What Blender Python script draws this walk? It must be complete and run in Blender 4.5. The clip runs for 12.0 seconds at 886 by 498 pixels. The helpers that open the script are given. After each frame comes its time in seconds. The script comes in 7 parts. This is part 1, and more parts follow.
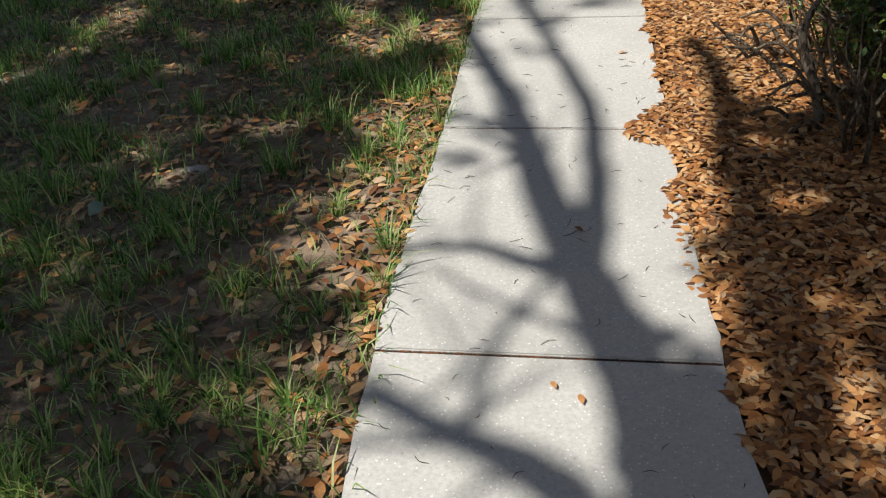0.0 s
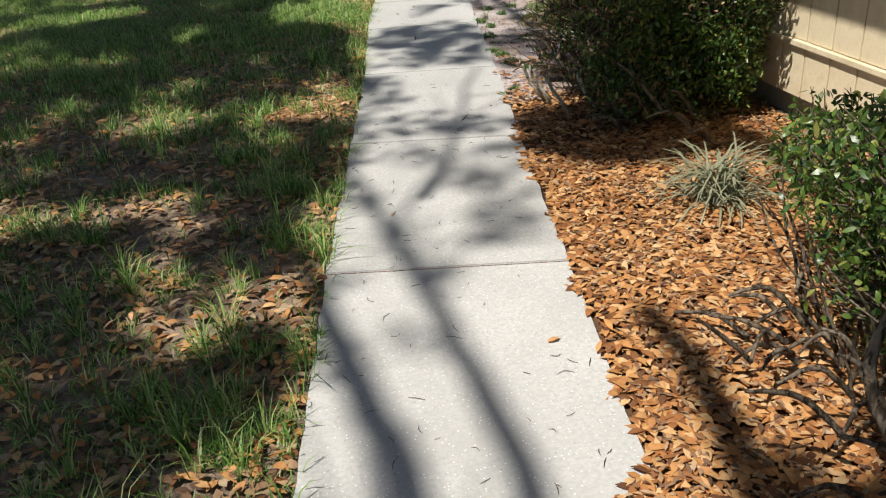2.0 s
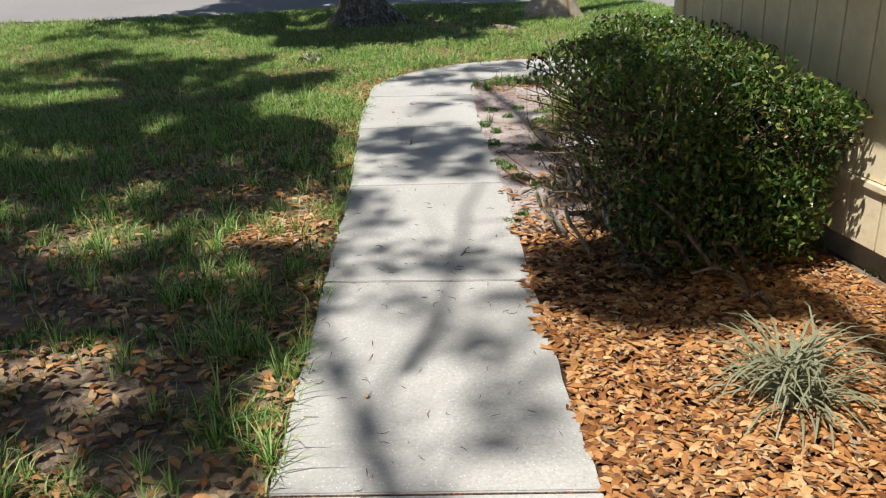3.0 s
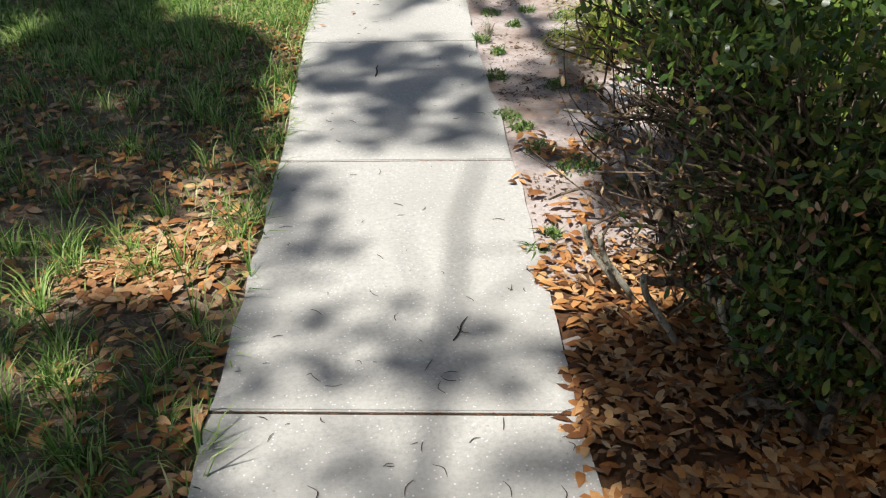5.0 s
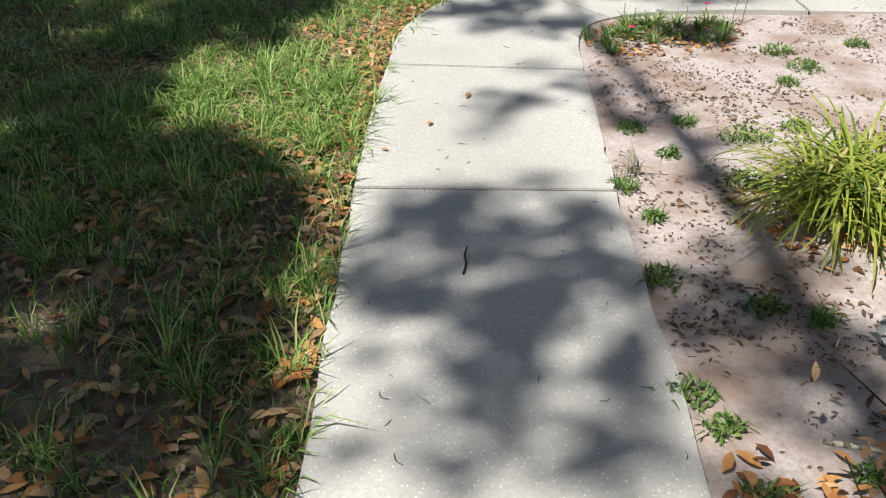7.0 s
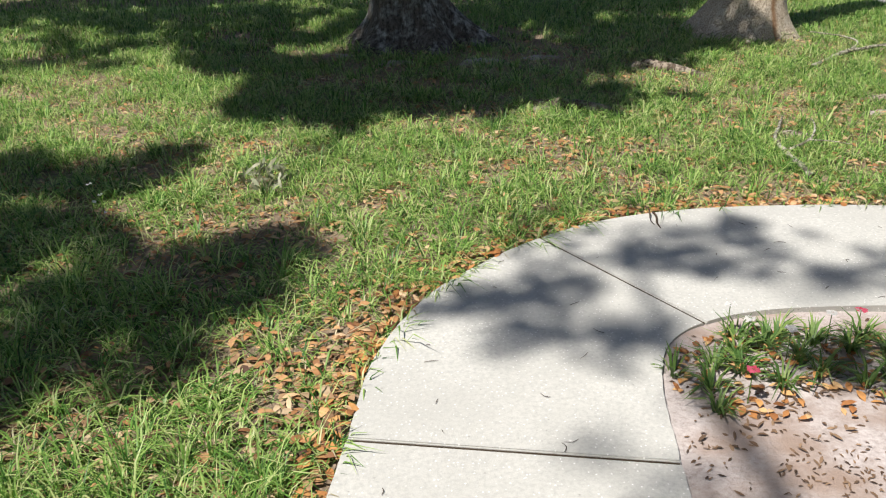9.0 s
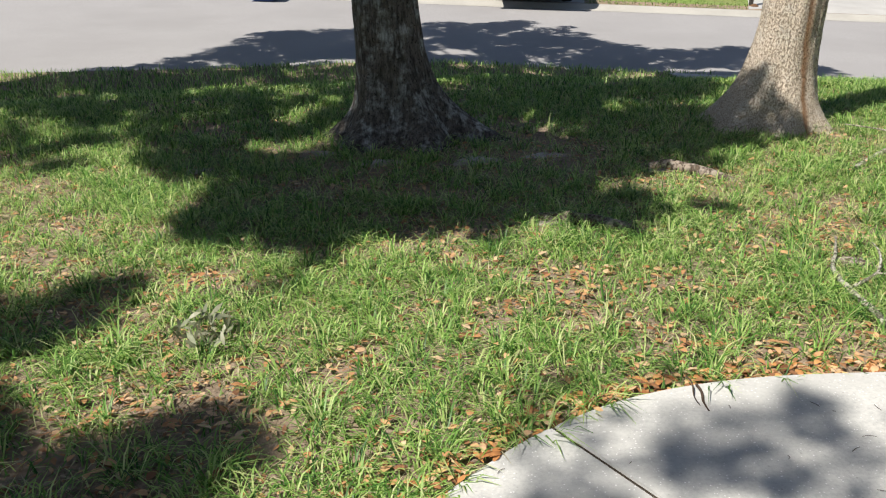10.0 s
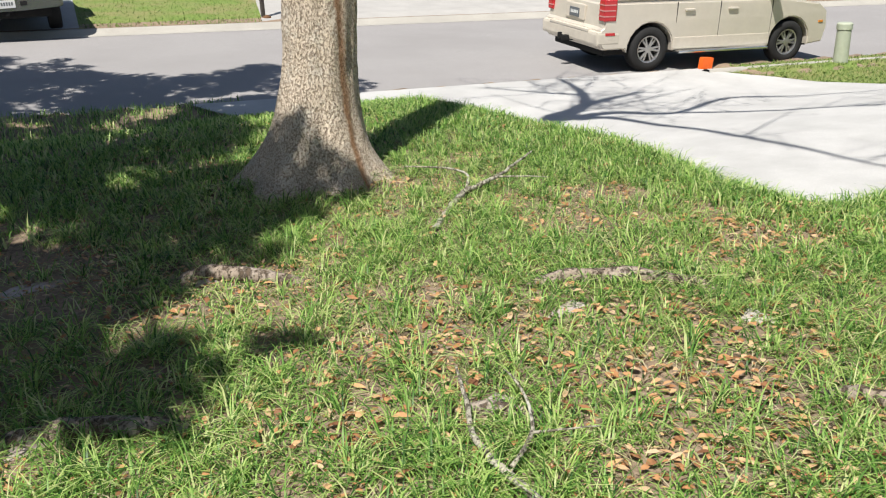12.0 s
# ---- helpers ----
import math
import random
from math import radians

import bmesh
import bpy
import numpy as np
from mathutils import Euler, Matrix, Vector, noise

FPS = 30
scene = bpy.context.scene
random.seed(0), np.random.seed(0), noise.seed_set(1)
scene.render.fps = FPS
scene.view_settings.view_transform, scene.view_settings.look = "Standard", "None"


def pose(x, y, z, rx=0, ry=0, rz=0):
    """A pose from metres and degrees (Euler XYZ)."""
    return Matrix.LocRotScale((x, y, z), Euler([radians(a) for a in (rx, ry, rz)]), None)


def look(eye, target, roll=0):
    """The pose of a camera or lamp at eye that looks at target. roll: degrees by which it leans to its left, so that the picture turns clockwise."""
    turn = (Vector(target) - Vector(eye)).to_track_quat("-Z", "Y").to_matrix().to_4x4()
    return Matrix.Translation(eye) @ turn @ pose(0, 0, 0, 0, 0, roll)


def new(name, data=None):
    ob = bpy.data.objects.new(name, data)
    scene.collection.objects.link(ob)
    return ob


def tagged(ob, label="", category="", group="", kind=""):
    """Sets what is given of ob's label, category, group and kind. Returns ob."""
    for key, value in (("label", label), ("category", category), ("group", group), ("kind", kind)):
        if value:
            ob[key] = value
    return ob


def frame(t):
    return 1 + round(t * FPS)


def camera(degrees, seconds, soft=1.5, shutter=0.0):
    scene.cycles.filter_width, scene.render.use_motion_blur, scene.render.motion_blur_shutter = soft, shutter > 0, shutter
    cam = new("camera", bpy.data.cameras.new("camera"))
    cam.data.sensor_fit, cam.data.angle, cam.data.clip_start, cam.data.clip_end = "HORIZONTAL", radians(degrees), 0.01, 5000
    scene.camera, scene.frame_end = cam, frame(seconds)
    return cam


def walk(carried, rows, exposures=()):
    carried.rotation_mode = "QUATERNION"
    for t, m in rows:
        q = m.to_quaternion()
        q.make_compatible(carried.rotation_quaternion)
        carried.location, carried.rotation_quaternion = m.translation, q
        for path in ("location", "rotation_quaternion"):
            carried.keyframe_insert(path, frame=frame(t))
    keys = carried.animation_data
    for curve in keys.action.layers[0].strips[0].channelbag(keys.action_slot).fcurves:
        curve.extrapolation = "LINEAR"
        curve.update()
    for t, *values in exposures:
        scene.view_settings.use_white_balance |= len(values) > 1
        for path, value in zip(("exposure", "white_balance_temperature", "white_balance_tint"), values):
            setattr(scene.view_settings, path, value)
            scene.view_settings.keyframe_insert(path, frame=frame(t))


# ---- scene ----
cam = camera(55.2, 12.0, 1.15)
METRES, EYE, TILT, LEAN, TURN = 10.9, 1.526, 0.0, 0.0, 0.0
ROWS = [
    (0.0, 0.0, 0.0, 0.0, -2.88, -33.02, 4.44),
    (0.5, -0.001, 0.0375, 0.0038, -7.09, -30.39, 3.5),
    (1.0, -0.0014, 0.076, 0.006, -9.19, -28.85, 3.97),
    (1.5, 0.0075, 0.1146, 0.0055, -9.63, -27.63, 3.7),
    (2.0, 0.0168, 0.1568, 0.0023, -12.9, -26.9, 3.73),
    (2.5, 0.0278, 0.1988, 0.0013, -12.56, -22.88, 2.71),
    (3.0, 0.0347, 0.2391, 0.001, -12.42, -21.83, 1.36),
    (5.0, 0.0692, 0.4047, -0.0059, -13.56, -31.81, -0.15),
    (5.5, 0.0731, 0.445, -0.0072, -12.4, -33.97, 0.12),
    (6.0, 0.0795, 0.4875, -0.0076, -12.78, -35.9, -1.05),
    (6.5, 0.0847, 0.5272, -0.0061, -10.73, -35.17, -0.87),
    (7.0, 0.0905, 0.5712, -0.0047, -8.78, -33.37, 0.29),
    (7.5, 0.102, 0.6122, -0.0021, -5.77, -27.63, -0.54),
    (9.5, 0.1314, 0.7826, -0.0016, -7.13, -24.03, 0.96),
    (10.0, 0.1402, 0.8225, 0.0004, -6.86, -21.14, 0.84),
    (10.5, 0.1494, 0.8631, 0.0026, -12.75, -19.52, 1.18),
    (11.0, 0.1646, 0.9001, 0.0019, -17.51, -19.04, 2.0),
    (11.5, 0.1823, 0.9355, 0.0009, -25.43, -19.78, 2.59),
    (12.0, 0.2084, 0.9659, 0.0008, -37.99, -21.4, 2.09),
]
EXPOSURES = [(0, 0.06), (1.5, 0.12), (3, 0.22), (5, 0.36), (5.6, 0.26), (7.5, 0.34), (9.5, 0.36), (10.5, 0.52), (12, 0.46)]
walk(cam, [(t, pose(0, 0, EYE, TILT, LEAN, TURN) @ pose(METRES * x, METRES * y, METRES * z, 90 + pitch, roll, yaw)) for t, x, y, z, yaw, pitch, roll in ROWS], EXPOSURES)

# ---- light ----
SUN_AZ = Vector((0.86, 0.51, 0.0)).normalized()      # the way shadows fall
SUN_EL = 60.0
SUN_RUN = 1.0 / math.tan(radians(SUN_EL))
world = bpy.data.worlds.new("sky")
scene.world = world
world.use_nodes = True
wn, wl = world.node_tree.nodes, world.node_tree.links
sky = wn.new("ShaderNodeTexSky")
sky.sky_type, sky.sun_disc = "NISHITA", False
sky.sun_elevation = radians(SUN_EL)
sky.sun_rotation = math.atan2(-SUN_AZ.x, -SUN_AZ.y)
wn["Background"].inputs["Strength"].default_value = 0.065
wl.new(sky.outputs[0], wn["Background"].inputs["Color"])
sun = new("sun", bpy.data.lights.new("sun", "SUN"))
sun.data.energy, sun.data.angle, sun.data.color = 5.5, radians(0.53), (1.0, 0.955, 0.89)
sun.matrix_world = look((0, 0, 60), (SUN_AZ.x * 60 * SUN_RUN, SUN_AZ.y * 60 * SUN_RUN, 0))

# ---- shape of the land ----
PLANE = (-1.69, -0.0281, 0.0524)                       # the street's plane


def street(x, y):
    return PLANE[0] + PLANE[1] * x + PLANE[2] * y


ROAD_WAY = Vector((1.0, -0.27)).normalized()
ROAD_SIDE = Vector((-ROAD_WAY.y, ROAD_WAY.x))         # across the road, away from the yard
ROAD_AT, ROAD_WIDTH = Vector((12.22, 20.17)), 6.8


def across(x, y):
    """Metres from the near edge of the road; over 0 is on or past the road. The road bends a little to the left side."""
    bend = np.maximum(0.0, 1.0 - np.asarray(x, float)) ** 2 * 0.012
    return (x - ROAD_AT.x) * ROAD_SIDE.x + (y - ROAD_AT.y) * ROAD_SIDE.y - bend


def verge_in(x):
    """How far the street widens into the yard on its left side."""
    return 0.44 * (np.sqrt(np.maximum(0.0, 3.2 - np.asarray(x, float)) ** 2 + 0.36) - 0.6)


def smooth(a):
    a = np.clip(a, 0.0, 1.0)
    return a * a * (3 - 2 * a)


def land(x, y):
    """Height of the soil: level in the yard, falling to the street, rising again past it."""
    x, y = np.asarray(x, float), np.asarray(y, float)
    v = across(x, y)
    near = v + verge_in(x)
    k = smooth((near + 5.15) / 4.1)
    low = -0.5 - 0.085 * np.clip(y - 12.5, -6.0, 7.0)     # the driveway's fall, beyond a grass bank
    rough = 0.006 * np.sin(3.1 * x + 1.3 * y) + 0.004 * np.sin(5.3 * y - 2.2 * x + 1) + 0.003 * np.sin(9.1 * x + 7.7 * y)
    crest = 6.7 - 0.35 * smooth((14.4 - y) / 1.0)
    z = k * (street(x, y) + 0.02) + (1 - k) * smooth((x - crest) / 1.3) * smooth((y - 12.45) / 0.5) * low + rough * (near < -0.3)
    z = np.where((v > -0.75) & (x > 15.2), street(x, y) + 0.07, z)
    on = (near > 0.12) & (v < ROAD_WIDTH + 0.45)
    z = np.where(on, street(x, y) - 0.08, z)
    past = np.clip(v - ROAD_WIDTH, 0, 60)
    return np.where(v >= ROAD_WIDTH + 0.45, street(x, y) + 0.03 + 0.008 * past, z)


# the walk's two edges, station by station, joints at the marked ones
STATIONS = [
    (-1.86, -7.9, -0.86, -8.1, 1), (-1.50, -6.5, -0.50, -6.7, 1), (-1.18, -5.1, -0.2, -5.28, 1), (-0.90, -3.7, 0.06, -3.88, 1),
    (-0.67, -2.32, 0.27, -2.49, 1), (-0.47, -0.95, 0.46, -1.12, 1), (-0.36, 0.44, 0.57, 0.26, 1), (-0.22, 1.84, 0.70, 1.65, 1),
    (0.05, 3.25, 0.94, 3.04, 1), (0.29, 4.62, 1.19, 4.41, 1), (0.57, 6.06, 1.45, 5.84, 1), (0.84, 7.43, 1.72, 7.24, 1),
    (1.07, 8.84, 1.97, 8.67, 1), (1.17, 9.42, 2.08, 9.25, 0), (1.30, 9.99, 2.18, 9.77, 1), (1.40, 10.40, 2.25, 10.10, 0),
    (1.60, 10.77, 2.33, 10.30, 0), (1.85, 11.02, 2.42, 10.40, 0), (2.13, 11.22, 2.53, 10.46, 1), (2.45, 11.36, 2.68, 10.50, 0),
    (2.85, 11.42, 2.90, 10.51, 0), (3.30, 11.40, 3.28, 10.47, 0), (3.75, 11.33, 3.62, 10.39, 1), (4.45, 11.17, 4.25, 10.25, 0),
    (5.10, 11.02, 4.90, 10.1, 1), (6.8, 10.65, 6.6, 9.72, 1)]
WALL_X, WALL_END = 2.85, 7.4


def path_right(y):
    return np.interp(y, [s[3] for s in STATIONS[:15]], [s[2] for s in STATIONS[:15]])


def path_left(y):
    return np.interp(y, [s[1] for s in STATIONS[:15]], [s[0] for s in STATIONS[:15]])


def off_path(x, y, margin=0.0):
    """True where (x, y) lies off the walk."""
    x, y = np.asarray(x, float), np.asarray(y, float)
    ok = np.ones(x.shape, bool)
    for a, b in zip(STATIONS, STATIONS[1:]):
        quad = [(a[0], a[1]), (a[2], a[3]), (b[2], b[3]), (b[0], b[1])]
        inside = np.ones(x.shape, bool)
        for k, ((x0, y0), (x1, y1)) in enumerate(zip(quad, quad[1:] + quad[:1])):
            ln = math.hypot(x1 - x0, y1 - y0)
            side = ((x1 - x0) * (y - y0) - (y1 - y0) * (x - x0)) / max(ln, 1e-6)
            inside &= side > (-margin if k in (1, 3) else -0.01)
        ok &= ~inside
    return ok


DRIVE = [(7.5, 13.0), (7.5, 15.6), (7.2, 17.5), (6.9, 19.5), (6.5, 21.6), (14.6, 19.42), (14.75, 18.9), (15.2, 17.9), (15.6, 16.6), (15.7, 13.0), (15.5, 9.0), (11.4, 9.0), (11.4, 12.75), (7.5, 12.75)]


def in_polygon(x, y, poly):
    x, y = np.asarray(x, float), np.asarray(y, float)
    inside = np.zeros(x.shape, bool)
    for (x0, y0), (x1, y1) in zip(poly, poly[1:] + poly[:1]):
        cross = ((y0 > y) != (y1 > y)) & (x < (x1 - x0) * (y - y0) / (y1 - y0 + 1e-9) + x0)
        inside ^= cross
    return inside


# ---- materials ----
def material(name, rough=0.8, metal=0.0, spec=0.3):
    m = bpy.data.materials.new(name)
    m.use_nodes = True
    b = m.node_tree.nodes["Principled BSDF"]
    b.inputs["Roughness"].default_value = rough
    b.inputs["Metallic"].default_value = metal
    b.inputs["Specular IOR Level"].default_value = spec
    return m, m.node_tree.nodes, m.node_tree.links, b


def coords(n, l, scale=(1, 1, 1)):
    tc = n.new("ShaderNodeTexCoord")
    mp = n.new("ShaderNodeMapping")
    mp.inputs["Scale"].default_value = scale
    l.new(tc.outputs["Object"], mp.inputs["Vector"])
    return mp.outputs["Vector"]


def noise_tex(n, l, vec, scale, detail=6.0, rough=0.6):
    t = n.new("ShaderNodeTexNoise")
    t.inputs["Scale"].default_value, t.inputs["Detail"].default_value, t.inputs["Roughness"].default_value = scale, detail, rough
    l.new(vec, t.inputs["Vector"])
    return t.outputs["Fac"]


def ramp(n, l, fac, stops):
    r = n.new("ShaderNodeValToRGB")
    e = r.color_ramp.elements
    e[0].position, e[0].color = stops[0][0], (*stops[0][1], 1)
    e[1].position, e[1].color = stops[-1][0], (*stops[-1][1], 1)
    for p, c in stops[1:-1]:
        e.new(p).color = (*c, 1)
    l.new(fac, r.inputs["Fac"])
    return r.outputs["Color"]


def mix(n, l, fac, a, b, blend="MIX"):
    m = n.new("ShaderNodeMix")
    m.data_type, m.blend_type = "RGBA", blend
    for sock, v in (("Factor", fac), ("A", a), ("B", b)):
        i = {"Factor": 0, "A": 6, "B": 7}[sock]
        if isinstance(v, (int, float)):
            m.inputs[i].default_value = v
        elif isinstance(v, tuple):
            m.inputs[i].default_value = (*v, 1)
        else:
            l.new(v, m.inputs[i])
    return m.outputs[2]


def bump(n, l, b, height, strength, distance=0.01):
    k = n.new("ShaderNodeBump")
    k.inputs["Strength"].default_value, k.inputs["Distance"].default_value = strength, distance
    l.new(height, k.inputs["Height"])
    l.new(k.outputs["Normal"], b.inputs["Normal"])


def speckled(name, stops, scale, big, big_scale, rough=0.9, bump_k=0.5, bump_d=0.01, spec=0.2):
    """Two-scale mottled material: grain by stops, stained by the colour big."""
    m, n, l, b = material(name, rough, spec=spec)
    v = coords(n, l)
    g = noise_tex(n, l, v, scale, 8.0, 0.7)
    c = ramp(n, l, g, stops)
    s = ramp(n, l, noise_tex(n, l, v, big_scale, 4.0), [(0.42, (0, 0, 0)), (0.66, (1, 1, 1))])
    l.new(mix(n, l, s, c, big), b.inputs["Base Color"])
    bump(n, l, b, g, bump_k, bump_d)
    return m


def leafy(name, stops, rough=0.5, trans=0.35, spec=0.4):
    """A thin leaf that differs from leaf to leaf and lets some light through."""
    m, n, l, b = material(name, rough, spec=spec)
    geo = n.new("ShaderNodeNewGeometry")
    c = ramp(n, l, geo.outputs["Random Per Island"], stops)
    v = coords(n, l)
    c = mix(n, l, 0.35, c, ramp(n, l, noise_tex(n, l, v, 60.0, 3.0), [(0.3, (0.25, 0.25, 0.25)), (0.7, (1, 1, 1))]), "MULTIPLY")
    l.new(c, b.inputs["Base Color"])
    if trans:
        t = n.new("ShaderNodeBsdfTranslucent")
        l.new(c, t.inputs["Color"])
        s = n.new("ShaderNodeMixShader")
        s.inputs[0].default_value = trans
        l.new(b.outputs[0], s.inputs[1])
        l.new(t.outputs[0], s.inputs[2])
        l.new(s.outputs[0], n["Material Output"].inputs["Surface"])
    return m


def concrete(name, base, dark, stone, stone_scale=90.0, fine=True):
    m, n, l, b = material(name, 0.85, spec=0.25)
    v = coords(n, l)
    c = ramp(n, l, noise_tex(n, l, v, 70.0, 8.0, 0.75), [(0.25, dark), (0.55, base), (0.8, tuple(min(1, k * 1.15) for k in base))])
    c = mix(n, l, ramp(n, l, noise_tex(n, l, v, 1.6, 5.0), [(0.35, (0, 0, 0)), (0.7, (0.75, 0.75, 0.75))]), c, tuple(k * 0.74 for k in base))
    if fine:
        vo = n.new("ShaderNodeTexVoronoi")
        vo.inputs["Scale"].default_value = stone_scale
        l.new(v, vo.inputs["Vector"])
        spot = ramp(n, l, vo.outputs["Distance"], [(0.15, (1, 1, 1)), (0.26, (0, 0, 0))])
        pick = ramp(n, l, vo.outputs["Color"], [(0.55, (0, 0, 0)), (0.62, (0.8, 0.8, 0.8))])
        c = mix(n, l, mix(n, l, 1.0, spot, pick, "MULTIPLY"), c, stone)
        vo2 = n.new("ShaderNodeTexVoronoi")
        vo2.inputs["Scale"].default_value = stone_scale * 0.55
        l.new(v, vo2.inputs["Vector"])
        pit = mix(n, l, 1.0, ramp(n, l, vo2.outputs["Distance"], [(0.08, (1, 1, 1)), (0.2, (0, 0, 0))]), ramp(n, l, vo2.outputs["Color"], [(0.72, (0, 0, 0)), (0.8, (0.6, 0.6, 0.6))]), "MULTIPLY")
        c = mix(n, l, pit, c, tuple(k * 0.45 for k in base))
    info = n.new("ShaderNodeObjectInfo")
    c = mix(n, l, 1.0, c, ramp(n, l, info.outputs["Random"], [(0.0, (0.93, 0.93, 0.93)), (1.0, (1, 1, 1))]), "MULTIPLY")
    l.new(c, b.inputs["Base Color"])
    bump(n, l, b, noise_tex(n, l, v, 140.0, 6.0, 0.7), 0.35, 0.004)
    return m


def plain(name, col, rough=0.5, metal=0.0, spec=0.4, grain=0.12, scale=30.0):
    """Paint, plastic, rubber or metal with slight wear."""
    m, n, l, b = material(name, rough, metal, spec)
    v = coords(n, l)
    l.new(ramp(n, l, noise_tex(n, l, v, scale, 6.0, 0.7), [(0.3, tuple(k * (1 - grain) for k in col)), (0.7, tuple(min(1, k * (1 + grain)) for k in col))]), b.inputs["Base Color"])
    return m


def bark_material(name, deep, face, lichen, stain=None, squash=0.2, grain=34.0, cut=(0.40, 0.50)):
    m, n, l, b = material(name, 0.95, spec=0.15)
    v = coords(n, l, (1, 1, squash))
    g = noise_tex(n, l, v, grain, 7.0, 0.65)
    fine = noise_tex(n, l, coords(n, l, (1, 1, 0.5)), 110.0, 6.0, 0.7)
    crack = ramp(n, l, g, [(cut[0], (0, 0, 0)), (cut[1], (1, 1, 1))])
    c = mix(n, l, crack, deep, ramp(n, l, fine, [(0.3, tuple(k * 0.6 for k in face)), (0.5, face), (0.75, tuple(min(1, k * 1.3) for k in face))]))
    fleck = ramp(n, l, noise_tex(n, l, coords(n, l, (1, 1, 0.7)), grain * 2.4, 3.0, 0.5), [(0.34, (0, 0, 0)), (0.42, (1, 1, 1))])
    c = mix(n, l, fleck, tuple(k * 0.55 for k in deep), c)
    c = mix(n, l, ramp(n, l, noise_tex(n, l, coords(n, l), 7.0, 8.0, 0.7), [(0.49, (0, 0, 0)), (0.62, (0.8, 0.8, 0.8))]), c, mix(n, l, crack, deep, lichen))
    if stain:
        at, colour = stain
        geo = n.new("ShaderNodeTexCoord")
        sep = n.new("ShaderNodeSeparateXYZ")
        l.new(geo.outputs["Object"], sep.inputs[0])
        wav = n.new("ShaderNodeMath")
        wav.operation = "MULTIPLY_ADD"
        l.new(noise_tex(n, l, coords(n, l, (1, 1, 0.6)), 4.0, 6.0), wav.inputs[0])
        wav.inputs[1].default_value = 0.12
        near = n.new("ShaderNodeMath")
        near.operation = "SUBTRACT"
        l.new(sep.outputs["X"], near.inputs[0])
        near.inputs[1].default_value = 4.5
        l.new(near.outputs[0], wav.inputs[2])
        c = mix(n, l, ramp(n, l, wav.outputs[0], [(at, (0, 0, 0)), (at + 0.025, (0.8, 0.8, 0.8)), (at + 0.05, (0.65, 0.65, 0.65)), (at + 0.085, (0, 0, 0))]), c, colour)
    l.new(c, b.inputs["Base Color"])
    h = n.new("ShaderNodeMath")
    h.operation = "MULTIPLY_ADD"
    l.new(fine, h.inputs[0])
    h.inputs[1].default_value = 0.5
    l.new(crack, h.inputs[2])
    bump(n, l, b, h.outputs[0], 0.8, 0.02)
    return m


M_SOIL = speckled("soil", [(0.3, (0.05, 0.038, 0.028)), (0.5, (0.215, 0.16, 0.112)), (0.75, (0.45, 0.355, 0.275))], 30.0, (0.29, 0.215, 0.15), 1.6, bump_k=0.8, bump_d=0.02)
M_MULCH = speckled("leaf_mould", [(0.3, (0.06, 0.035, 0.02)), (0.5, (0.18, 0.095, 0.045)), (0.75, (0.32, 0.19, 0.10))], 35.0, (0.13, 0.07, 0.04), 1.6, bump_k=0.9, bump_d=0.03)
M_SAND = speckled("sandy_soil", [(0.25, (0.27, 0.225, 0.205)), (0.5, (0.46, 0.405, 0.385)), (0.75, (0.58, 0.53, 0.51))], 60.0, (0.30, 0.225, 0.185), 3.4, bump_k=0.5, bump_d=0.012)
M_SLAB = concrete("walk_concrete", (0.53, 0.52, 0.485), (0.34, 0.335, 0.32), (0.80, 0.79, 0.77), 82.0)
M_DRIVE_OLD = concrete("old_drive_concrete", (0.44, 0.425, 0.40), (0.33, 0.32, 0.30), (0.6, 0.6, 0.58), 60.0, False)
M_DRIVE = concrete("drive_concrete", (0.47, 0.465, 0.45), (0.38, 0.38, 0.37), (0.7, 0.7, 0.68), 60.0, False)
M_KERB = concrete("kerb_concrete", (0.42, 0.40, 0.355), (0.30, 0.28, 0.25), (0.7, 0.7, 0.68), 60.0, False)
M_ROAD = speckled("worn_asphalt", [(0.3, (0.20, 0.19, 0.185)), (0.5, (0.275, 0.265, 0.26)), (0.75, (0.36, 0.347, 0.34))], 60.0, (0.25, 0.24, 0.235), 0.5, bump_k=0.3, bump_d=0.005)
M_GRASS = leafy("grass_blade", [(0.0, (0.028, 0.10, 0.018)), (0.3, (0.17, 0.355, 0.065)), (0.75, (0.46, 0.64, 0.18)), (1.0, (0.67, 0.69, 0.34))], 0.44, 0.45, 0.35)
M_FARGRASS = leafy("verge_grass", [(0.0, (0.10, 0.19, 0.04)), (0.5, (0.20, 0.30, 0.07)), (1.0, (0.33, 0.37, 0.13))], 0.5, 0.3, 0.3)
M_STRAW = leafy("dead_grass", [(0.0, (0.18, 0.14, 0.08)), (0.5, (0.40, 0.34, 0.20)), (1.0, (0.64, 0.57, 0.38))], 0.6, 0.25, 0.3)
M_DRYLEAF = leafy("dry_leaf", [(0.0, (0.13, 0.055, 0.025)), (0.3, (0.40, 0.165, 0.055)), (0.7, (0.63, 0.32, 0.115)), (1.0, (0.74, 0.49, 0.25))], 0.6, 0.12, 0.3)
M_TANLEAF = leafy("tan_leaf", [(0.0, (0.20, 0.09, 0.045)), (0.35, (0.44, 0.215, 0.09)), (0.7, (0.60, 0.35, 0.17)), (1.0, (0.68, 0.49, 0.31))], 0.6, 0.12, 0.3)
M_DULLLEAF = leafy("weathered_leaf", [(0.0, (0.10, 0.055, 0.035)), (0.4, (0.27, 0.155, 0.085)), (0.75, (0.43, 0.27, 0.145)), (1.0, (0.52, 0.39, 0.25))], 0.65, 0.1, 0.3)
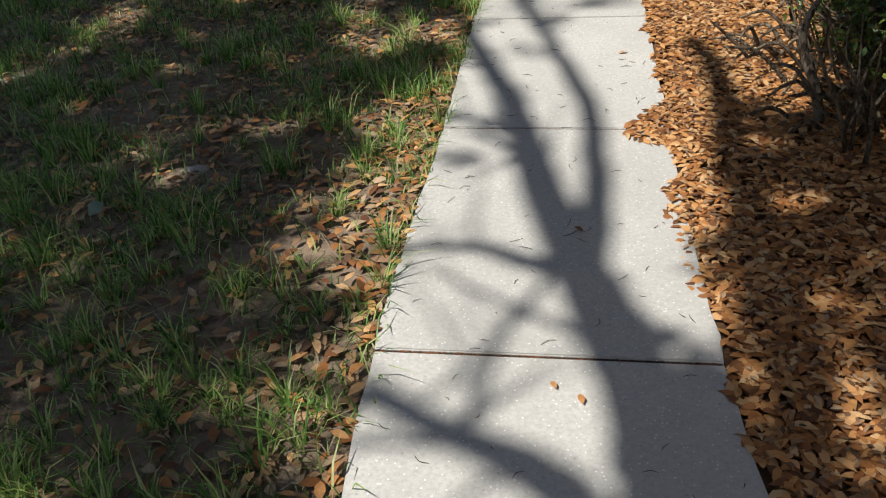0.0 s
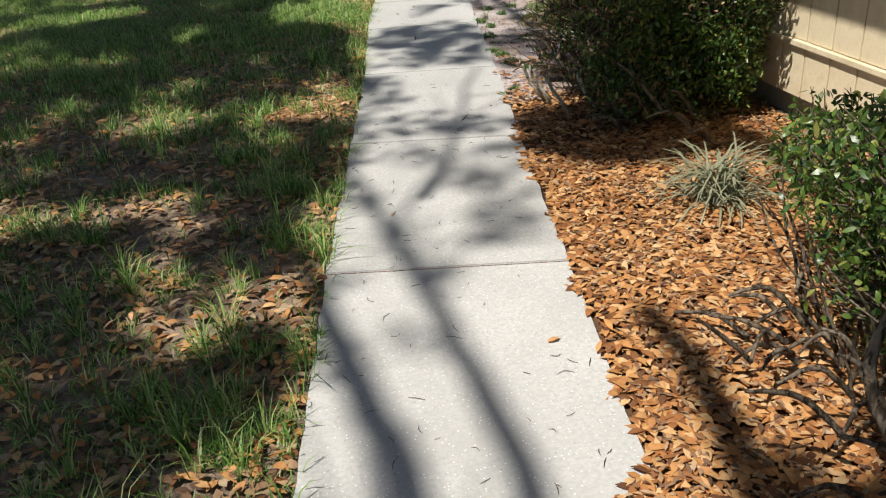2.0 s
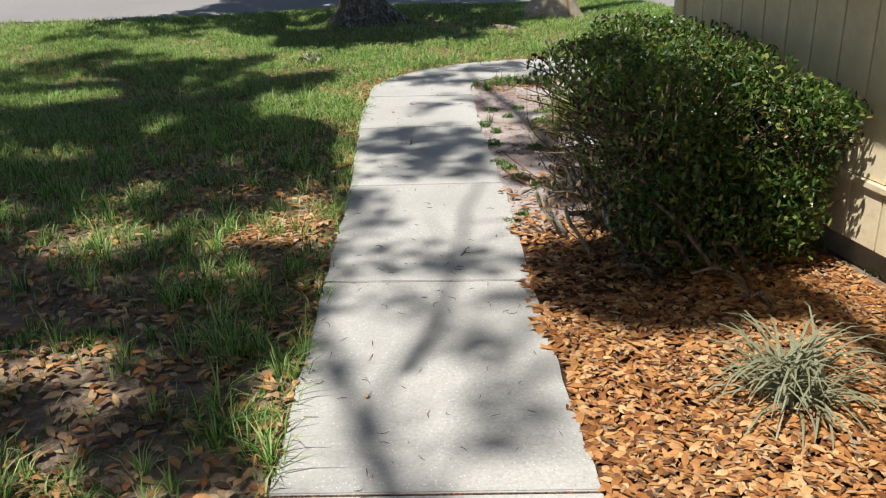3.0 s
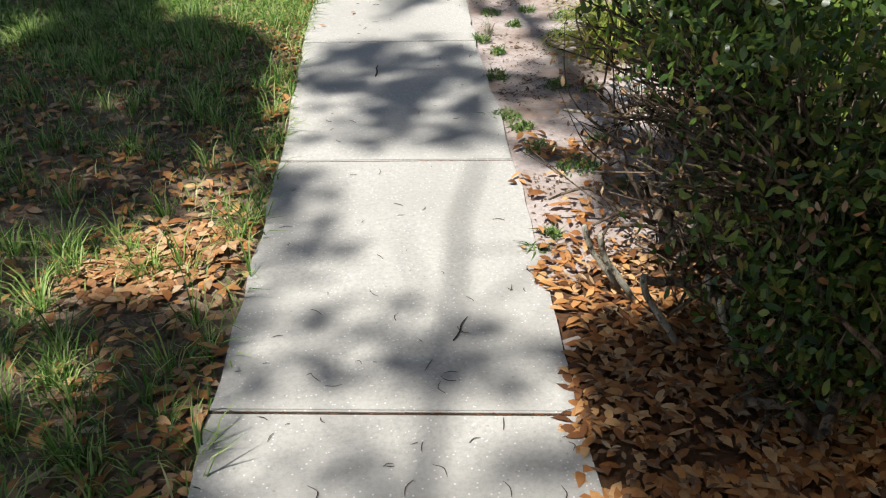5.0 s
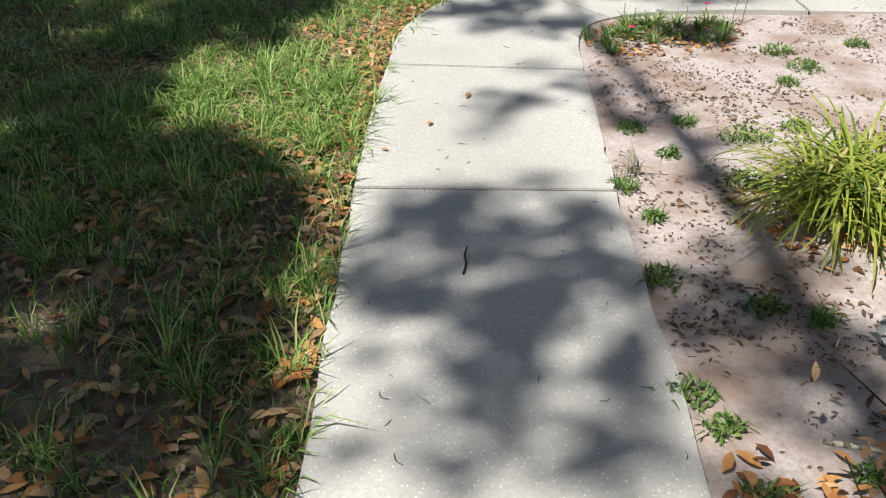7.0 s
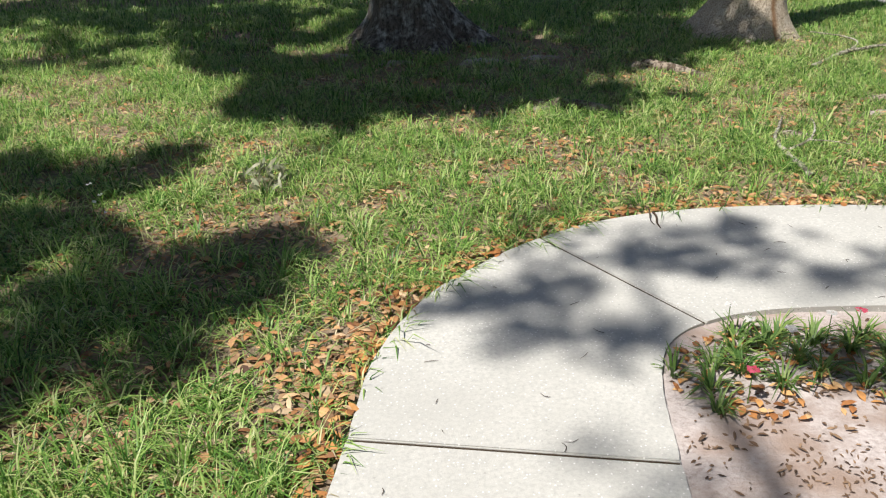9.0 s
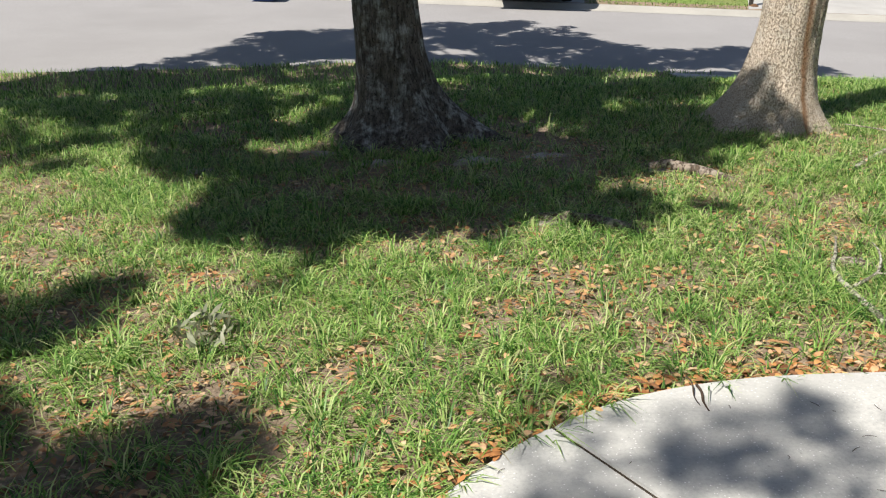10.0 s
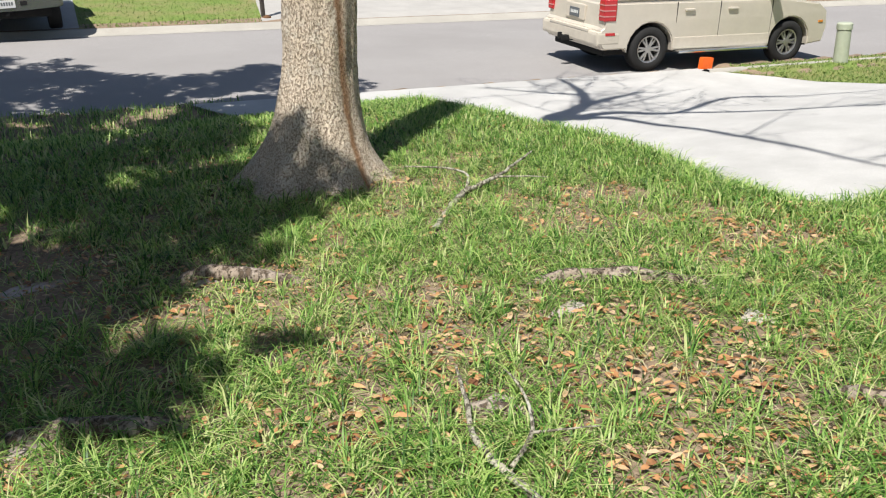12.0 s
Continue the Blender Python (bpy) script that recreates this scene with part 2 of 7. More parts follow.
M_SCRAP = leafy("leaf_scrap", [(0.0, (0.07, 0.045, 0.03)), (0.5, (0.17, 0.105, 0.065)), (1.0, (0.32, 0.21, 0.13))], 0.7, 0.0, 0.2)
M_HEDGE = leafy("hedge_leaf", [(0.0, (0.022, 0.05, 0.012)), (0.45, (0.07, 0.145, 0.027)), (0.8, (0.16, 0.25, 0.045)), (0.95, (0.31, 0.35, 0.08)), (1.0, (0.22, 0.12, 0.06))], 0.36, 0.36, 0.5)
M_CROWN = leafy("oak_leaf", [(0.0, (0.035, 0.07, 0.015)), (0.6, (0.06, 0.12, 0.025)), (1.0, (0.10, 0.17, 0.04))], 0.5, 0.3, 0.4)
M_TWIG = bark_material("twig_bark", (0.055, 0.04, 0.028), (0.155, 0.12, 0.085), (0.25, 0.205, 0.155))
M_VERGE = speckled("verge_sward", [(0.3, (0.07, 0.125, 0.025)), (0.5, (0.15, 0.225, 0.05)), (0.75, (0.27, 0.31, 0.10))], 16.0, (0.24, 0.215, 0.10), 0.7, bump_k=0.8, bump_d=0.04)
M_SWARD = speckled("yard_sward", [(0.3, (0.06, 0.075, 0.03)), (0.5, (0.13, 0.165, 0.06)), (0.75, (0.22, 0.24, 0.10))], 16.0, (0.15, 0.13, 0.075), 0.6, bump_k=0.8, bump_d=0.04)
M_DEADWOOD = bark_material("dead_branch_bark", (0.17, 0.15, 0.11), (0.42, 0.39, 0.31), (0.50, 0.50, 0.42))
M_BARK_A = bark_material("oak_bark_grey", (0.06, 0.05, 0.042), (0.18, 0.155, 0.13), (0.55, 0.56, 0.53), squash=0.2, grain=36.0, cut=(0.36, 0.60))
M_BARK_B = bark_material("oak_bark_pale", (0.32, 0.25, 0.185), (0.58, 0.49, 0.385), (0.62, 0.56, 0.47), (0.46, (0.27, 0.12, 0.04)), squash=0.7, grain=85.0, cut=(0.38, 0.50))
M_SIDING = speckled("siding_paint", [(0.3, (0.62, 0.52, 0.345)), (0.5, (0.73, 0.62, 0.42)), (0.75, (0.78, 0.68, 0.48))], 18.0, (0.60, 0.50, 0.32), 2.6, rough=0.7, bump_k=0.25, bump_d=0.004)
M_FOUND = speckled("foundation_render", [(0.3, (0.30, 0.27, 0.22)), (0.5, (0.42, 0.38, 0.31)), (0.75, (0.52, 0.48, 0.41))], 20.0, (0.25, 0.21, 0.16), 2.5)


# ---- building tools ----
rng = np.random.default_rng(7)


def arrays(name, verts, faces, mat, parent=None):
    """One mesh object from arrays: verts (n, 3), faces (m, 3 or 4)."""
    verts, faces = np.asarray(verts, np.float32), np.asarray(faces, np.int32)
    me = bpy.data.meshes.new(name)
    k = faces.shape[1]
    me.vertices.add(len(verts))
    me.vertices.foreach_set("co", verts.ravel())
    me.loops.add(faces.size)
    me.loops.foreach_set("vertex_index", faces.ravel())
    me.polygons.add(len(faces))
    me.polygons.foreach_set("loop_start", np.arange(0, faces.size, k, dtype=np.int32))
    me.polygons.foreach_set("loop_total", np.full(len(faces), k, np.int32))
    me.update(calc_edges=True)
    me.validate()
    me.materials.append(mat)
    ob = new(name, me)
    if parent:
        ob.parent = parent
    return ob


def shade(ob, flag=True):
    ob.data.polygons.foreach_set("use_smooth", np.full(len(ob.data.polygons), flag))
    return ob


def part(name, bm, mat, parent=None, label="", smooth_faces=False):
    me = bpy.data.meshes.new(name)
    bmesh.ops.recalc_face_normals(bm, faces=bm.faces[:])
    bm.to_mesh(me)
    bm.free()
    me.materials.append(mat)
    ob = new(name, me)
    if parent:
        ob.parent = parent
    if label:
        ob["label"] = label
    return shade(ob) if smooth_faces else ob


def box(bm, x0, y0, z0, x1, y1, z1, bevel=0.0, m=None):
    """A box, its edges rounded by bevel, added to bm."""
    vs = [bm.verts.new((x, y, z)) for x in (x0, x1) for y in (y0, y1) for z in (z0, z1)]
    fs = [bm.faces.new([vs[i] for i in f]) for f in ((0, 1, 3, 2), (4, 6, 7, 5), (0, 4, 5, 1), (2, 3, 7, 6), (0, 2, 6, 4), (1, 5, 7, 3))]
    made = vs
    if bevel > 0:
        r = bmesh.ops.bevel(bm, geom=list({e for f in fs for e in f.edges}), offset=bevel, segments=2, affect="EDGES", profile=0.6)
        made = list({v for f in r["faces"] for v in f.verts} | {v for f in fs if f.is_valid for v in f.verts})
    if m is not None:
        bmesh.ops.transform(bm, matrix=m, verts=[v for v in made if v.is_valid])
    return made


def prism(bm, outline, y0, y1, axis="y"):
    """An outline of (a, b) drawn out between two planes."""
    def put(a, b, c):
        return {"y": (a, c, b), "x": (c, a, b), "z": (a, b, c)}[axis]
    lo = [bm.verts.new(put(a, b, y0)) for a, b in outline]
    hi = [bm.verts.new(put(a, b, y1)) for a, b in outline]
    bm.faces.new(lo)
    bm.faces.new(hi[::-1])
    for k in range(len(outline)):
        j = (k + 1) % len(outline)
        bm.faces.new((lo[k], hi[k], hi[j], lo[j]))


def tube_arrays(points, radii, sides=8):
    """Rings along a line of points, closed at the ends."""
    pts = [Vector(p) for p in points]
    vs, fs = [], []
    side = None
    for i, p in enumerate(pts):
        way = (pts[min(i + 1, len(pts) - 1)] - pts[max(i - 1, 0)]).normalized()
        ref = Vector((0, 0, 1)) if abs(way.z) < 0.9 else Vector((1, 0, 0))
        a = way.cross(ref).normalized() if side is None else (side - way * side.dot(way)).normalized()
        side = a
        b = way.cross(a)
        for k in range(sides):
            t = 2 * math.pi * k / sides
            vs.append(p + (a * math.cos(t) + b * math.sin(t)) * radii[i])
    for i in range(len(pts) - 1):
        for k in range(sides):
            j = (k + 1) % sides
            fs.append((i * sides + k, i * sides + j, (i + 1) * sides + j, (i + 1) * sides + k))
    return [tuple(v) for v in vs], fs


def spline(points, steps=5):
    """A smooth line through the points (each any length of tuple)."""
    p = np.array([points[0]] + list(points) + [points[-1]], float)
    out = []
    for i in range(1, len(p) - 2):
        for s in range(steps):
            t = s / steps
            out.append(0.5 * (2 * p[i] + (p[i + 1] - p[i - 1]) * t + (2 * p[i - 1] - 5 * p[i] + 4 * p[i + 1] - p[i + 2]) * t * t + (3 * p[i] - p[i - 1] - 3 * p[i + 1] + p[i + 2]) * t ** 3))
    out.append(p[-2])
    return np.array(out)


def tubes(name, lines, mat, parent=None, sides=7, wobble=0.0):
    """Many tapered limbs in one mesh; each line: points of (x, y, z, radius)."""
    allv, allf, base = [], [], 0
    for ln in lines:
        q = spline(ln)
        if wobble:
            q[1:-1, :3] += rng.normal(0, wobble, (len(q) - 2, 3)) * np.minimum(1, q[1:-1, 3:4] * 20)
        v, f = tube_arrays(q[:, :3], q[:, 3], sides)
        allv += v
        allf += [tuple(i + base for i in g) for g in f]
        base += len(v)
    return shade(arrays(name, allv, allf, mat, parent))


def scatter_leaves(name, at, length, width, mat, parent=None, lie=0.0, cup=0.15, normal=None):
    """Folded pointed leaves at the points: six corners, four faces each. lie: 1 flat on the ground, 0 any way."""
    at = np.asarray(at, float)
    n = len(at)
    yaw = rng.uniform(0, 2 * np.pi, n)
    tilt = rng.normal(0, 0.15 if lie else 0.9, n)
    roll = rng.normal(0, 0.18 if lie else 0.9, n)
    ln = length * rng.uniform(0.6, 1.3, n)
    wd = width * rng.uniform(0.7, 1.25, n)
    curl = rng.normal(0, cup, n)
    ax = np.stack([np.cos(yaw) * np.cos(tilt), np.sin(yaw) * np.cos(tilt), np.sin(tilt)], 1)
    sd = np.stack([-np.sin(yaw) * np.cos(roll), np.cos(yaw) * np.cos(roll), np.sin(roll)], 1)
    up = np.cross(ax, sd)
    shape = ((-0.5, 0, 0), (-0.12, 0.5, 1), (0.2, 0.42, 1), (0.5, 0, 0), (0.2, -0.42, 1), (-0.12, -0.5, 1))
    vs = np.empty((n, 6, 3))
    for k, (a, b, c) in enumerate(shape):
        vs[:, k] = at + ax * (a * ln)[:, None] + sd * (b * wd)[:, None] + up * ((c * np.abs(b) * 0.5 * wd + curl * ln * (0.25 - a * a)))[:, None]
    f = np.array([(0, 1, 5), (1, 2, 5), (5, 2, 4), (2, 3, 4)])
    faces = (np.arange(n)[:, None, None] * 6 + f[None]).reshape(-1, 3)
    return arrays(name, vs.reshape(-1, 3), faces, mat, parent)


def crown_leaves(name, at, length, width, mat, parent=None):
    """Small folded leaves of two faces each, for crowns overhead."""
    at = np.asarray(at, float)
    n = len(at)
    a = rng.normal(size=(n, 3))
    a /= np.linalg.norm(a, axis=1)[:, None]
    b = np.cross(a, rng.normal(size=(n, 3)) * 0.6 + (0, 0, 1))
    b /= np.linalg.norm(b, axis=1)[:, None]
    ln, wd = (length * rng.uniform(0.7, 1.3, n))[:, None], (width * rng.uniform(0.7, 1.3, n))[:, None]
    vs = np.stack([at - a * ln / 2, at + b * wd / 2, at + a * ln / 2, at - b * wd / 2], 1)
    faces = (np.arange(n)[:, None, None] * 4 + np.array([(0, 1, 2), (0, 2, 3)])[None]).reshape(-1, 3)
    return arrays(name, vs.reshape(-1, 3), faces, mat, parent)


def blades(name, at, height, width, mat, parent=None, lean=0.5, heading=None, spread=0.0):
    """Bent grass blades standing on the points: three faces each."""
    at = np.asarray(at, float)
    n = len(at)
    yaw = rng.uniform(0, 2 * np.pi, n) if heading is None else heading
    h = np.asarray(height) * rng.uniform(0.55, 1.35, n)
    w = width * rng.uniform(0.7, 1.3, n)
    le = np.abs(rng.normal(lean, 0.3, n)) + spread
    out = np.stack([np.cos(yaw), np.sin(yaw), np.zeros(n)], 1)
    sd = np.stack([-np.sin(yaw), np.cos(yaw), np.zeros(n)], 1)
    up = np.array([0, 0, 1.0])
    mid = at + out * (h * 0.35 * le)[:, None] + up * (h * 0.6)[:, None]
    tip = at + out * (h * 1.0 * le)[:, None] + up * (h * np.clip(1.0 - 0.22 * le * le, 0.2, 1))[:, None]
    vs = np.stack([at - sd * (w / 2)[:, None], at + sd * (w / 2)[:, None], mid + sd * (w * 0.42)[:, None], mid - sd * (w * 0.42)[:, None], tip], 1)
    f = np.array([(0, 1, 2), (0, 2, 3), (3, 2, 4)])
    faces = (np.arange(n)[:, None, None] * 5 + f[None]).reshape(-1, 3)
    return arrays(name, vs.reshape(-1, 3), faces, mat, parent)


def thing(name, label, category, group="", kind="", at=(0, 0, 0), turn=None):
    ob = new(name)
    ob.empty_display_size = 0.2
    ob.matrix_world = turn if turn is not None else pose(*at)
    return tagged(ob, label, category, group, kind)


def lifted(x, y, h):
    """The point h above the ground whose shadow falls on (x, y)."""
    return (x - SUN_AZ.x * h * SUN_RUN, y - SUN_AZ.y * h * SUN_RUN, h)


# ---- ground ----
def spaced(lo, hi, fine, far, count):
    inner = np.arange(lo, hi, fine)
    grow = fine * np.cumsum(1.32 ** np.arange(1, 60))
    grow = grow[grow < far]
    return np.concatenate([lo - grow[::-1], inner, inner[-1] + grow])


gx, gy = spaced(-8.0, 20.0, 0.2, 900, 0), spaced(-6.0, 34.0, 0.2, 900, 0)
GX, GY = np.meshgrid(gx, gy)
GZ = land(GX, GY)
nx, ny = len(gx), len(gy)
ii = (np.arange(ny - 1)[:, None] * nx + np.arange(nx - 1)[None]).ravel()
ground = shade(arrays("ground", np.stack([GX.ravel(), GY.ravel(), GZ.ravel()], 1), np.stack([ii, ii + 1, ii + 1 + nx, ii + nx], 1), M_SOIL))
tagged(ground, "dark sandy soil under thin grass, falling to the street", "ground", kind="structure")


def strip(name, u0, u1, w0, w1, lift, mat, nu=160):
    """A sheet along the road between two offsets from its near edge."""
    us, ws = np.linspace(u0, u1, nu), np.linspace(w0, w1, max(2, int((w1 - w0) / 1.2) + 1))
    U, W = np.meshgrid(us, ws)
    X = ROAD_AT.x + ROAD_WAY.x * U + ROAD_SIDE.x * W
    Y = ROAD_AT.y + ROAD_WAY.y * U + ROAD_SIDE.y * W
    bendy = np.maximum(0.0, 1.0 - X) ** 2 * 0.012 - (verge_in(X) * (1 - W / w1) if w0 == 0 else 0)
    X, Y = X + ROAD_SIDE.x * bendy, Y + ROAD_SIDE.y * bendy
    k = (np.arange(len(ws) - 1)[:, None] * nu + np.arange(nu - 1)[None]).ravel()
    return arrays(name, np.stack([X.ravel(), Y.ravel(), (street(X, Y) + lift).ravel()], 1), np.stack([k, k + 1, k + 1 + nu, k + nu], 1), mat)


road = tagged(strip("road", -40, 60, 0.0, ROAD_WIDTH, 0.0, M_ROAD), "sun-bleached grey asphalt street", "road", kind="structure")


def kerb(name, w0, label):
    """A low rolled kerb, drawn along the road's edge."""
    prof = [(0.0, 0.004), (0.24, 0.018), (0.34, 0.085), (0.40, 0.10), (0.48, 0.095), (0.48, -0.1)]
    us = np.linspace(-40 if w0 > 1 else 2.45, 60, 160)
    vs = []
    for u in us:
        for w, z in prof:
            ww = w0 + w if w0 > 1 else w0 - w
            x = ROAD_AT.x + ROAD_WAY.x * u + ROAD_SIDE.x * ww
            y = ROAD_AT.y + ROAD_WAY.y * u + ROAD_SIDE.y * ww
            bd = max(0.0, 1.0 - x) ** 2 * 0.012
            vs.append((x + ROAD_SIDE.x * bd, y + ROAD_SIDE.y * bd, street(x, y) + z))
    k = len(prof)
    fs = [(i * k + j, i * k + j + 1, (i + 1) * k + j + 1, (i + 1) * k + j) for i in range(len(us) - 1) for j in range(k - 1)]
    return tagged(arrays(name, vs, fs, M_KERB), label, "kerb", kind="structure")


kerb("kerb_far", ROAD_WIDTH - 0.28, "pale concrete rolled kerb along the street")
kerb("kerb_near", -0.002, "pale concrete gutter edge beside the lawn")


def sheet(name, poly, lift, mat, label, category, cell=0.12):
    """A thin bed that follows the land inside a polygon, its outline softly ragged."""
    xs = np.arange(min(p[0] for p in poly), max(p[0] for p in poly) + cell, cell)
    ys = np.arange(min(p[1] for p in poly), max(p[1] for p in poly) + cell, cell)
    X, Y = np.meshgrid(xs, ys)
    keep = in_polygon(X[:-1, :-1] + cell / 2, Y[:-1, :-1] + cell / 2, poly)
    Z = land(X, Y) + lift
    k = (np.arange(len(ys) - 1)[:, None] * len(xs) + np.arange(len(xs) - 1)[None])[keep]
    ob = arrays(name, np.stack([X.ravel(), Y.ravel(), Z.ravel()], 1), np.stack([k, k + 1, k + 1 + len(xs), k + len(xs)], 1), mat)
    bm = bmesh.new()
    bm.from_mesh(ob.data)
    bmesh.ops.delete(bm, geom=[v for v in bm.verts if not v.link_faces], context="VERTS")
    bm.to_mesh(ob.data)
    bm.free()
    return tagged(shade(ob), label, category, kind="structure")


MULCH = [(0.45, -4), (2.84, -4), (2.84, 7.0), (2.5, 6.9), (2.2, 6.6), (1.75, 6.45), (1.42, 6.3), (1.32, 5.84), (1.05, 4.41), (0.80, 3.04), (0.57, 1.65), (0.42, 0.2)]
SAND = [(1.12, 5.95), (2.84, 6.0), (2.84, 7.45), (7.0, 7.45), (7.0, 9.9), (4.9, 10.5), (3.62, 10.8), (2.9, 10.9), (2.3, 10.75), (2.0, 10.4), (1.85, 9.77), (1.66, 8.67), (1.4, 7.24)]
mulch_bed = sheet("mulch_bed", MULCH, 0.009, M_MULCH, "planting bed deep in rust-brown fallen oak leaves", "mulch bed", 0.05)
sand_bed = sheet("sand_bed", SAND, 0.008, M_SAND, "bare pinkish-grey sandy planting bed", "sand bed")


def drive(name, poly, label, lift=0.02):
    xs = np.arange(min(p[0] for p in poly), max(p[0] for p in poly), 0.4)
    bm = bmesh.new()
    face = bm.faces.new([bm.verts.new((x, y, 0)) for x, y in poly])
    bmesh.ops.triangulate(bm, faces=[face])
    bmesh.ops.subdivide_edges(bm, edges=bm.edges[:], cuts=9, use_grid_fill=True)
    for v in bm.verts:
        v.co.z = float(land(v.co.x, v.co.y)) * 1.0 + lift
    return tagged(part(name, bm, M_DRIVE, smooth_faces=True), label, "driveway", kind="structure")


driveway = drive("driveway", DRIVE, "pale concrete driveway sloping to the street", 0.03)
us, ws = np.linspace(-40, 60, 140), np.linspace(ROAD_WIDTH + 0.30, ROAD_WIDTH + 30, 26)
VU, VW = np.meshgrid(us, ws)
VX, VY = ROAD_AT.x + ROAD_WAY.x * VU + ROAD_SIDE.x * VW, ROAD_AT.y + ROAD_WAY.y * VU + ROAD_SIDE.y * VW
vb = np.maximum(0.0, 1.0 - VX) ** 2 * 0.012
VX, VY = VX + ROAD_SIDE.x * vb, VY + ROAD_SIDE.y * vb
vk = (np.arange(25)[:, None] * 140 + np.arange(139)[None]).ravel()
verge = arrays("verge", np.stack([VX.ravel(), VY.ravel(), (land(VX, VY) + 0.02).ravel()], 1), np.stack([vk, vk + 1, vk + 141, vk + 140], 1), M_VERGE)
tagged(verge, "mown grass verge and front lawn across the street", "lawn", kind="structure")

sheet("side_lawn", [(-16, -12), (-1.9, -12), (-1.1, -4), (-0.9, -0.3), (-5.0, 0.0), (-5.0, 19.5), (-16, 17.0)], 0.012, M_SWARD, "rough grass of the yard beyond the walk", "lawn", 0.5)

sheet("corner_lawn", [(15.8, 13.0), (15.7, 16.6), (15.3, 17.9), (14.9, 18.9), (14.85, 19.25), (24.0, 16.8), (24.0, 13.0)], 0.012, M_VERGE, "mown grass verge beside the driveway", "lawn", 0.1)

# ---- the far side of the street ----
def far_drive(name, poly, label):
    bm = bmesh.new()
    face = bm.faces.new([bm.verts.new((x, y, 0)) for x, y in poly])
    bmesh.ops.triangulate(bm, faces=[face])
    bmesh.ops.subdivide_edges(bm, edges=bm.edges[:], cuts=7, use_grid_fill=True)
    for v in bm.verts:
        v.co.z = float(land(v.co.x, v.co.y)) + 0.05
    return tagged(part(name, bm, M_DRIVE_OLD, smooth_faces=True), label, "driveway", kind="structure")


FAR_1 = [(2.9, 29.55), (7.1, 28.42), (8.3, 33.0), (10.6, 42.0), (6.4, 43.5), (4.4, 36.0)]
far_drive("driveway_far_1", FAR_1, "stained concrete driveway across the street")
FAR_2 = [(10.6, 27.5), (18.9, 25.25), (19.6, 29.5), (22.0, 38.0), (16.0, 39.5)]
far_drive("driveway_far_2", FAR_2, "broad pale concrete driveway across the street")

# ---- house wall ----
def house():
    """Vertical grooved plywood siding on a low rendered footing: one board between two grooves is one panel."""
    h = tagged(new("wall_house"), "beige grooved plywood house wall with dark grooves", "wall", kind="structure")
    bm = bmesh.new()
    box(bm, WALL_X + 0.03, -8.0, 0.15, WALL_X + 0.16, WALL_END, 2.6)
    box(bm, WALL_X + 0.16, WALL_END - 0.13, 0.15, 12.0, WALL_END, 2.6)
    part("sheathing", bm, M_SIDING, h)
    bm = bmesh.new()
    box(bm, WALL_X + 0.085, -8.0, -0.2, 12.0, WALL_END - 0.06, 0.147)
    part("footing", bm, M_FOUND, h)
    lower, upper = None, None
    y, k = WALL_END - 0.10, 0
    while y > -4.0:
        w = 0.203
        for z0, z1 in ((0.145, 0.405), (0.437, 2.6)):
            data = lower if z0 < 0.3 else upper
            if data is None:
                bm = bmesh.new()
                box(bm, 0.0, -w + 0.010, z0, 0.03, 0.0, z1, 0.003)
                ob = part("siding_board", bm, M_SIDING, h)
                if z0 < 0.3:
                    lower = ob.data
                else:
                    upper = ob.data
            else:
                ob = new("siding_board", data)
                ob.parent = h
            ob.location = (WALL_X, y, 0)
        y -= w
        k += 1
    bm = bmesh.new()
    box(bm, WALL_X - 0.022, -8.0, 0.404, WALL_X + 0.03, WALL_END - 0.1, 0.433, 0.004)
    part("flashing_strip", bm, M_SIDING, h)
    bm = bmesh.new()
    box(bm, WALL_X - 0.015, WALL_END - 0.098, 0.08, WALL_X + 0.08, WALL_END + 0.02, 2.6, 0.004)
    part("corner_board", bm, M_SIDING, h)
    # unseen eave, its overhang chosen so that the upper wall lies in shade
    bm = bmesh.new()
    prism(bm, [(-8.5, 2.6), (WALL_END + 0.3, 2.6), (WALL_END + 0.3, 2.72), (-8.5, 2.72)], WALL_X - 1.0, 12.3, "x")
    part("unseen_eave", bm, M_SIDING, h)
    bm = bmesh.new()
    prism(bm, [(WALL_X - 1.04, 2.73), (12.4, 2.73), (7.5, 4.6)], -8.6, WALL_END + 0.34, "y")
    part("roof", bm, M_SHINGLE, h, "brown shingle roof")
    return h


M_SHINGLE = speckled("shingle", [(0.3, (0.09, 0.075, 0.06)), (0.5, (0.15, 0.125, 0.10)), (0.75, (0.21, 0.18, 0.15))], 25.0, (0.11, 0.09, 0.075), 2.0)
house()


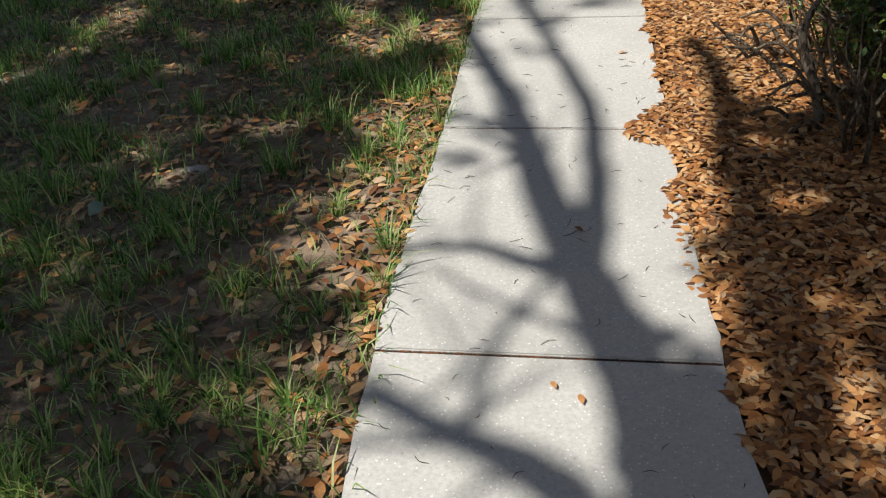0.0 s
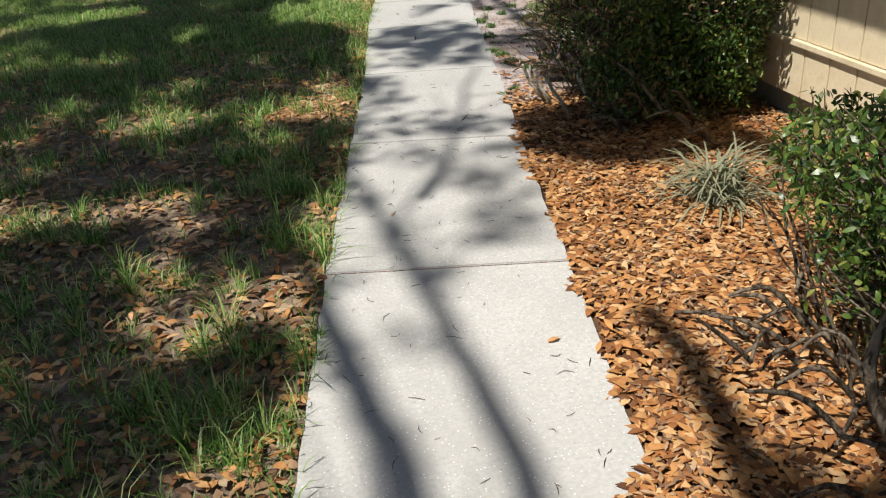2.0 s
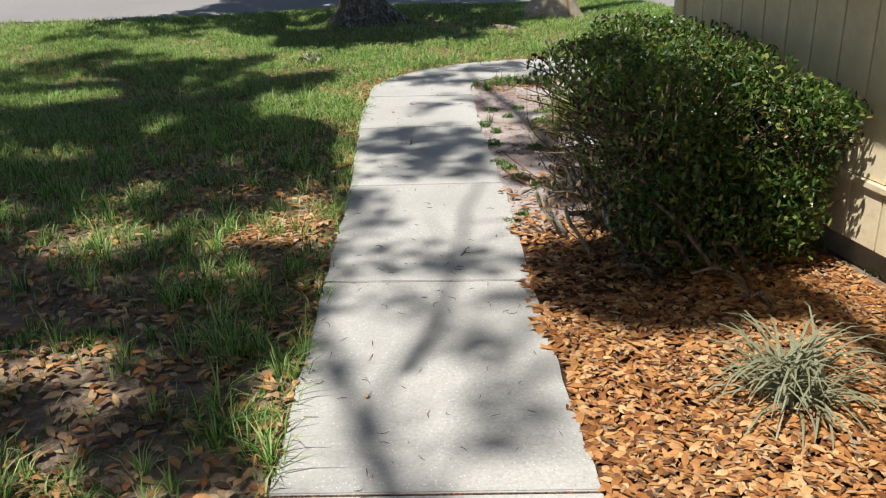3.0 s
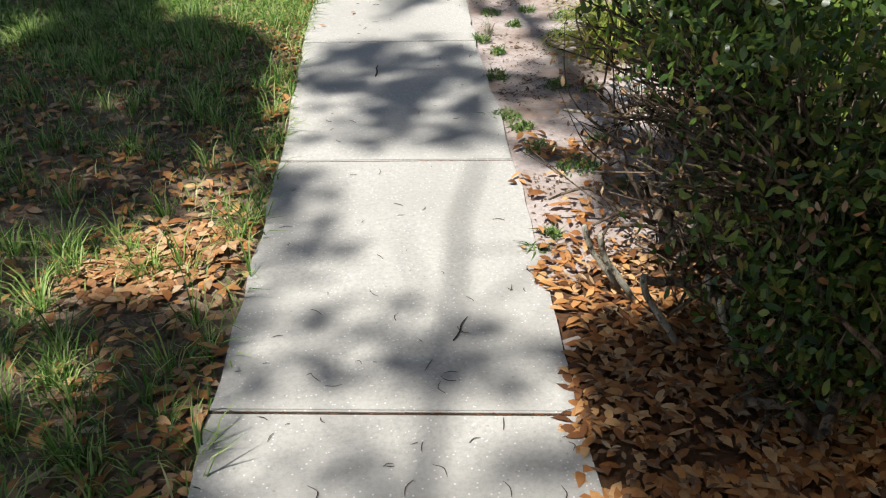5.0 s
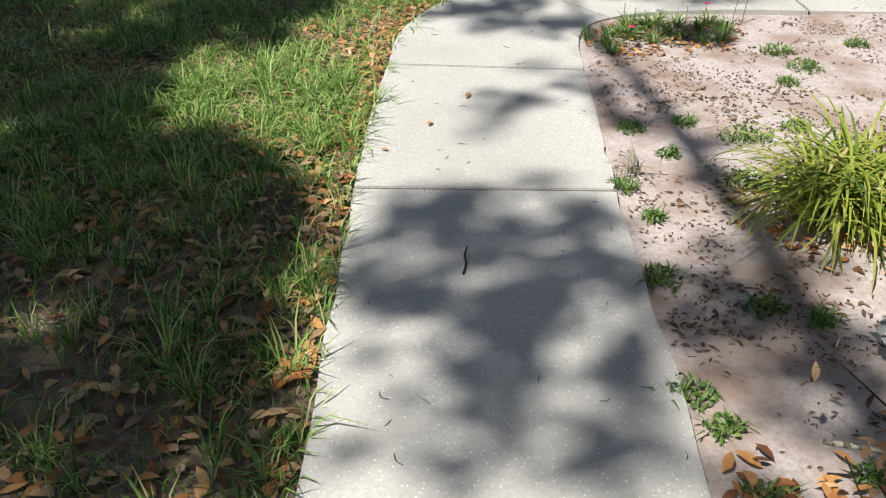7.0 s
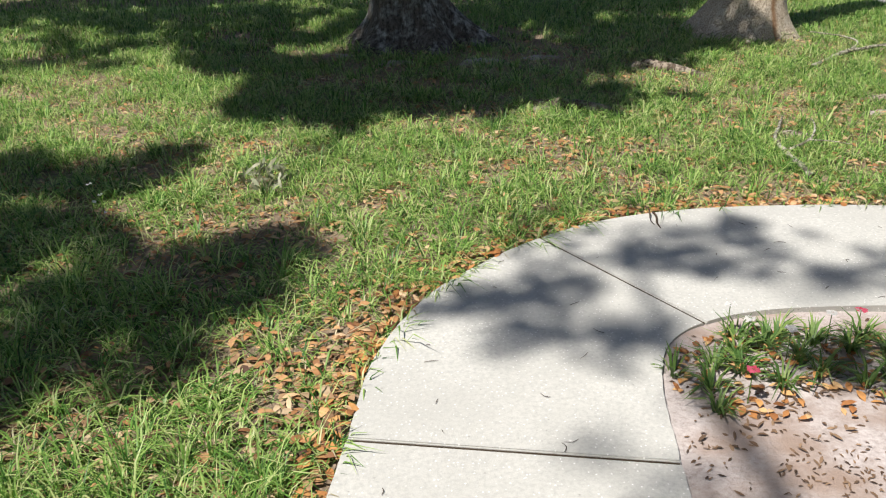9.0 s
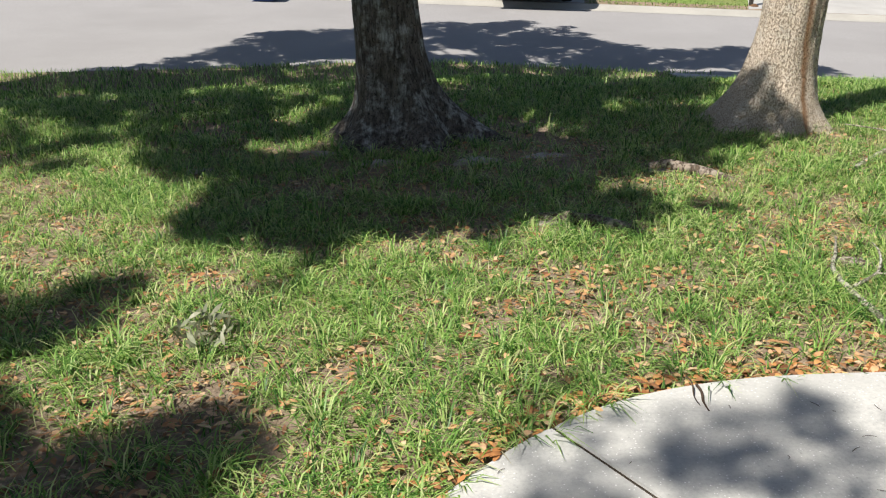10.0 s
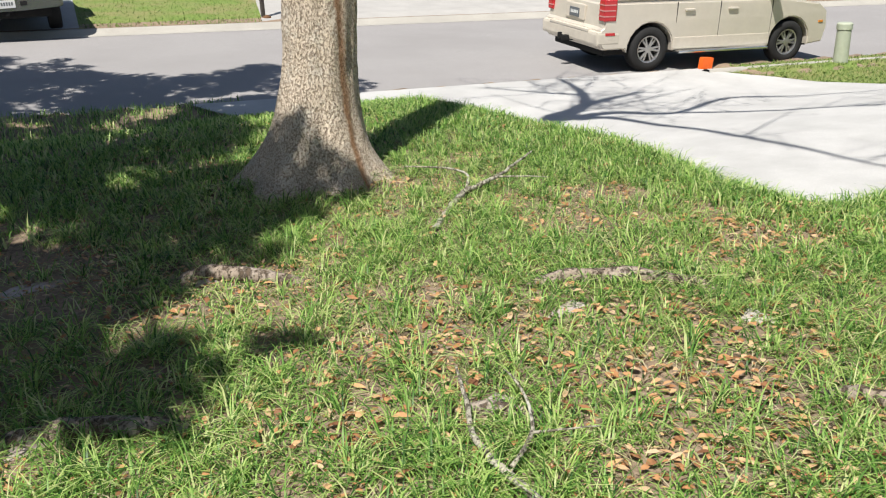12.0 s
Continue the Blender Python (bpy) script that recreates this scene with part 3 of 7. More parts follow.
# ---- trees ----
def trunk_mesh(name, parent, mat, at, line, flare, roots, seed, sides=72):
    """A trunk as rings along line (z, dx, dy, radius), flaring into root buttresses; roots: (angle, reach, width)."""
    q = spline(line, 9)
    r0 = random.Random(seed)
    ph = [r0.uniform(0, 6.28) for _ in range(8)]
    vs, fs = [], []
    for z, dx, dy, rad in q:
        for k in range(sides):
            t = 2 * math.pi * k / sides
            r = rad
            low = max(0.0, 1.0 - (z + 0.05) / 0.75)
            r += flare * low ** 2.6
            for ang, reach, wid in roots:
                d = math.atan2(math.sin(t - ang), math.cos(t - ang))
                r += reach * math.exp(-(d / wid) ** 2) * low ** 4.2 + 0.25 * reach * math.exp(-(d / wid) ** 2) * low
            p = Vector((math.cos(t) * 3 + seed, math.sin(t) * 3, z * 1.1))
            r += 0.022 * noise.noise(p) + 0.011 * noise.noise(p * 4.1) + 0.008 * abs(noise.noise(Vector((math.cos(t) * 14, math.sin(t) * 14, z * 3.0 + seed))))
            vs.append((at[0] + dx + r * math.cos(t), at[1] + dy + r * math.sin(t), at[2] + z))
    for i in range(len(q) - 1):
        for k in range(sides):
            j = (k + 1) % sides
            fs.append((i * sides + k, i * sides + j, (i + 1) * sides + j, (i + 1) * sides + k))
    return shade(arrays(name, vs, fs, mat, parent))


def cloud(centre, size, n, hollow=0.5):
    """Points in an ellipsoid, denser to its outside."""
    d = rng.normal(size=(n, 3))
    d /= np.linalg.norm(d, axis=1)[:, None]
    return np.asarray(centre) + d * (rng.uniform(hollow ** 3, 1, n) ** (1 / 3))[:, None] * np.asarray(size)


def oak(label, at, line, flare, roots, bark, seed, limbs, clumps, leaf=(0.12, 0.056)):
    """limbs: lines of (x, y, z, radius); clumps: (x, y, z, size)."""
    t = thing("tree", label, "tree", "shade trees in the yard")
    z = float(land(at[0], at[1]))
    trunk_mesh("trunk", t, bark, (at[0], at[1], z), line, flare, roots, seed)
    tubes("limbs", limbs, bark, t, 8, 0.006)
    if len(clumps):
        pts = np.concatenate([cloud(c[:3], (c[3], c[3], c[3] * 0.6), max(6, int((c[4] if len(c) > 4 else 1.5) * math.pi * c[3] ** 2 / (leaf[0] * leaf[1] * 0.32))), 0.0) for c in clumps])
        crown_leaves("crown", pts, leaf[0], leaf[1], M_CROWN, t)
    return t


def limb_to(base, tip, r0, r1, sag=0.4):
    """A limb that climbs from base and then spreads to tip."""
    b, e = np.array(base, float), np.array(tip, float)
    m1 = b + (e - b) * 0.35 + np.array([0, 0, sag])
    m2 = b + (e - b) * 0.7 + np.array([0, 0, sag * 0.7])
    return [(*b, r0), (*(m1 + rng.normal(0, 0.12, 3)), r0 * 0.75 + r1 * 0.25), (*(m2 + rng.normal(0, 0.12, 3)), r0 * 0.35 + r1 * 0.65), (*e, r1)]


def clumps_over(shade_poly, heights, n, size, gaps=(), seed=3):
    """Leaf clumps whose shade falls within a stretch of ground; gaps: (x, y, radius) where the sun comes through."""
    r = np.random.default_rng(seed)
    xs, ys = [p[0] for p in shade_poly], [p[1] for p in shade_poly]
    out = []
    while len(out) < n:
        x, y = r.uniform(min(xs), max(xs)), r.uniform(min(ys), max(ys))
        if not in_polygon(x, y, shade_poly) or any(math.hypot((x - a), (y - b)) < c + size[0] * 0.5 for a, b, c in gaps):
            continue
        out.append((*lifted(x, y, r.uniform(*heights)), r.uniform(*size)))
    return out


# the tree behind the camera's left, whose bare limbs lie in shadow along the walk
HIGH = 1.6
FORK = lifted(0.34, 0.35, 4.0 * HIGH)
def shadow_limb(pts, h0, h1, r0, r1):
    n = len(pts) - 1
    h0, h1 = h0 * HIGH, h1 * HIGH
    return [(*lifted(x, y, h0 + (h1 - h0) * i / n), r0 + (r1 - r0) * i / n) for i, (x, y) in enumerate(pts)]


NEAR_LIMBS = [
    shadow_limb([(0.45, 0.6), (1.35, 1.4), (2.1, 3.2), (2.5, 5.2), (2.25, 7.3), (2.33, 8.27), (2.37, 9.0), (2.40, 9.7), (2.37, 10.41), (2.55, 11.3)], 4.2, 7.0, 0.10, 0.022),
    shadow_limb([(0.34, 0.35), (0.47, 1.27), (0.48, 1.56), (0.44, 2.06)], 4.0, 5.0, 0.13, 0.095),
    shadow_limb([(0.44, 2.06), (0.38, 2.8), (0.37, 3.45), (0.30, 4.1), (0.20, 4.9), (0.05, 5.6)], 5.0, 6.6, 0.085, 0.03),
    shadow_limb([(0.44, 2.06), (0.58, 2.63), (0.68, 3.36), (0.66, 4.0), (0.60, 4.82), (0.55, 5.5), (0.42, 6.1)], 5.0, 6.8, 0.06, 0.02),
    shadow_limb([(0.38, 2.8), (0.31, 3.17), (0.09, 3.39), (-0.35, 3.6)], 5.4, 6.2, 0.04, 0.015),
    shadow_limb([(0.40, 2.12), (0.28, 2.2), (0.12, 2.32), (-0.16, 2.35), (-0.7, 2.3)], 5.0, 5.8, 0.05, 0.015),
    shadow_limb([(0.40, 0.9), (0.22, 1.3), (0.02, 1.48), (-0.25, 1.68), (-0.9, 1.95)], 4.4, 5.8, 0.08, 0.025),
    shadow_limb([(0.02, 1.48), (0.12, 1.75), (0.2, 2.0)], 4.7, 5.1, 0.02, 0.01),
    shadow_limb([(0.80, 5.2), (1.0, 5.6), (1.15, 6.0), (1.3, 6.45), (1.42, 6.85), (1.62, 7.3)], 5.2, 6.4, 0.028, 0.012),
    shadow_limb([(0.60, 4.82), (0.72, 5.15), (0.88, 5.45)], 6.2, 6.8, 0.022, 0.012),
    shadow_limb([(0.5, 0.9), (0.85, 1.5), (1.0, 2.2), (1.15, 2.9), (1.28, 3.4), (1.33, 3.75), (1.31, 3.98)], 4.3, 5.1, 0.10, 0.045),
    shadow_limb([(0.30, 0.3), (-0.6, 0.4), (-1.6, 1.0), (-2.6, 1.9)], 3.9, 6.0, 0.11, 0.03),
    shadow_limb([(0.30, 0.3), (-0.5, -0.6), (-1.4, -1.5)], 3.9, 6.5, 0.11, 0.03),
]
GAPS = [(-2.22, 4.44, 0.2), (-1.0, 3.08, 0.16), (-0.55, 3.45, 0.16), (-0.25, 3.42, 0.2), (-0.3, 2.55, 0.22), (-0.12, 2.72, 0.2), (-0.6, 2.28, 0.14), (-0.55, 1.78, 0.16), (-0.99, 1.49, 0.14), (-1.22, 1.81, 0.12),
        (0.02, 4.05, 0.16), (-0.24, 4.26, 0.2), (0.02, 3.6, 0.14), (-1.33, 4.29, 0.12), (-1.96, 5.22, 0.14), (-1.11, 7.55, 0.2), (-0.69, 6.97, 0.16), (-0.31, 7.61, 0.14), (0.14, 6.5, 0.22), (0.46, 6.88, 0.26),
        (-0.58, 5.61, 0.24), (-0.2, 5.33, 0.16), (-0.36, 4.98, 0.14), (0.0, 4.72, 0.16), (-0.35, 9.4, 0.3), (0.1, 8.4, 0.18), (0.68, 8.96, 0.2), (0.5, 9.75, 0.34), (0.95, 10.1, 0.3), (-0.3, 8.94, 0.2), (0.2, 8.0, 0.14), (0.45, 6.3, 0.14),
        (-1.9, 6.3, 0.2), (-2.6, 7.6, 0.25), (-1.6, 3.4, 0.12), (-1.7, 2.4, 0.14), (-2.6, 3.2, 0.16)]
# leaf clumps added out of view, placed by where their shade falls
left_clumps = clumps_over([(-6, -1), (-0.45, -1), (-0.45, 2.2), (-0.2, 3.0), (0.1, 5.0), (0.42, 6.6), (0.75, 8.2), (0.8, 9.3), (0.3, 10.2), (0.45, 10.7), (-0.2, 10.9), (-1.6, 10.4), (-3, 10.0), (-6, 9)], (7.2, 10.9), 800, (0.13, 0.30), GAPS, 5)
left_clumps += clumps_over([(-0.1, 10.8), (0.4, 10.9), (1.1, 11.2), (1.1, 11.6), (0.3, 11.2), (-0.3, 12.4), (-1.2, 13.6), (-1.7, 13.4), (-3, 12.5), (-2.4, 11.0)], (8.7, 11.6), 60, (0.14, 0.3), [], 15)
left_clumps += clumps_over([(-6, 0.2), (-1.5, 0.2), (-1.3, 2.4), (-1.5, 6.0), (-2.0, 8.5), (-6, 8.5)], (7.2, 10.9), 260, (0.15, 0.34), [(-2.22, 4.44, 0.15), (-1.96, 5.22, 0.1)], 25)
left_clumps += clumps_over([(-1.3, 0.8), (-0.5, 0.8), (-0.45, 1.55), (-1.2, 1.7)], (7.2, 9.4), 16, (0.12, 0.22), [(-0.99, 1.49, 0.1)], 26)
for poly, n, holes in (([(-1.0, 5.0), (0.3, 5.0), (0.45, 6.1), (0.2, 6.2), (-1.0, 6.4)], 60, [(-0.2, 5.33, 0.12), (-0.55, 5.58, 0.2), (-0.15, 5.65, 0.14), (-0.42, 5.2, 0.14)]),
                       ([(-1.5, 7.4), (0.35, 7.6), (0.7, 8.7), (-0.9, 8.9)], 60, [(-0.31, 7.61, 0.1), (0.2, 8.0, 0.08)]),
                       ([(-1.6, 3.6), (-0.1, 3.65), (0.2, 5.0), (-1.6, 5.2)], 70, [(-0.24, 4.26, 0.14), (0.0, 4.72, 0.1), (-0.36, 4.98, 0.1), (-1.33, 4.29, 0.1)]),
                       ([(-1.5, 8.8), (0.1, 9.0), (0.15, 9.6), (0.45, 10.6), (-0.5, 10.9), (-1.6, 10.6)], 70, [(-0.35, 9.4, 0.2)]),
                       ([(-0.3, 8.0), (0.7, 8.0), (0.95, 9.1), (0.2, 9.2), (-0.4, 8.9)], 50, [(0.68, 8.96, 0.1)])):
    left_clumps += clumps_over(poly, (8.0, 10.9), n, (0.11, 0.22), holes, 40 + n)
left_clumps += clumps_over([(0.5, 12.7), (-0.1, 12.5), (0.1, 11.9), (0.4, 11.95)], (8.7, 11.6), 7, (0.14, 0.22), [], 16)
for poly, n in (([(0.3, 10.3), (0.8, 10.35), (0.82, 10.63), (1.03, 10.93), (1.18, 11.37), (1.15, 11.54), (0.85, 11.49), (0.66, 11.2), (0.55, 11.0), (0.24, 11.12), (-0.2, 10.9)], 40),
                ([(-0.5, 12.9), (0.0, 12.26), (0.4, 12.66), (0.47, 12.49), (0.27, 11.97), (0.27, 11.66), (0.4, 11.24), (0.1, 10.7), (-0.8, 10.8), (-1.4, 12.2)], 90),
                ([(-0.12, 13.05), (0.02, 13.31), (0.22, 12.99), (0.07, 12.88)], 5),
                ([(-0.2, 14.0), (0.27, 14.29), (0.45, 14.63), (0.51, 13.95), (0.02, 13.8)], 9),
                ([(-1.81, 17.24), (-1.14, 17.7), (0.75, 17.62), (0.54, 16.74), (0.27, 15.0), (-0.01, 15.44), (-0.37, 14.63), (-0.77, 14.2), (-2.5, 14.6)], 120)):
    left_clumps += clumps_over(poly, (8.4, 11.3), n, (0.10, 0.19), [(0.5, 16.6, 0.12), (-0.3, 16.1, 0.15), (-1.3, 15.4, 0.15)], 60 + n)
for poly, n in (([(-0.3, 6.4), (0.18, 6.5), (0.16, 7.1), (-0.3, 7.2)], 18),
                ([(0.26, 9.68), (0.63, 9.6), (0.8, 9.2), (0.9, 8.66), (0.75, 8.3), (0.55, 8.32), (0.4, 8.99)], 16),
                ([(0.0, 6.7), (0.32, 6.6), (0.55, 6.5), (0.6, 6.25), (0.45, 6.1), (0.13, 6.15)], 22),
                ([(-0.6, 9.2), (0.2, 9.5), (0.3, 10.2), (-0.4, 10.6), (-1.0, 10.0)], 30)):
    left_clumps += clumps_over(poly, (8.4, 11.3), n, (0.09, 0.16), [(0.46, 9.48, 0.06), (0.1, 8.9, 0.1)], 80 + n)
left_clumps += clumps_over([(-1.3, 1.5), (-0.4, 1.5), (-0.3, 2.2), (-1.2, 2.3)], (7.2, 9.4), 14, (0.07, 0.14), [(-0.55, 1.78, 0.08), (-0.99, 1.55, 0.08), (-0.6, 2.2, 0.06)], 97)
WALK_SHADE = [(1.32, 8.17), (1.13, 8.21), (1.72, 8.2), (1.26, 7.59), (1.55, 7.48), (0.91, 7.19), (0.88, 7.0), (0.91, 6.71), (0.71, 6.43), (0.99, 6.29), (0.91, 6.22), (1.19, 6.13),
              (1.48, 8.87), (1.77, 9.5), (1.18, 8.41), (1.47, 8.58), (1.76, 8.31), (1.5, 8.0), (1.3, 7.95), (1.0, 7.7), (0.62, 6.1), (1.72, 7.75)]
BEND_SHADE = [(1.86, 10.69), (2.13, 11.12), (2.76, 10.98), (2.36, 11.42), (2.01, 10.62), (2.17, 10.82), (2.2, 10.42), (2.65, 11.1), (2.65, 10.86), (3.02, 11.04), (2.97, 11.22), (2.43, 10.96), (1.75, 10.75), (3.4, 10.85), (3.3, 10.7)]
walk_clumps = [(*lifted(x + random.uniform(-0.07, 0.07), y + random.uniform(-0.07, 0.07), random.uniform(9.0, 12.0)), random.uniform(0.10, 0.21), random.uniform(0.5, 0.95)) for x, y in WALK_SHADE + BEND_SHADE]
walk_clumps += [(*lifted(x + random.uniform(-0.28, 0.28), y + random.uniform(-0.16, 0.16), random.uniform(9.0, 12.0)), random.uniform(0.05, 0.11), random.uniform(0.4, 0.8)) for x, y in (WALK_SHADE + BEND_SHADE) * 2]
walk_clumps += [(*lifted(x, y, random.uniform(9, 12)), 0.12, 0.45) for x, y in ((0.7, 4.4), (0.9, 4.7), (0.3, 4.0), (0.85, 5.7), (0.62, 5.85), (0.55, 3.0), (0.75, 2.35), (0.1, 2.95), (0.6, 6.1), (1.1, 5.3), (0.55, 5.3))]
# unseen clumps hung overhead to darken the bed and the shrub's front
bed_clumps = clumps_over([(0.86, 1.78), (1.0, 2.5), (1.15, 3.0), (2.2, 3.3), (2.4, 0.3), (0.9, 0.3), (0.88, 1.3), (1.15, 1.4), (1.15, 1.55), (0.98, 1.62)], (6.5, 8.7), 90, (0.10, 0.24), [(1.29, 2.23, 0.07), (0.95, 1.5, 0.06)], 17)
bed_clumps += clumps_over([(1.5, 5.35), (2.45, 5.25), (2.5, 6.0), (1.6, 6.2)], (8.7, 11.6), 45, (0.12, 0.22), [], 18)
# added overhead for the deep shade at the shrub's foot
bed_clumps += clumps_over([(1.95, 6.78), (2.5, 6.55), (2.75, 7.05), (2.4, 7.3), (2.05, 7.12)], (8.7, 11.6), 26, (0.08, 0.15), [], 27)
left_clumps += clumps_over([(-0.3, 7.25), (0.7, 7.22), (0.82, 7.9), (0.6, 8.1), (-0.1, 8.2)], (8.4, 11.3), 34, (0.09, 0.16), [(0.12, 7.6, 0.06)], 101)
# thin unseen foliage added high up, whose shade on the walk is soft
walk_clumps += [(*c, 0.3) for c in clumps_over([(-0.25, 0.6), (0.55, 0.5), (1.0, 3.2), (1.5, 6.0), (1.0, 6.2), (0.3, 4.8), (-0.1, 2.4)], (12.0, 17.0), 130, (0.07, 0.2), [], 98)]
walk_clumps += [(*c, 0.3) for c in clumps_over([(1.0, 7.3), (1.7, 7.2), (2.1, 9.5), (3.5, 10.6), (3.5, 11.2), (2.0, 11.0), (1.2, 9.5)], (12.0, 17.0), 24, (0.07, 0.18), [], 99)]
walk_clumps += [(*c, 0.65) for c in clumps_over([(1.0, 7.8), (1.75, 7.7), (1.98, 8.6), (1.1, 8.78)], (9.0, 12.0), 62, (0.05, 0.11), [(1.66, 8.62, 0.05), (1.1, 8.66, 0.04), (1.5, 7.95, 0.05), (1.25, 8.35, 0.04), (1.75, 8.15, 0.04)], 104)]
# broken shade beside the long limb over the sand
walk_clumps += [(*c, 0.7) for c in clumps_over([(2.15, 7.6), (2.5, 7.6), (2.62, 8.6), (2.45, 9.5), (2.4, 9.9), (2.1, 9.6), (2.25, 8.8)], (9.0, 12.0), 26, (0.05, 0.12), [(2.2, 8.6, 0.1)], 103)]


def sunlit(clumps, spots, level=0.0):
    """Leaves out the clumps that would shade the spots (x, y, radius) at a height."""
    def clear(c):
        d = (c[2] - level) * SUN_RUN
        x, y = c[0] + SUN_AZ.x * d, c[1] + SUN_AZ.y * d
        return all(math.hypot(x - a, y - b) > r + 0.45 * c[3] for a, b, r in spots)
    return [c for c in clumps if clear(c)]


def wall_lit(clumps):
    """Leaves out the clumps that would shade the sunny foot of the house wall."""
    def clear(c):
        d = (WALL_X - c[0]) / SUN_AZ.x
        y, z = c[1] + SUN_AZ.y * d, c[2] - d / SUN_RUN
        return not (4.3 < y < 6.4 and -0.1 < z < 0.75)
    return [c for c in clumps if clear(c)]


LIT_LAWN = [(-2.8, 13.6, 0.6), (-1.9, 14.2, 0.6), (-1.0, 14.2, 0.5), (-3.6, 12.8, 0.5), (-0.53, 12.85, 0.2), (0.14, 14.24, 0.3), (0.55, 11.75, 0.10), (0.95, 10.62, 0.12), (1.44, 11.85, 0.25), (1.0, 12.4, 0.3), (0.56, 7.24, 0.16),
            (-0.12, 13.08, 0.25), (0.15, 10.89, 0.12), (0.8, 11.55, 0.08), (0.72, 9.79, 0.2), (0.92, 10.05, 0.2), (0.71, 9.41, 0.12), (-0.05, 14.57, 0.25), (-0.51, 13.96, 0.25), (0.37, 12.96, 0.2), (0.76, 12.2, 0.2), (0.52, 13.78, 0.2), (1.67, 12.4, 0.3)]
LIT_SHADY = [(-0.96, 8.79, 0.12), (0.2, 8.23, 0.14), (-0.53, 5.54, 0.08), (-0.42, 4.96, 0.1), (-0.26, 4.39, 0.12), (-0.06, 4.7, 0.12), (-0.19, 5.43, 0.08), (0.08, 6.67, 0.1), (-0.22, 11.27, 0.1), (0.42, 6.85, 0.24), (0.2, 6.25, 0.12)]
LIT_WALK = [(0.15, 2.67, 0.1), (0.08, 2.21, 0.07), (0.04, 1.95, 0.07), (0.31, 1.91, 0.07), (0.28, 1.54, 0.07), (-0.1, 1.5, 0.06), (0.66, 2.24, 0.06), (0.48, 2.65, 0.06), (0.74, 5.52, 0.1), (0.76, 5.07, 0.1), (0.36, 4.83, 0.06), (0.82, 4.21, 0.1), (1.35, 6.96, 0.16),
            (1.1, 6.93, 0.12), (1.64, 7.85, 0.05), (0.83, 6.53, 0.07), (1.07, 6.53, 0.07), (1.13, 6.3, 0.07), (1.44, 6.4, 0.08), (1.13, 7.78, 0.05), (1.6, 8.99, 0.1)]
LIT_BEND = [(1.44, 9.44, 0.18), (1.32, 9.08, 0.14), (1.78, 9.04, 0.14), (1.95, 9.3, 0.12), (1.7, 10.32, 0.1), (1.66, 8.66, 0.06), (1.92, 8.86, 0.1), (1.29, 9.79, 0.16), (1.6, 9.9, 0.16), (1.91, 11.0, 0.06), (1.68, 10.5, 0.07), (1.83, 10.42, 0.05), (2.35, 11.14, 0.07), (2.21, 10.59, 0.05), (2.42, 10.78, 0.05), (2.84, 11.02, 0.05), (3.4, 11.2, 0.1)]
LIT_BUSH = [(2.62, 6.55, 0.22), (2.25, 6.7, 0.2), (2.4, 7.05, 0.25)]
LIT_BED = [(0.85, 3.6, 0.12), (0.82, 3.1, 0.12), (0.72, 2.65, 0.1), (0.8, 2.3, 0.12), (0.74, 2.05, 0.1), (1.05, 1.55, 0.05), (1.0, 4.3, 0.2), (1.5, 4.4, 0.25), (1.9, 4.6, 0.3)]
left_clumps, walk_clumps, bed_clumps = (wall_lit(sunlit(sunlit(sunlit(c, LIT_LAWN + LIT_SHADY + LIT_BED), LIT_WALK + LIT_BEND), LIT_BUSH, 0.95)) for c in (left_clumps, walk_clumps, bed_clumps))
LAWN_SHADE = [(-1.07, 3.32), (-0.74, 3.23), (-0.43, 3.28), (-0.79, 3.01), (-0.98, 2.95), (-0.57, 3.01), (0.0, 10.4), (0.2, 10.2), (-0.2, 9.9), (0.1, 9.6), (0.3, 9.9), (-0.5, 10.2), (-0.1, 10.1), (-0.75, 2.75), (-1.1, 2.8), (-0.9, 2.5), (-1.3, 3.1), (0.33, 11.47), (0.6, 11.3), (0.77, 11.2), (1.0, 11.36), (0.5, 11.1), (0.5, 10.75), (0.1, 11.3), (0.0, 12.28), (0.24, 12.5), (-0.2, 12.0), (0.1, 11.8), (0.25, 10.95), (-0.3, 11.6), (-1.6, 11.6), (-1.25, 10.6), (-1.0, 15.1)]
left_clumps += [(*lifted(x + random.uniform(-0.12, 0.12), y + random.uniform(-0.12, 0.12), random.uniform(7.0, 9.0)), random.uniform(0.09, 0.18)) for x, y in LAWN_SHADE * 3]
walk_clumps += [(*lifted(x + random.uniform(-0.1, 0.1), y + random.uniform(-0.1, 0.1), random.uniform(9.0, 12.0)), random.uniform(0.10, 0.18), 0.9) for x, y in ((1.86, 10.77), (2.01, 10.62), (2.17, 10.8), (2.2, 10.42), (2.0, 10.4), (1.8, 10.55), (2.7, 10.25), (2.85, 10.2), (3.0, 10.25), (2.65, 10.9), (2.95, 11.1), (2.5, 10.85), (1.95, 10.9), (3.1, 10.7))]
walk_clumps += [(*c, 0.8) for c in clumps_over([(1.72, 7.0), (2.4, 6.9), (2.45, 7.7), (2.2, 8.3), (1.9, 8.25)], (9.0, 12.0), 30, (0.07, 0.15), [(2.0, 7.75, 0.06)], 105)]
walk_clumps += [(*c, 0.8) for c in clumps_over([(1.35, 7.45), (1.7, 7.4), (1.92, 8.4), (1.5, 8.5)], (9.0, 12.0), 20, (0.05, 0.11), [(1.64, 7.85, 0.04)], 106)]
bed_clumps += clumps_over([(1.95, 5.5), (2.55, 5.5), (2.45, 6.2), (2.05, 6.5)], (8.0, 11.0), 14, (0.09, 0.16), [], 33)
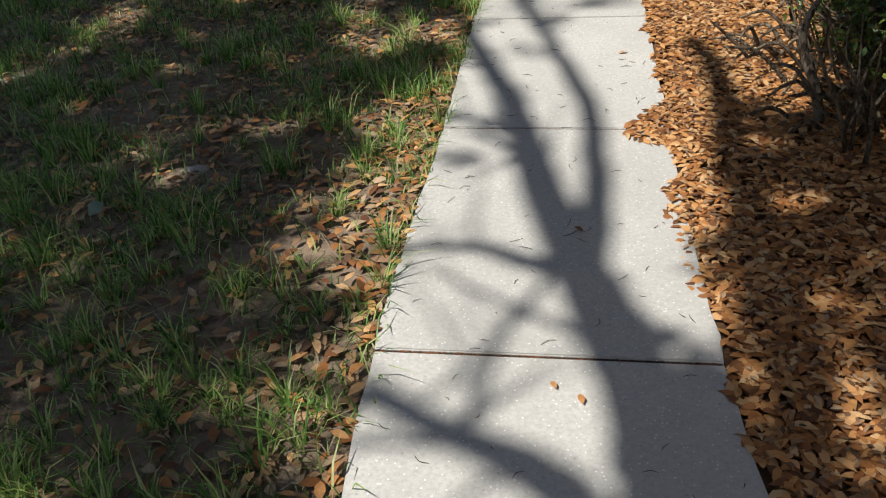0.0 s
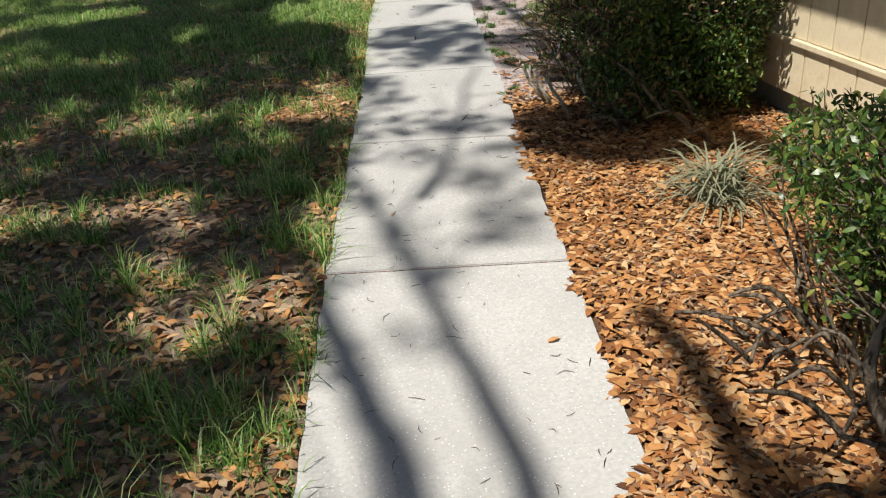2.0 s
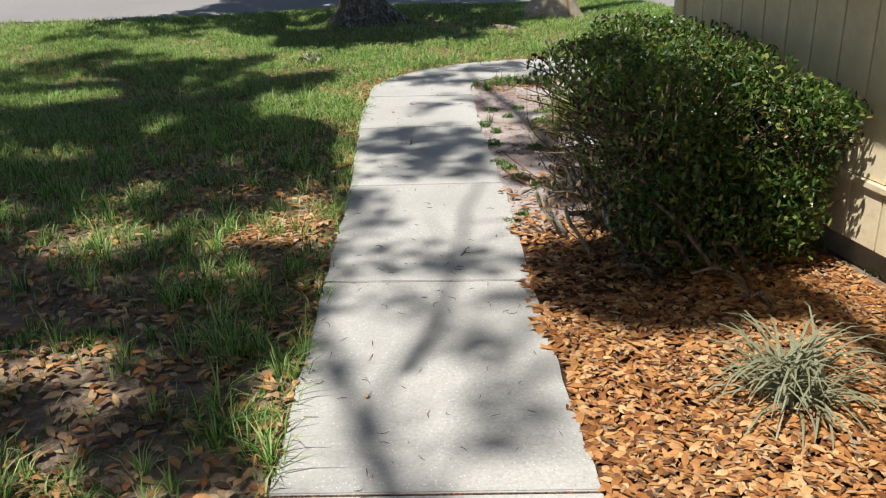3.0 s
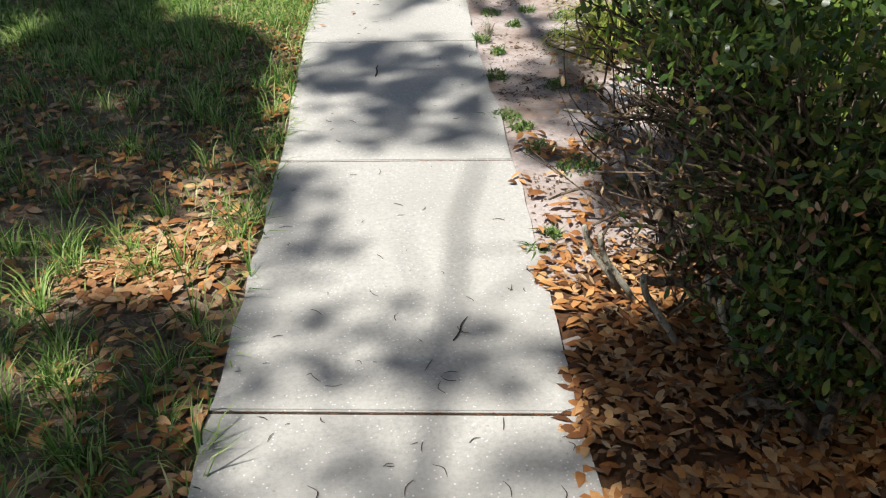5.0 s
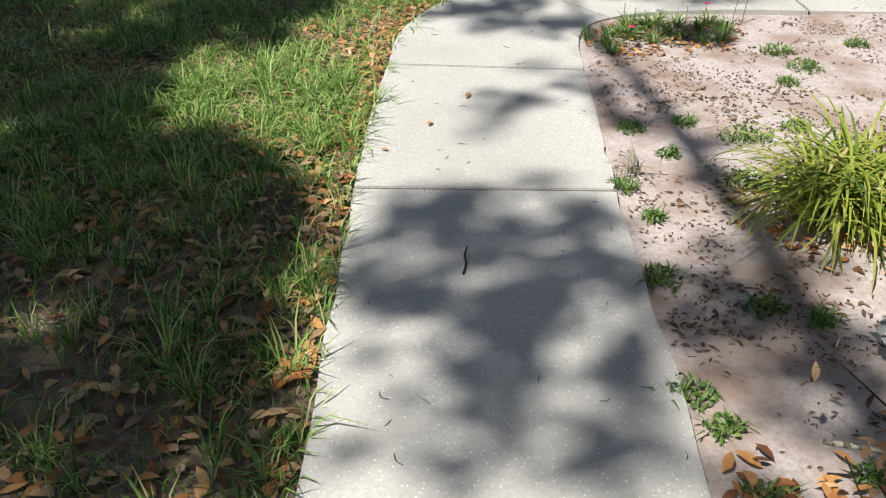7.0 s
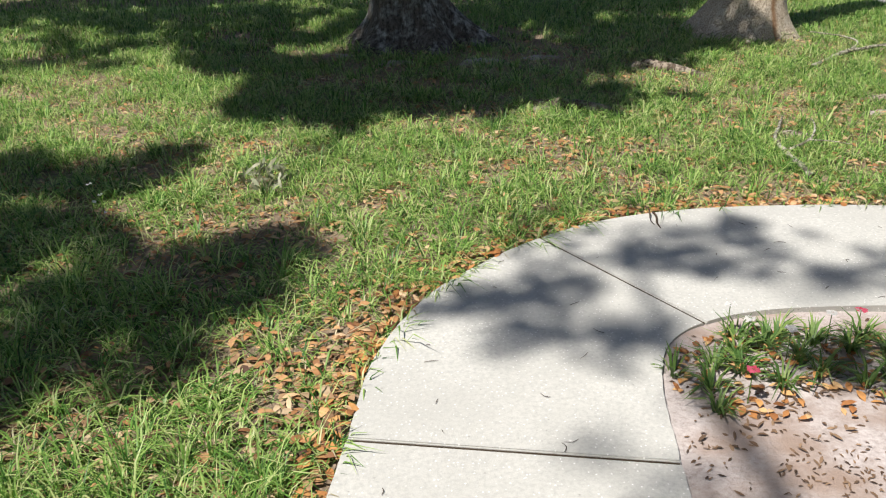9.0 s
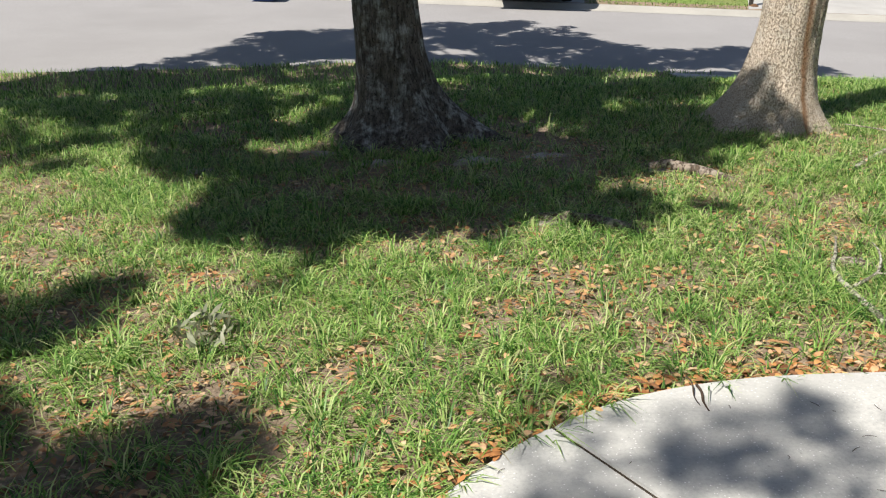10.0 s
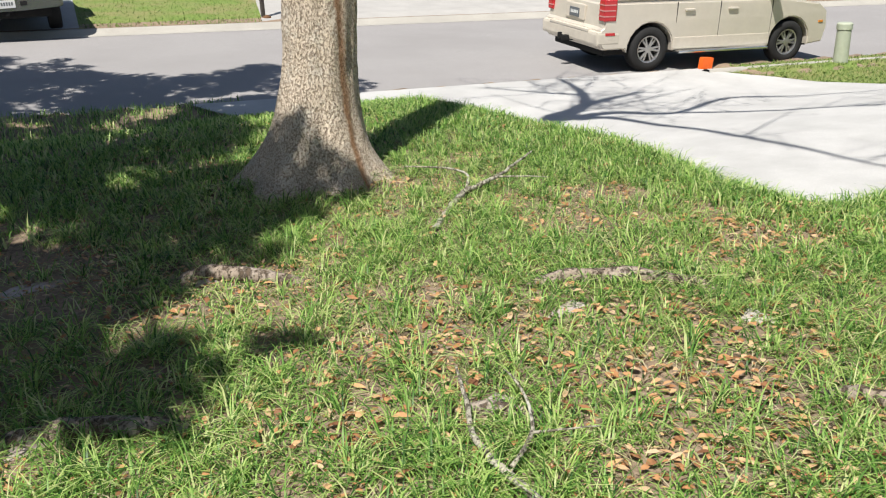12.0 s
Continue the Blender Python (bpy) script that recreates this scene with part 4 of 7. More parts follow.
bed_clumps += clumps_over([(1.12, 1.9), (1.05, 2.6), (1.3, 3.2), (2.2, 3.3), (2.4, 0.3), (1.15, 0.3)], (7.0, 9.0), 46, (0.10, 0.2), [(1.05, 1.55, 0.05)], 34)
bed_clumps += clumps_over([(0.36, 0.75), (0.62, 0.7), (0.70, 1.65), (0.58, 1.75), (0.40, 1.3)], (7.0, 9.0), 22, (0.06, 0.13), [], 31)
shoot_seed = np.random.default_rng(12)
for ln in list(NEAR_LIMBS[1:9]):
    for _ in range(5):
        i = int(shoot_seed.integers(1, len(ln)))
        w = shoot_seed.uniform(0, 1)
        a = np.array(ln[i - 1]) * w + np.array(ln[i]) * (1 - w)
        way = np.array(ln[i][:3]) - np.array(ln[i - 1][:3])
        way = way / np.linalg.norm(way) + shoot_seed.normal(0, 0.55, 3)
        r0 = min(0.02, a[3] * 0.45)
        NEAR_LIMBS.append([(*a[:3], r0), (*(a[:3] + way * 0.35 + shoot_seed.normal(0, 0.05, 3)), r0 * 0.7), (*(a[:3] + way * shoot_seed.uniform(0.6, 1.1)), 0.004)])
near_base = (FORK[0] - 0.3, FORK[1] - 0.4)
oak("grey oak with spreading bare limbs beside the walk", near_base, [(-0.15, 0, 0, 0.26), (0.5, 0, 0, 0.25), (2.4, 0.02, 0.05, 0.22), (4.4, 0.12, 0.2, 0.19), (6.5, 0.3, 0.4, 0.16)], 0.14, [(1.0, 0.2, 0.4), (3.0, 0.2, 0.4), (5.0, 0.2, 0.4)], M_BARK_A, 3,
    NEAR_LIMBS, bed_clumps + [c for c in left_clumps if c[1] < -0.2] + [(*lifted(x, y, 6.5), 0.2) for x, y in ((-0.4, 3.7), (-0.9, 2.4), (0.1, 5.8))])
# an unseen tree, added left of the walk to carry the shading clumps
side_base = (-8.5, 2.5)
side_limbs = [limb_to((-8.4, 2.5, 6.0), c[:3], 0.05, 0.006, 0.6) for c in left_clumps[::11] if c[1] >= -0.2]
oak("unseen leafy oak added to dapple the lawn and walk with shade", side_base, [(-0.15, 0, 0, 0.28), (0.5, 0, 0, 0.27), (3.0, 0.05, 0, 0.24), (6.2, 0.1, 0, 0.2)], 0.15, [(0.5, 0.2, 0.4), (2.5, 0.2, 0.4), (4.5, 0.2, 0.4)], M_BARK_A, 8,
    side_limbs, [c for c in left_clumps + walk_clumps if c[1] >= -0.2])

# the two oaks between lawn and street
T1, T2 = (2.0, 15.35), (4.86, 15.2)
t1_shade = [(0.75, 13.7), (0.8, 13.2), (1.2, 12.7), (1.5, 13.1), (1.85, 13.25), (2.2, 13.3), (2.55, 13.5), (2.95, 13.25), (3.1, 13.6), (3.3, 13.95), (3.75, 14.3), (4.3, 14.55), (4.55, 15.0), (5.2, 17.3), (7.0, 18.3), (9.0, 21.8), (8.6, 23.7), (6.6, 23.4), (5.8, 26.2), (4.6, 26.7),
            (2.5, 26.0), (-0.2, 25.2), (-0.8, 23.5), (-3.5, 21.0), (-4, 18.0), (-1.0, 16.6), (0.3, 15.2)]
t1_clumps = clumps_over(t1_shade, (5.5, 9.5), 1250, (0.15, 0.40), [(3.72, 14.1, 0.12), (2.7, 14.3, 0.1), (1.2, 17.2, 0.2), (3.0, 17.0, 0.15), (4.4, 15.4, 0.15), (0.4, 16.4, 0.25), (2.2, 18.0, 0.2), (4.4, 17.4, 0.2), (6.3, 24.8, 0.4), (7.2, 24.4, 0.3), (1.5, 22.5, 0.4), (-0.5, 20.5, 0.3), (3.2, 23.4, 0.3), (5.0, 21.0, 0.25)], 9)
t1_clumps += clumps_over([(1.4, 12.95), (1.9, 13.15), (2.25, 13.1), (2.7, 13.3), (3.0, 13.1), (3.25, 13.5), (3.35, 13.8), (3.8, 14.15), (4.35, 14.4), (4.8, 14.8), (4.6, 15.4), (2.5, 15.8), (1.1, 14.5), (0.9, 13.4)], (5.0, 7.5), 110, (0.12, 0.30), [(3.72, 14.1, 0.12), (2.7, 14.3, 0.1), (4.3, 14.9, 0.1), (3.1, 15.3, 0.12)], 19)
t1_clumps += [(*lifted(x, y, 6.5), 0.11) for x, y in ((3.64, 13.26), (3.55, 13.3), (3.03, 12.98), (2.25, 13.0), (1.2, 12.5), (1.4, 12.75))]
t1_clumps = sunlit(t1_clumps, [(4.63, 15.97, 0.2), (3.55, 17.07, 0.2), (4.52, 17.87, 0.25), (3.9, 13.95, 0.1), (-0.5, 14.3, 0.4), (0.3, 13.9, 0.3)])
t1_top = (T1[0] + 0.1, T1[1] + 0.1, 3.4)
oak("grey-barked oak with flared roots in the lawn", T1, [(-0.2, -0.02, 0, 0.30), (0.15, -0.02, 0, 0.29), (0.55, -0.10, 0, 0.265), (1.2, -0.14, 0.0, 0.225), (2.2, -0.1, 0.05, 0.20), (3.6, 0.1, 0.1, 0.17)], 0.12,
    [(-0.35, 0.42, 0.28), (-1.3, 0.22, 0.4), (-2.4, 0.25, 0.4), (2.9, 0.25, 0.4), (1.2, 0.2, 0.4)], M_BARK_A, 11, [limb_to(t1_top, c[:3], 0.05, 0.012, 0.7) for c in t1_clumps[::16]], t1_clumps, (0.17, 0.085))
def drive_shadow(pts):
    """A limb given by where its shadow lies on the driveway (x, y, z), its height and its radius."""
    r_of = lambda r: r * (1.7 if r < 0.07 else 1.3)
    return [(x - SUN_AZ.x * (h * 0.85 - z) * SUN_RUN, y - SUN_AZ.y * (h * 0.85 - z) * SUN_RUN, h * 0.85, r_of(r)) for x, y, z, h, r in pts]


t2_stem = drive_shadow([(10.14, 18.35, -0.99, 8.2, 0.13)])[0]
t2_limbs = [[(T2[0] + 0.14, T2[1], 3.1, 0.17), (T2[0] + 0.25, T2[1] + 0.1, 4.4, 0.16), ((T2[0] + t2_stem[0]) / 2 + 0.15, (T2[1] + t2_stem[1]) / 2 + 0.05, 5.8, 0.155), t2_stem],
            drive_shadow([(10.14, 18.35, -0.99, 8.2, 0.13), (10.6, 18.45, -1.0, 8.7, 0.10), (11.01, 18.62, -1.01, 9.1, 0.08)]),
            drive_shadow([(11.01, 18.62, -1.01, 9.1, 0.06), (11.66, 19.37, -0.98, 9.7, 0.04), (12.02, 20.24, -0.95, 10.3, 0.015)]),
            drive_shadow([(11.01, 18.62, -1.01, 9.1, 0.06), (11.6, 18.70, -1.02, 9.5, 0.04), (12.34, 18.74, -1.04, 10.0, 0.015)]),
            drive_shadow([(11.4, 19.1, -1.0, 9.4, 0.03), (11.1, 19.5, -1.0, 9.8, 0.02), (10.5, 20.3, -0.95, 10.2, 0.008)]),
            drive_shadow([(9.86, 18.25, -0.99, 8.0, 0.09), (10.9, 18.04, -1.02, 8.8, 0.05), (11.43, 17.42, -1.01, 9.2, 0.04), (12.91, 17.64, -1.08, 10.0, 0.03), (13.84, 16.77, -1.05, 10.6, 0.02), (14.4, 16.2, -1.0, 11.0, 0.01)]),
            drive_shadow([(11.43, 17.42, -1.01, 9.2, 0.03), (12.0, 16.38, -0.92, 9.8, 0.028), (12.42, 15.33, -0.76, 10.3, 0.02), (13.0, 14.6, -0.7, 10.8, 0.01)]),
            drive_shadow([(10.3, 18.1, -1.0, 8.2, 0.05), (10.64, 17.81, -1.01, 8.6, 0.04), (10.5, 16.7, -0.91, 9.0, 0.03), (10.1, 15.6, -0.77, 9.4, 0.025), (9.83, 14.68, -0.69, 9.8, 0.02), (9.47, 13.7, -0.62, 10.2, 0.01)])]
for ln in list(t2_limbs[1:]):
    for s in range(9):
        i = int(rng.integers(1, len(ln)))
        w = rng.uniform(0, 1)
        a = np.array(ln[i - 1][:3]) * w + np.array(ln[i][:3]) * (1 - w)
        way = rng.normal(0, 0.6, 3) + (0.4, 0.1, 0.3)
        t2_limbs.append([(*a, 0.016), (*(a + way * 0.6 + rng.normal(0, 0.1, 3)), 0.010), (*(a + way * 1.6), 0.004)])
        b = a + way * 0.7
        t2_limbs.append([(*b, 0.009), (*(b + rng.normal(0, 0.35, 3)), 0.006), (*(b + rng.normal(0, 0.6, 3) + (0.2, 0, 0.2)), 0.003)])
oak("pale oak with flaking bark and a rust-brown streak", T2, [(-0.2, -0.06, 0, 0.29), (0.15, -0.03, 0, 0.27), (0.5, 0.02, 0, 0.24), (1.1, 0.085, 0.0, 0.215), (2.0, 0.12, 0, 0.20), (3.3, 0.14, 0, 0.17)], 0.10,
    [(-0.6, 0.14, 0.35), (-1.5, 0.12, 0.4), (-2.7, 0.24, 0.4), (2.6, 0.2, 0.4), (1.0, 0.2, 0.4)], M_BARK_B, 21, t2_limbs, [])


# ---- shrubs ----
def block(centre, size, n, hollow=0.7):
    """Points near the skin of a rounded block."""
    d = rng.normal(size=(n, 3))
    d /= (np.abs(d) ** 3.2).sum(1)[:, None] ** (1 / 3.2)
    lump = 1 + 0.07 * np.sin(5 * d[:, 0] + 3 * d[:, 1] + centre[0] * 9) + 0.06 * np.sin(7 * d[:, 2] - 4 * d[:, 1] + centre[1] * 5)
    return np.asarray(centre) + d * lump[:, None] * (rng.uniform(hollow ** 3, 1, n) ** (1 / 3))[:, None] * np.asarray(size)


def shrub(label, stems, masses, leaf, layers, mat, twigs=60, bare=0.0, open_x=-9.0):
    """stems: lines of (x, y, z, radius); masses: (x, y, z, sx, sy, sz) leafy lumps; bare: share of leaves missing low down."""
    s = thing("shrub", label, "shrub", "shrubs beside the wall")
    for ln in stems:
        tubes("stem", [ln], M_TWIG, s, 6, 0.008)
    pts, tw = [], []
    for x, y, z, sx, sy, sz in masses:
        area = 8 * (sx * sy + sx * sz + sy * sz)
        p = block((x, y, z), (sx, sy, sz), int(layers * area / (leaf[0] * leaf[1] * 0.55)), 0.62)
        gapy = np.sin(9 * p[:, 0] + 7 * p[:, 1]) + np.sin(11 * p[:, 2] - 6 * p[:, 1]) + rng.normal(0, 0.5, len(p))
        keep = gapy > -1.15
        keep &= rng.uniform(size=len(p)) > bare * np.clip((z - p[:, 2]) / sz + 0.15, 0, 1)
        keep &= rng.uniform(size=len(p)) > 0.97 * np.clip((open_x - p[:, 0]) / 0.25, 0, 1) * np.clip((0.90 - p[:, 2]) / 0.2, 0, 1) * np.clip((p[:, 1] - 5.7) / 0.3, 0.0, 1)
        if open_x > 0:
            keep &= rng.uniform(size=len(p)) > 0.4 * np.clip((2.2 - p[:, 0]) / 0.2, 0, 1) * np.clip((p[:, 1] - 6.1) / 0.3, 0, 1)
        pts.append(p[keep])
        for d in block((x, y, z), (sx, sy, sz), max(3, int(twigs * area / 3)), 0.9):
            b = np.array([x, y, z]) * 0.7 + d * 0.3 - (0, 0, 0.12)
            tw.append([(*b, 0.006), (*(b * 0.5 + d * 0.5 + rng.normal(0, 0.03, 3)), 0.004), (*(d + (d - b) * rng.uniform(0.0, 0.16)), 0.0016)])
    if open_x > 0:
        for _ in range(260):
            b = np.array([rng.uniform(1.85, 2.5), rng.uniform(5.6, 7.1), rng.uniform(0.02, 0.5)])
            way = np.array([rng.normal(-0.25, 0.35), rng.normal(0, 0.4), rng.uniform(0.3, 1.0)]) * rng.uniform(0.12, 0.36)
            tw.append([(*b, 0.0035), (*(b + way * 0.5 + rng.normal(0, 0.035, 3)), 0.0028), (*(b + way + rng.normal(0, 0.02, 3)), 0.0015)])
        snag = np.stack([rng.uniform(1.75, 2.5, 1500), rng.uniform(5.55, 7.1, 1500), rng.uniform(0.03, 0.7, 1500)], 1)
        tagged(scatter_leaves("withered_leaves", snag, 0.03, 0.013, M_DULLLEAF, s), kind="stuff")
    tagged(tubes("twig", tw, M_TWIG, s, 4), kind="stuff")
    tagged(scatter_leaves("foliage", np.concatenate(pts), leaf[0], leaf[1], mat, s), kind="stuff")
    return s


def stems_from(base, n, spread, height, r, seed):
    q = random.Random(seed)
    out = []
    for _ in range(n):
        a, d = q.uniform(0, 6.28), q.uniform(0.4, 1) * spread
        bx, by = base[0] + q.uniform(-0.12, 0.12), base[1] + q.uniform(-0.2, 0.2)
        k = q.uniform(0.5, 1.1)
        out.append([(bx, by, -0.03, r * k), (bx + math.cos(a) * d * 0.3, by + math.sin(a) * d * 0.3, height * 0.35, r * 0.85 * k), (bx + math.cos(a) * d * 0.6 + q.uniform(-.05, .05), by + math.sin(a) * d * 0.6, height * 0.65, r * 0.6 * k), (bx + math.cos(a) * d, by + math.sin(a) * d, height, r * 0.25 * k)])
    return out


def dead_sticks(base, n, seed, reach=0.35, thick=1.0):
    """Short bare sticks that poke out of a shrub's open side."""
    q = random.Random(seed)
    out = []
    for _ in range(n):
        x, y, z = base[0] + q.uniform(-0.15, 0.15), base[1] + q.uniform(-0.5, 0.5), q.uniform(0.05, 0.35)
        a = math.pi + q.uniform(-0.9, 0.9)
        d = reach * q.uniform(0.4, 1)
        out.append([(x, y, z * 0.6, 0.009 * thick), (x + math.cos(a) * d * 0.5, y + math.sin(a) * d * 0.5, z * 0.9 + q.uniform(0, 0.06), 0.008 * thick), (x + math.cos(a) * d, y + math.sin(a) * d, z + q.uniform(-0.05, 0.12), 0.0045 * thick if thick < 1.5 else 0.007 * thick)])
    return out


shrub("leggy clipped shrub with bare woody stems in the leaf bed",
      [[(1.50, 2.95, -0.02, 0.021), (1.49, 3.0, 0.15, 0.019), (1.45, 3.1, 0.32, 0.016), (1.52, 3.15, 0.48, 0.010)], [(1.62, 2.6, -0.02, 0.02), (1.6, 2.62, 0.2, 0.018), (1.66, 2.7, 0.4, 0.012)]]
      + stems_from((1.62, 2.8), 14, 0.32, 0.55, 0.010, 1) + stems_from((1.74, 3.5), 14, 0.34, 0.55, 0.008, 2) + dead_sticks((1.55, 3.2), 34, 31, 0.26),
      [(2.05, 3.85, 0.50, 0.30, 0.38, 0.17), (1.85, 3.35, 0.60, 0.34, 0.45, 0.20), (1.98, 2.85, 0.58, 0.38, 0.45, 0.25), (1.9, 2.4, 0.52, 0.34, 0.35, 0.26), (2.3, 2.5, 0.55, 0.4, 0.5, 0.28), (1.74, 3.1, 0.44, 0.24, 0.5, 0.22), (2.05, 3.35, 0.32, 0.30, 0.5, 0.26)], (0.037, 0.015), 0.5, M_HEDGE, 150, 0.6)
shrub("large dense evergreen shrub clipped into a block against the house",
      stems_from((2.25, 6.2), 10, 0.5, 0.7, 0.016, 4) + stems_from((2.42, 6.85), 9, 0.4, 0.65, 0.012, 5) + dead_sticks((2.05, 6.15), 34, 33, 0.28, 0.8) + dead_sticks((2.3, 7.0), 8, 34, 0.2, 0.6) + dead_sticks((2.05, 5.95), 8, 36, 0.3, 1.7) + dead_sticks((2.1, 5.7), 14, 37, 0.3),
      [(2.56, 5.72, 0.70, 0.22, 0.26, 0.14), (2.16, 6.05, 0.60, 0.52, 0.48, 0.38), (2.08, 6.5, 0.70, 0.40, 0.44, 0.24), (2.50, 5.95, 0.52, 0.31, 0.42, 0.28), (2.40, 6.75, 0.62, 0.36, 0.5, 0.36), (2.50, 6.6, 0.62, 0.30, 0.6, 0.34), (2.46, 7.12, 0.58, 0.30, 0.32, 0.30), (2.42, 6.4, 0.35, 0.36, 0.6, 0.26), (2.3, 5.85, 0.28, 0.48, 0.34, 0.24)], (0.037, 0.0155), 0.9, M_HEDGE, 110, 0.35, 2.34)


# sawn-off stems on the open side of the large shrub
for x0, y0, x1, y1 in ((2.02, 6.46, 1.91, 6.53), (2.03, 6.63, 1.92, 6.52), (1.94, 6.02, 1.83, 5.99), (2.00, 6.00, 1.81, 5.89), (1.72, 6.08, 1.64, 6.24), (1.77, 6.25, 1.62, 6.30), (1.81, 6.08, 1.67, 6.03)):
    stub = thing("cut_stem", "pale sawn-off shrub stem standing in the leaf bed", "stem", "sawn stems of the large shrub")
    tubes("stub", [[(x1 + 0.16, y1 + 0.02, -0.01, 0.010), (x1 + 0.09, y1 - 0.01, 0.10, 0.010), (x1 + 0.03, y1 + 0.01, 0.19, 0.009), (x1, y1, 0.27, 0.0085), (x1, y1, 0.272, 0.001)]], M_DEADWOOD, stub, 8, 0.004)


# ---- grass and leaf litter ----
def sample(n, x0, x1, y0, y1):
    return rng.uniform(x0, x1, n), rng.uniform(y0, y1, n)


def patchy(x, y, f=1.0):
    return 0.5 + 0.25 * (np.sin(1.7 * f * x + 0.9 * f * y + 1) + np.sin(2.9 * f * y - 1.3 * f * x) * 0.8 + np.sin(5.1 * f * x + 3.7 * f * y + 2) * 0.6 + np.sin(7.7 * f * x - 6.1 * f * y) * 0.5) / 1.2


def lawn_points(n, x0, x1, y0, y1, keep):
    x, y = sample(n, x0, x1, y0, y1)
    ok = keep(x, y) & off_path(x, y, 0.0) & ~in_polygon(x, y, MULCH) & ~in_polygon(x, y, SAND) & ~in_polygon(x, y, DRIVE) & (across(x, y) + verge_in(x) < 0.03)
    x, y = x[ok], y[ok]
    return np.stack([x, y, land(x, y) - 0.004], 1)


def lush(y):
    return smooth((y - 6.3) / 4.0)


def clustered(x, y, f, cut):
    """Between 0 and 1: how thick the grass stands, in patches a hand to a stride wide."""
    a = patchy(x, y, f) * 0.55 + patchy(y * 1.3 + 4.0, x * 1.1 - 2.0, f * 2.7) * 0.45
    return np.clip((a - cut) * 5.0, 0.0, 1.0)


def tufted(name, roots, per, length, width, reach, lean, mat):
    """Tufts: blades that fan outwards from each root."""
    n = len(roots) * per
    size = np.repeat(rng.uniform(0.6, 1.35, len(roots)), per)
    yaw = rng.uniform(0, 2 * np.pi, n)
    d = np.abs(rng.normal(0, reach, n)) * size
    at = np.repeat(roots, per, axis=0) + np.stack([d * np.cos(yaw), d * np.sin(yaw), np.zeros(n)], 1)
    blades(name, at, length * size, width, mat, lawn, lean, yaw + rng.normal(0, 0.5, n))


def bare_round(x, y):
    return np.where(np.hypot(x - T1[0] - 0.3, (y - T1[1] + 0.5) * 0.8) < 1.0, 0.5, 1.0)


def thick(x, y):
    """Share of the street-side lawn that is well grassed at a point."""
    return clustered(x, y, 1.9, 0.35)


near_pts = lawn_points(250000, -4.5, 3.0, 0.2, 9.5, lambda x, y: rng.uniform(size=len(x)) < np.maximum(clustered(x, y, 2.3, 0.40), 0.14 + 0.5 * lush(y)) * (0.55 + 0.45 * lush(y)))
tufts = lawn_points(5200, -4.5, 1.2, 0.2, 10, lambda x, y: rng.uniform(size=len(x)) < 0.10 + 0.9 * clustered(x, y, 2.3, 0.44 - 0.12 * lush(y)))
verge_pts = lawn_points(28000, -6.0, 7.2, 20.0, 24.5, lambda x, y: y > 20.4)
bank_pts = lawn_points(22000, 6.1, 7.7, 11.5, 18.5, lambda x, y: x > 6.1)
side_pts = lawn_points(30000, 7.3, 11.3, 10.4, 13.0, lambda x, y: x > 7.3)
far_tufts = lawn_points(15000, -3.5, 7.4, 9.2, 17.0, lambda x, y: rng.uniform(size=len(x)) < (0.10 + 0.9 * thick(x, y)) * bare_round(x, y))
far_pts = lawn_points(170000, -4.5, 7.5, 9.0, 15.2, lambda x, y: rng.uniform(size=len(x)) < (0.36 + 0.64 * thick(x, y)) * bare_round(x, y))
rear_pts = lawn_points(95000, -6.0, 7.5, 15.2, 20.8, lambda x, y: rng.uniform(size=len(x)) < np.clip((patchy(x, y, 1.5) + 0.05) * 1.5, 0.35, 1) * bare_round(x, y))
straw_pts = lawn_points(60000, -4.5, 7.5, 0.5, 15.5, lambda x, y: rng.uniform(size=len(x)) < np.where(y > 8.5, 0.9 - 0.5 * thick(x, y), 0.2))
lawn = tagged(new("lawn"), "thin coarse lawn, lush in sun and sparse in shade", "lawn", kind="stuff")
blades("grass", near_pts, 0.055, 0.0055, M_GRASS, lawn, 0.75)
tufted("grass", tufts, 22, 0.105, 0.005, 0.016, 0.75, M_GRASS)
blades("grass", far_pts, 0.052, 0.0056, M_GRASS, lawn, 1.4)
tufted("grass", far_tufts, 15, 0.085, 0.0056, 0.026, 1.3, M_GRASS)
blades("grass", rear_pts, 0.065, 0.011, M_GRASS, lawn, 0.85)
blades("grass", verge_pts, 0.09, 0.011, M_GRASS, lawn, 0.7)
blades("grass", bank_pts, 0.075, 0.008, M_GRASS, lawn, 0.8)
blades("grass", side_pts, 0.07, 0.009, M_GRASS, lawn, 0.8)
blades("dead_grass", straw_pts, 0.055, 0.0045, M_STRAW, lawn, 1.9)
fx, fy = sample(90000, -8, 24, 26, 46)
ok = (across(fx, fy) > ROAD_WIDTH + 0.55) & ~in_polygon(fx, fy, FAR_1) & ~in_polygon(fx, fy, FAR_2)
fx, fy = fx[ok], fy[ok]
blades("grass", np.stack([fx, fy, land(fx, fy)], 1), 0.06, 0.016, M_FARGRASS, lawn, 1.1)
rx_, ry_ = sample(50000, 13.5, 23, 13, 20)
ok = ~in_polygon(rx_, ry_, DRIVE) & (across(rx_, ry_) < -0.16)
rx_, ry_ = rx_[ok], ry_[ok]
blades("grass", np.stack([rx_, ry_, land(rx_, ry_)], 1), 0.055, 0.012, M_FARGRASS, lawn, 1.0)


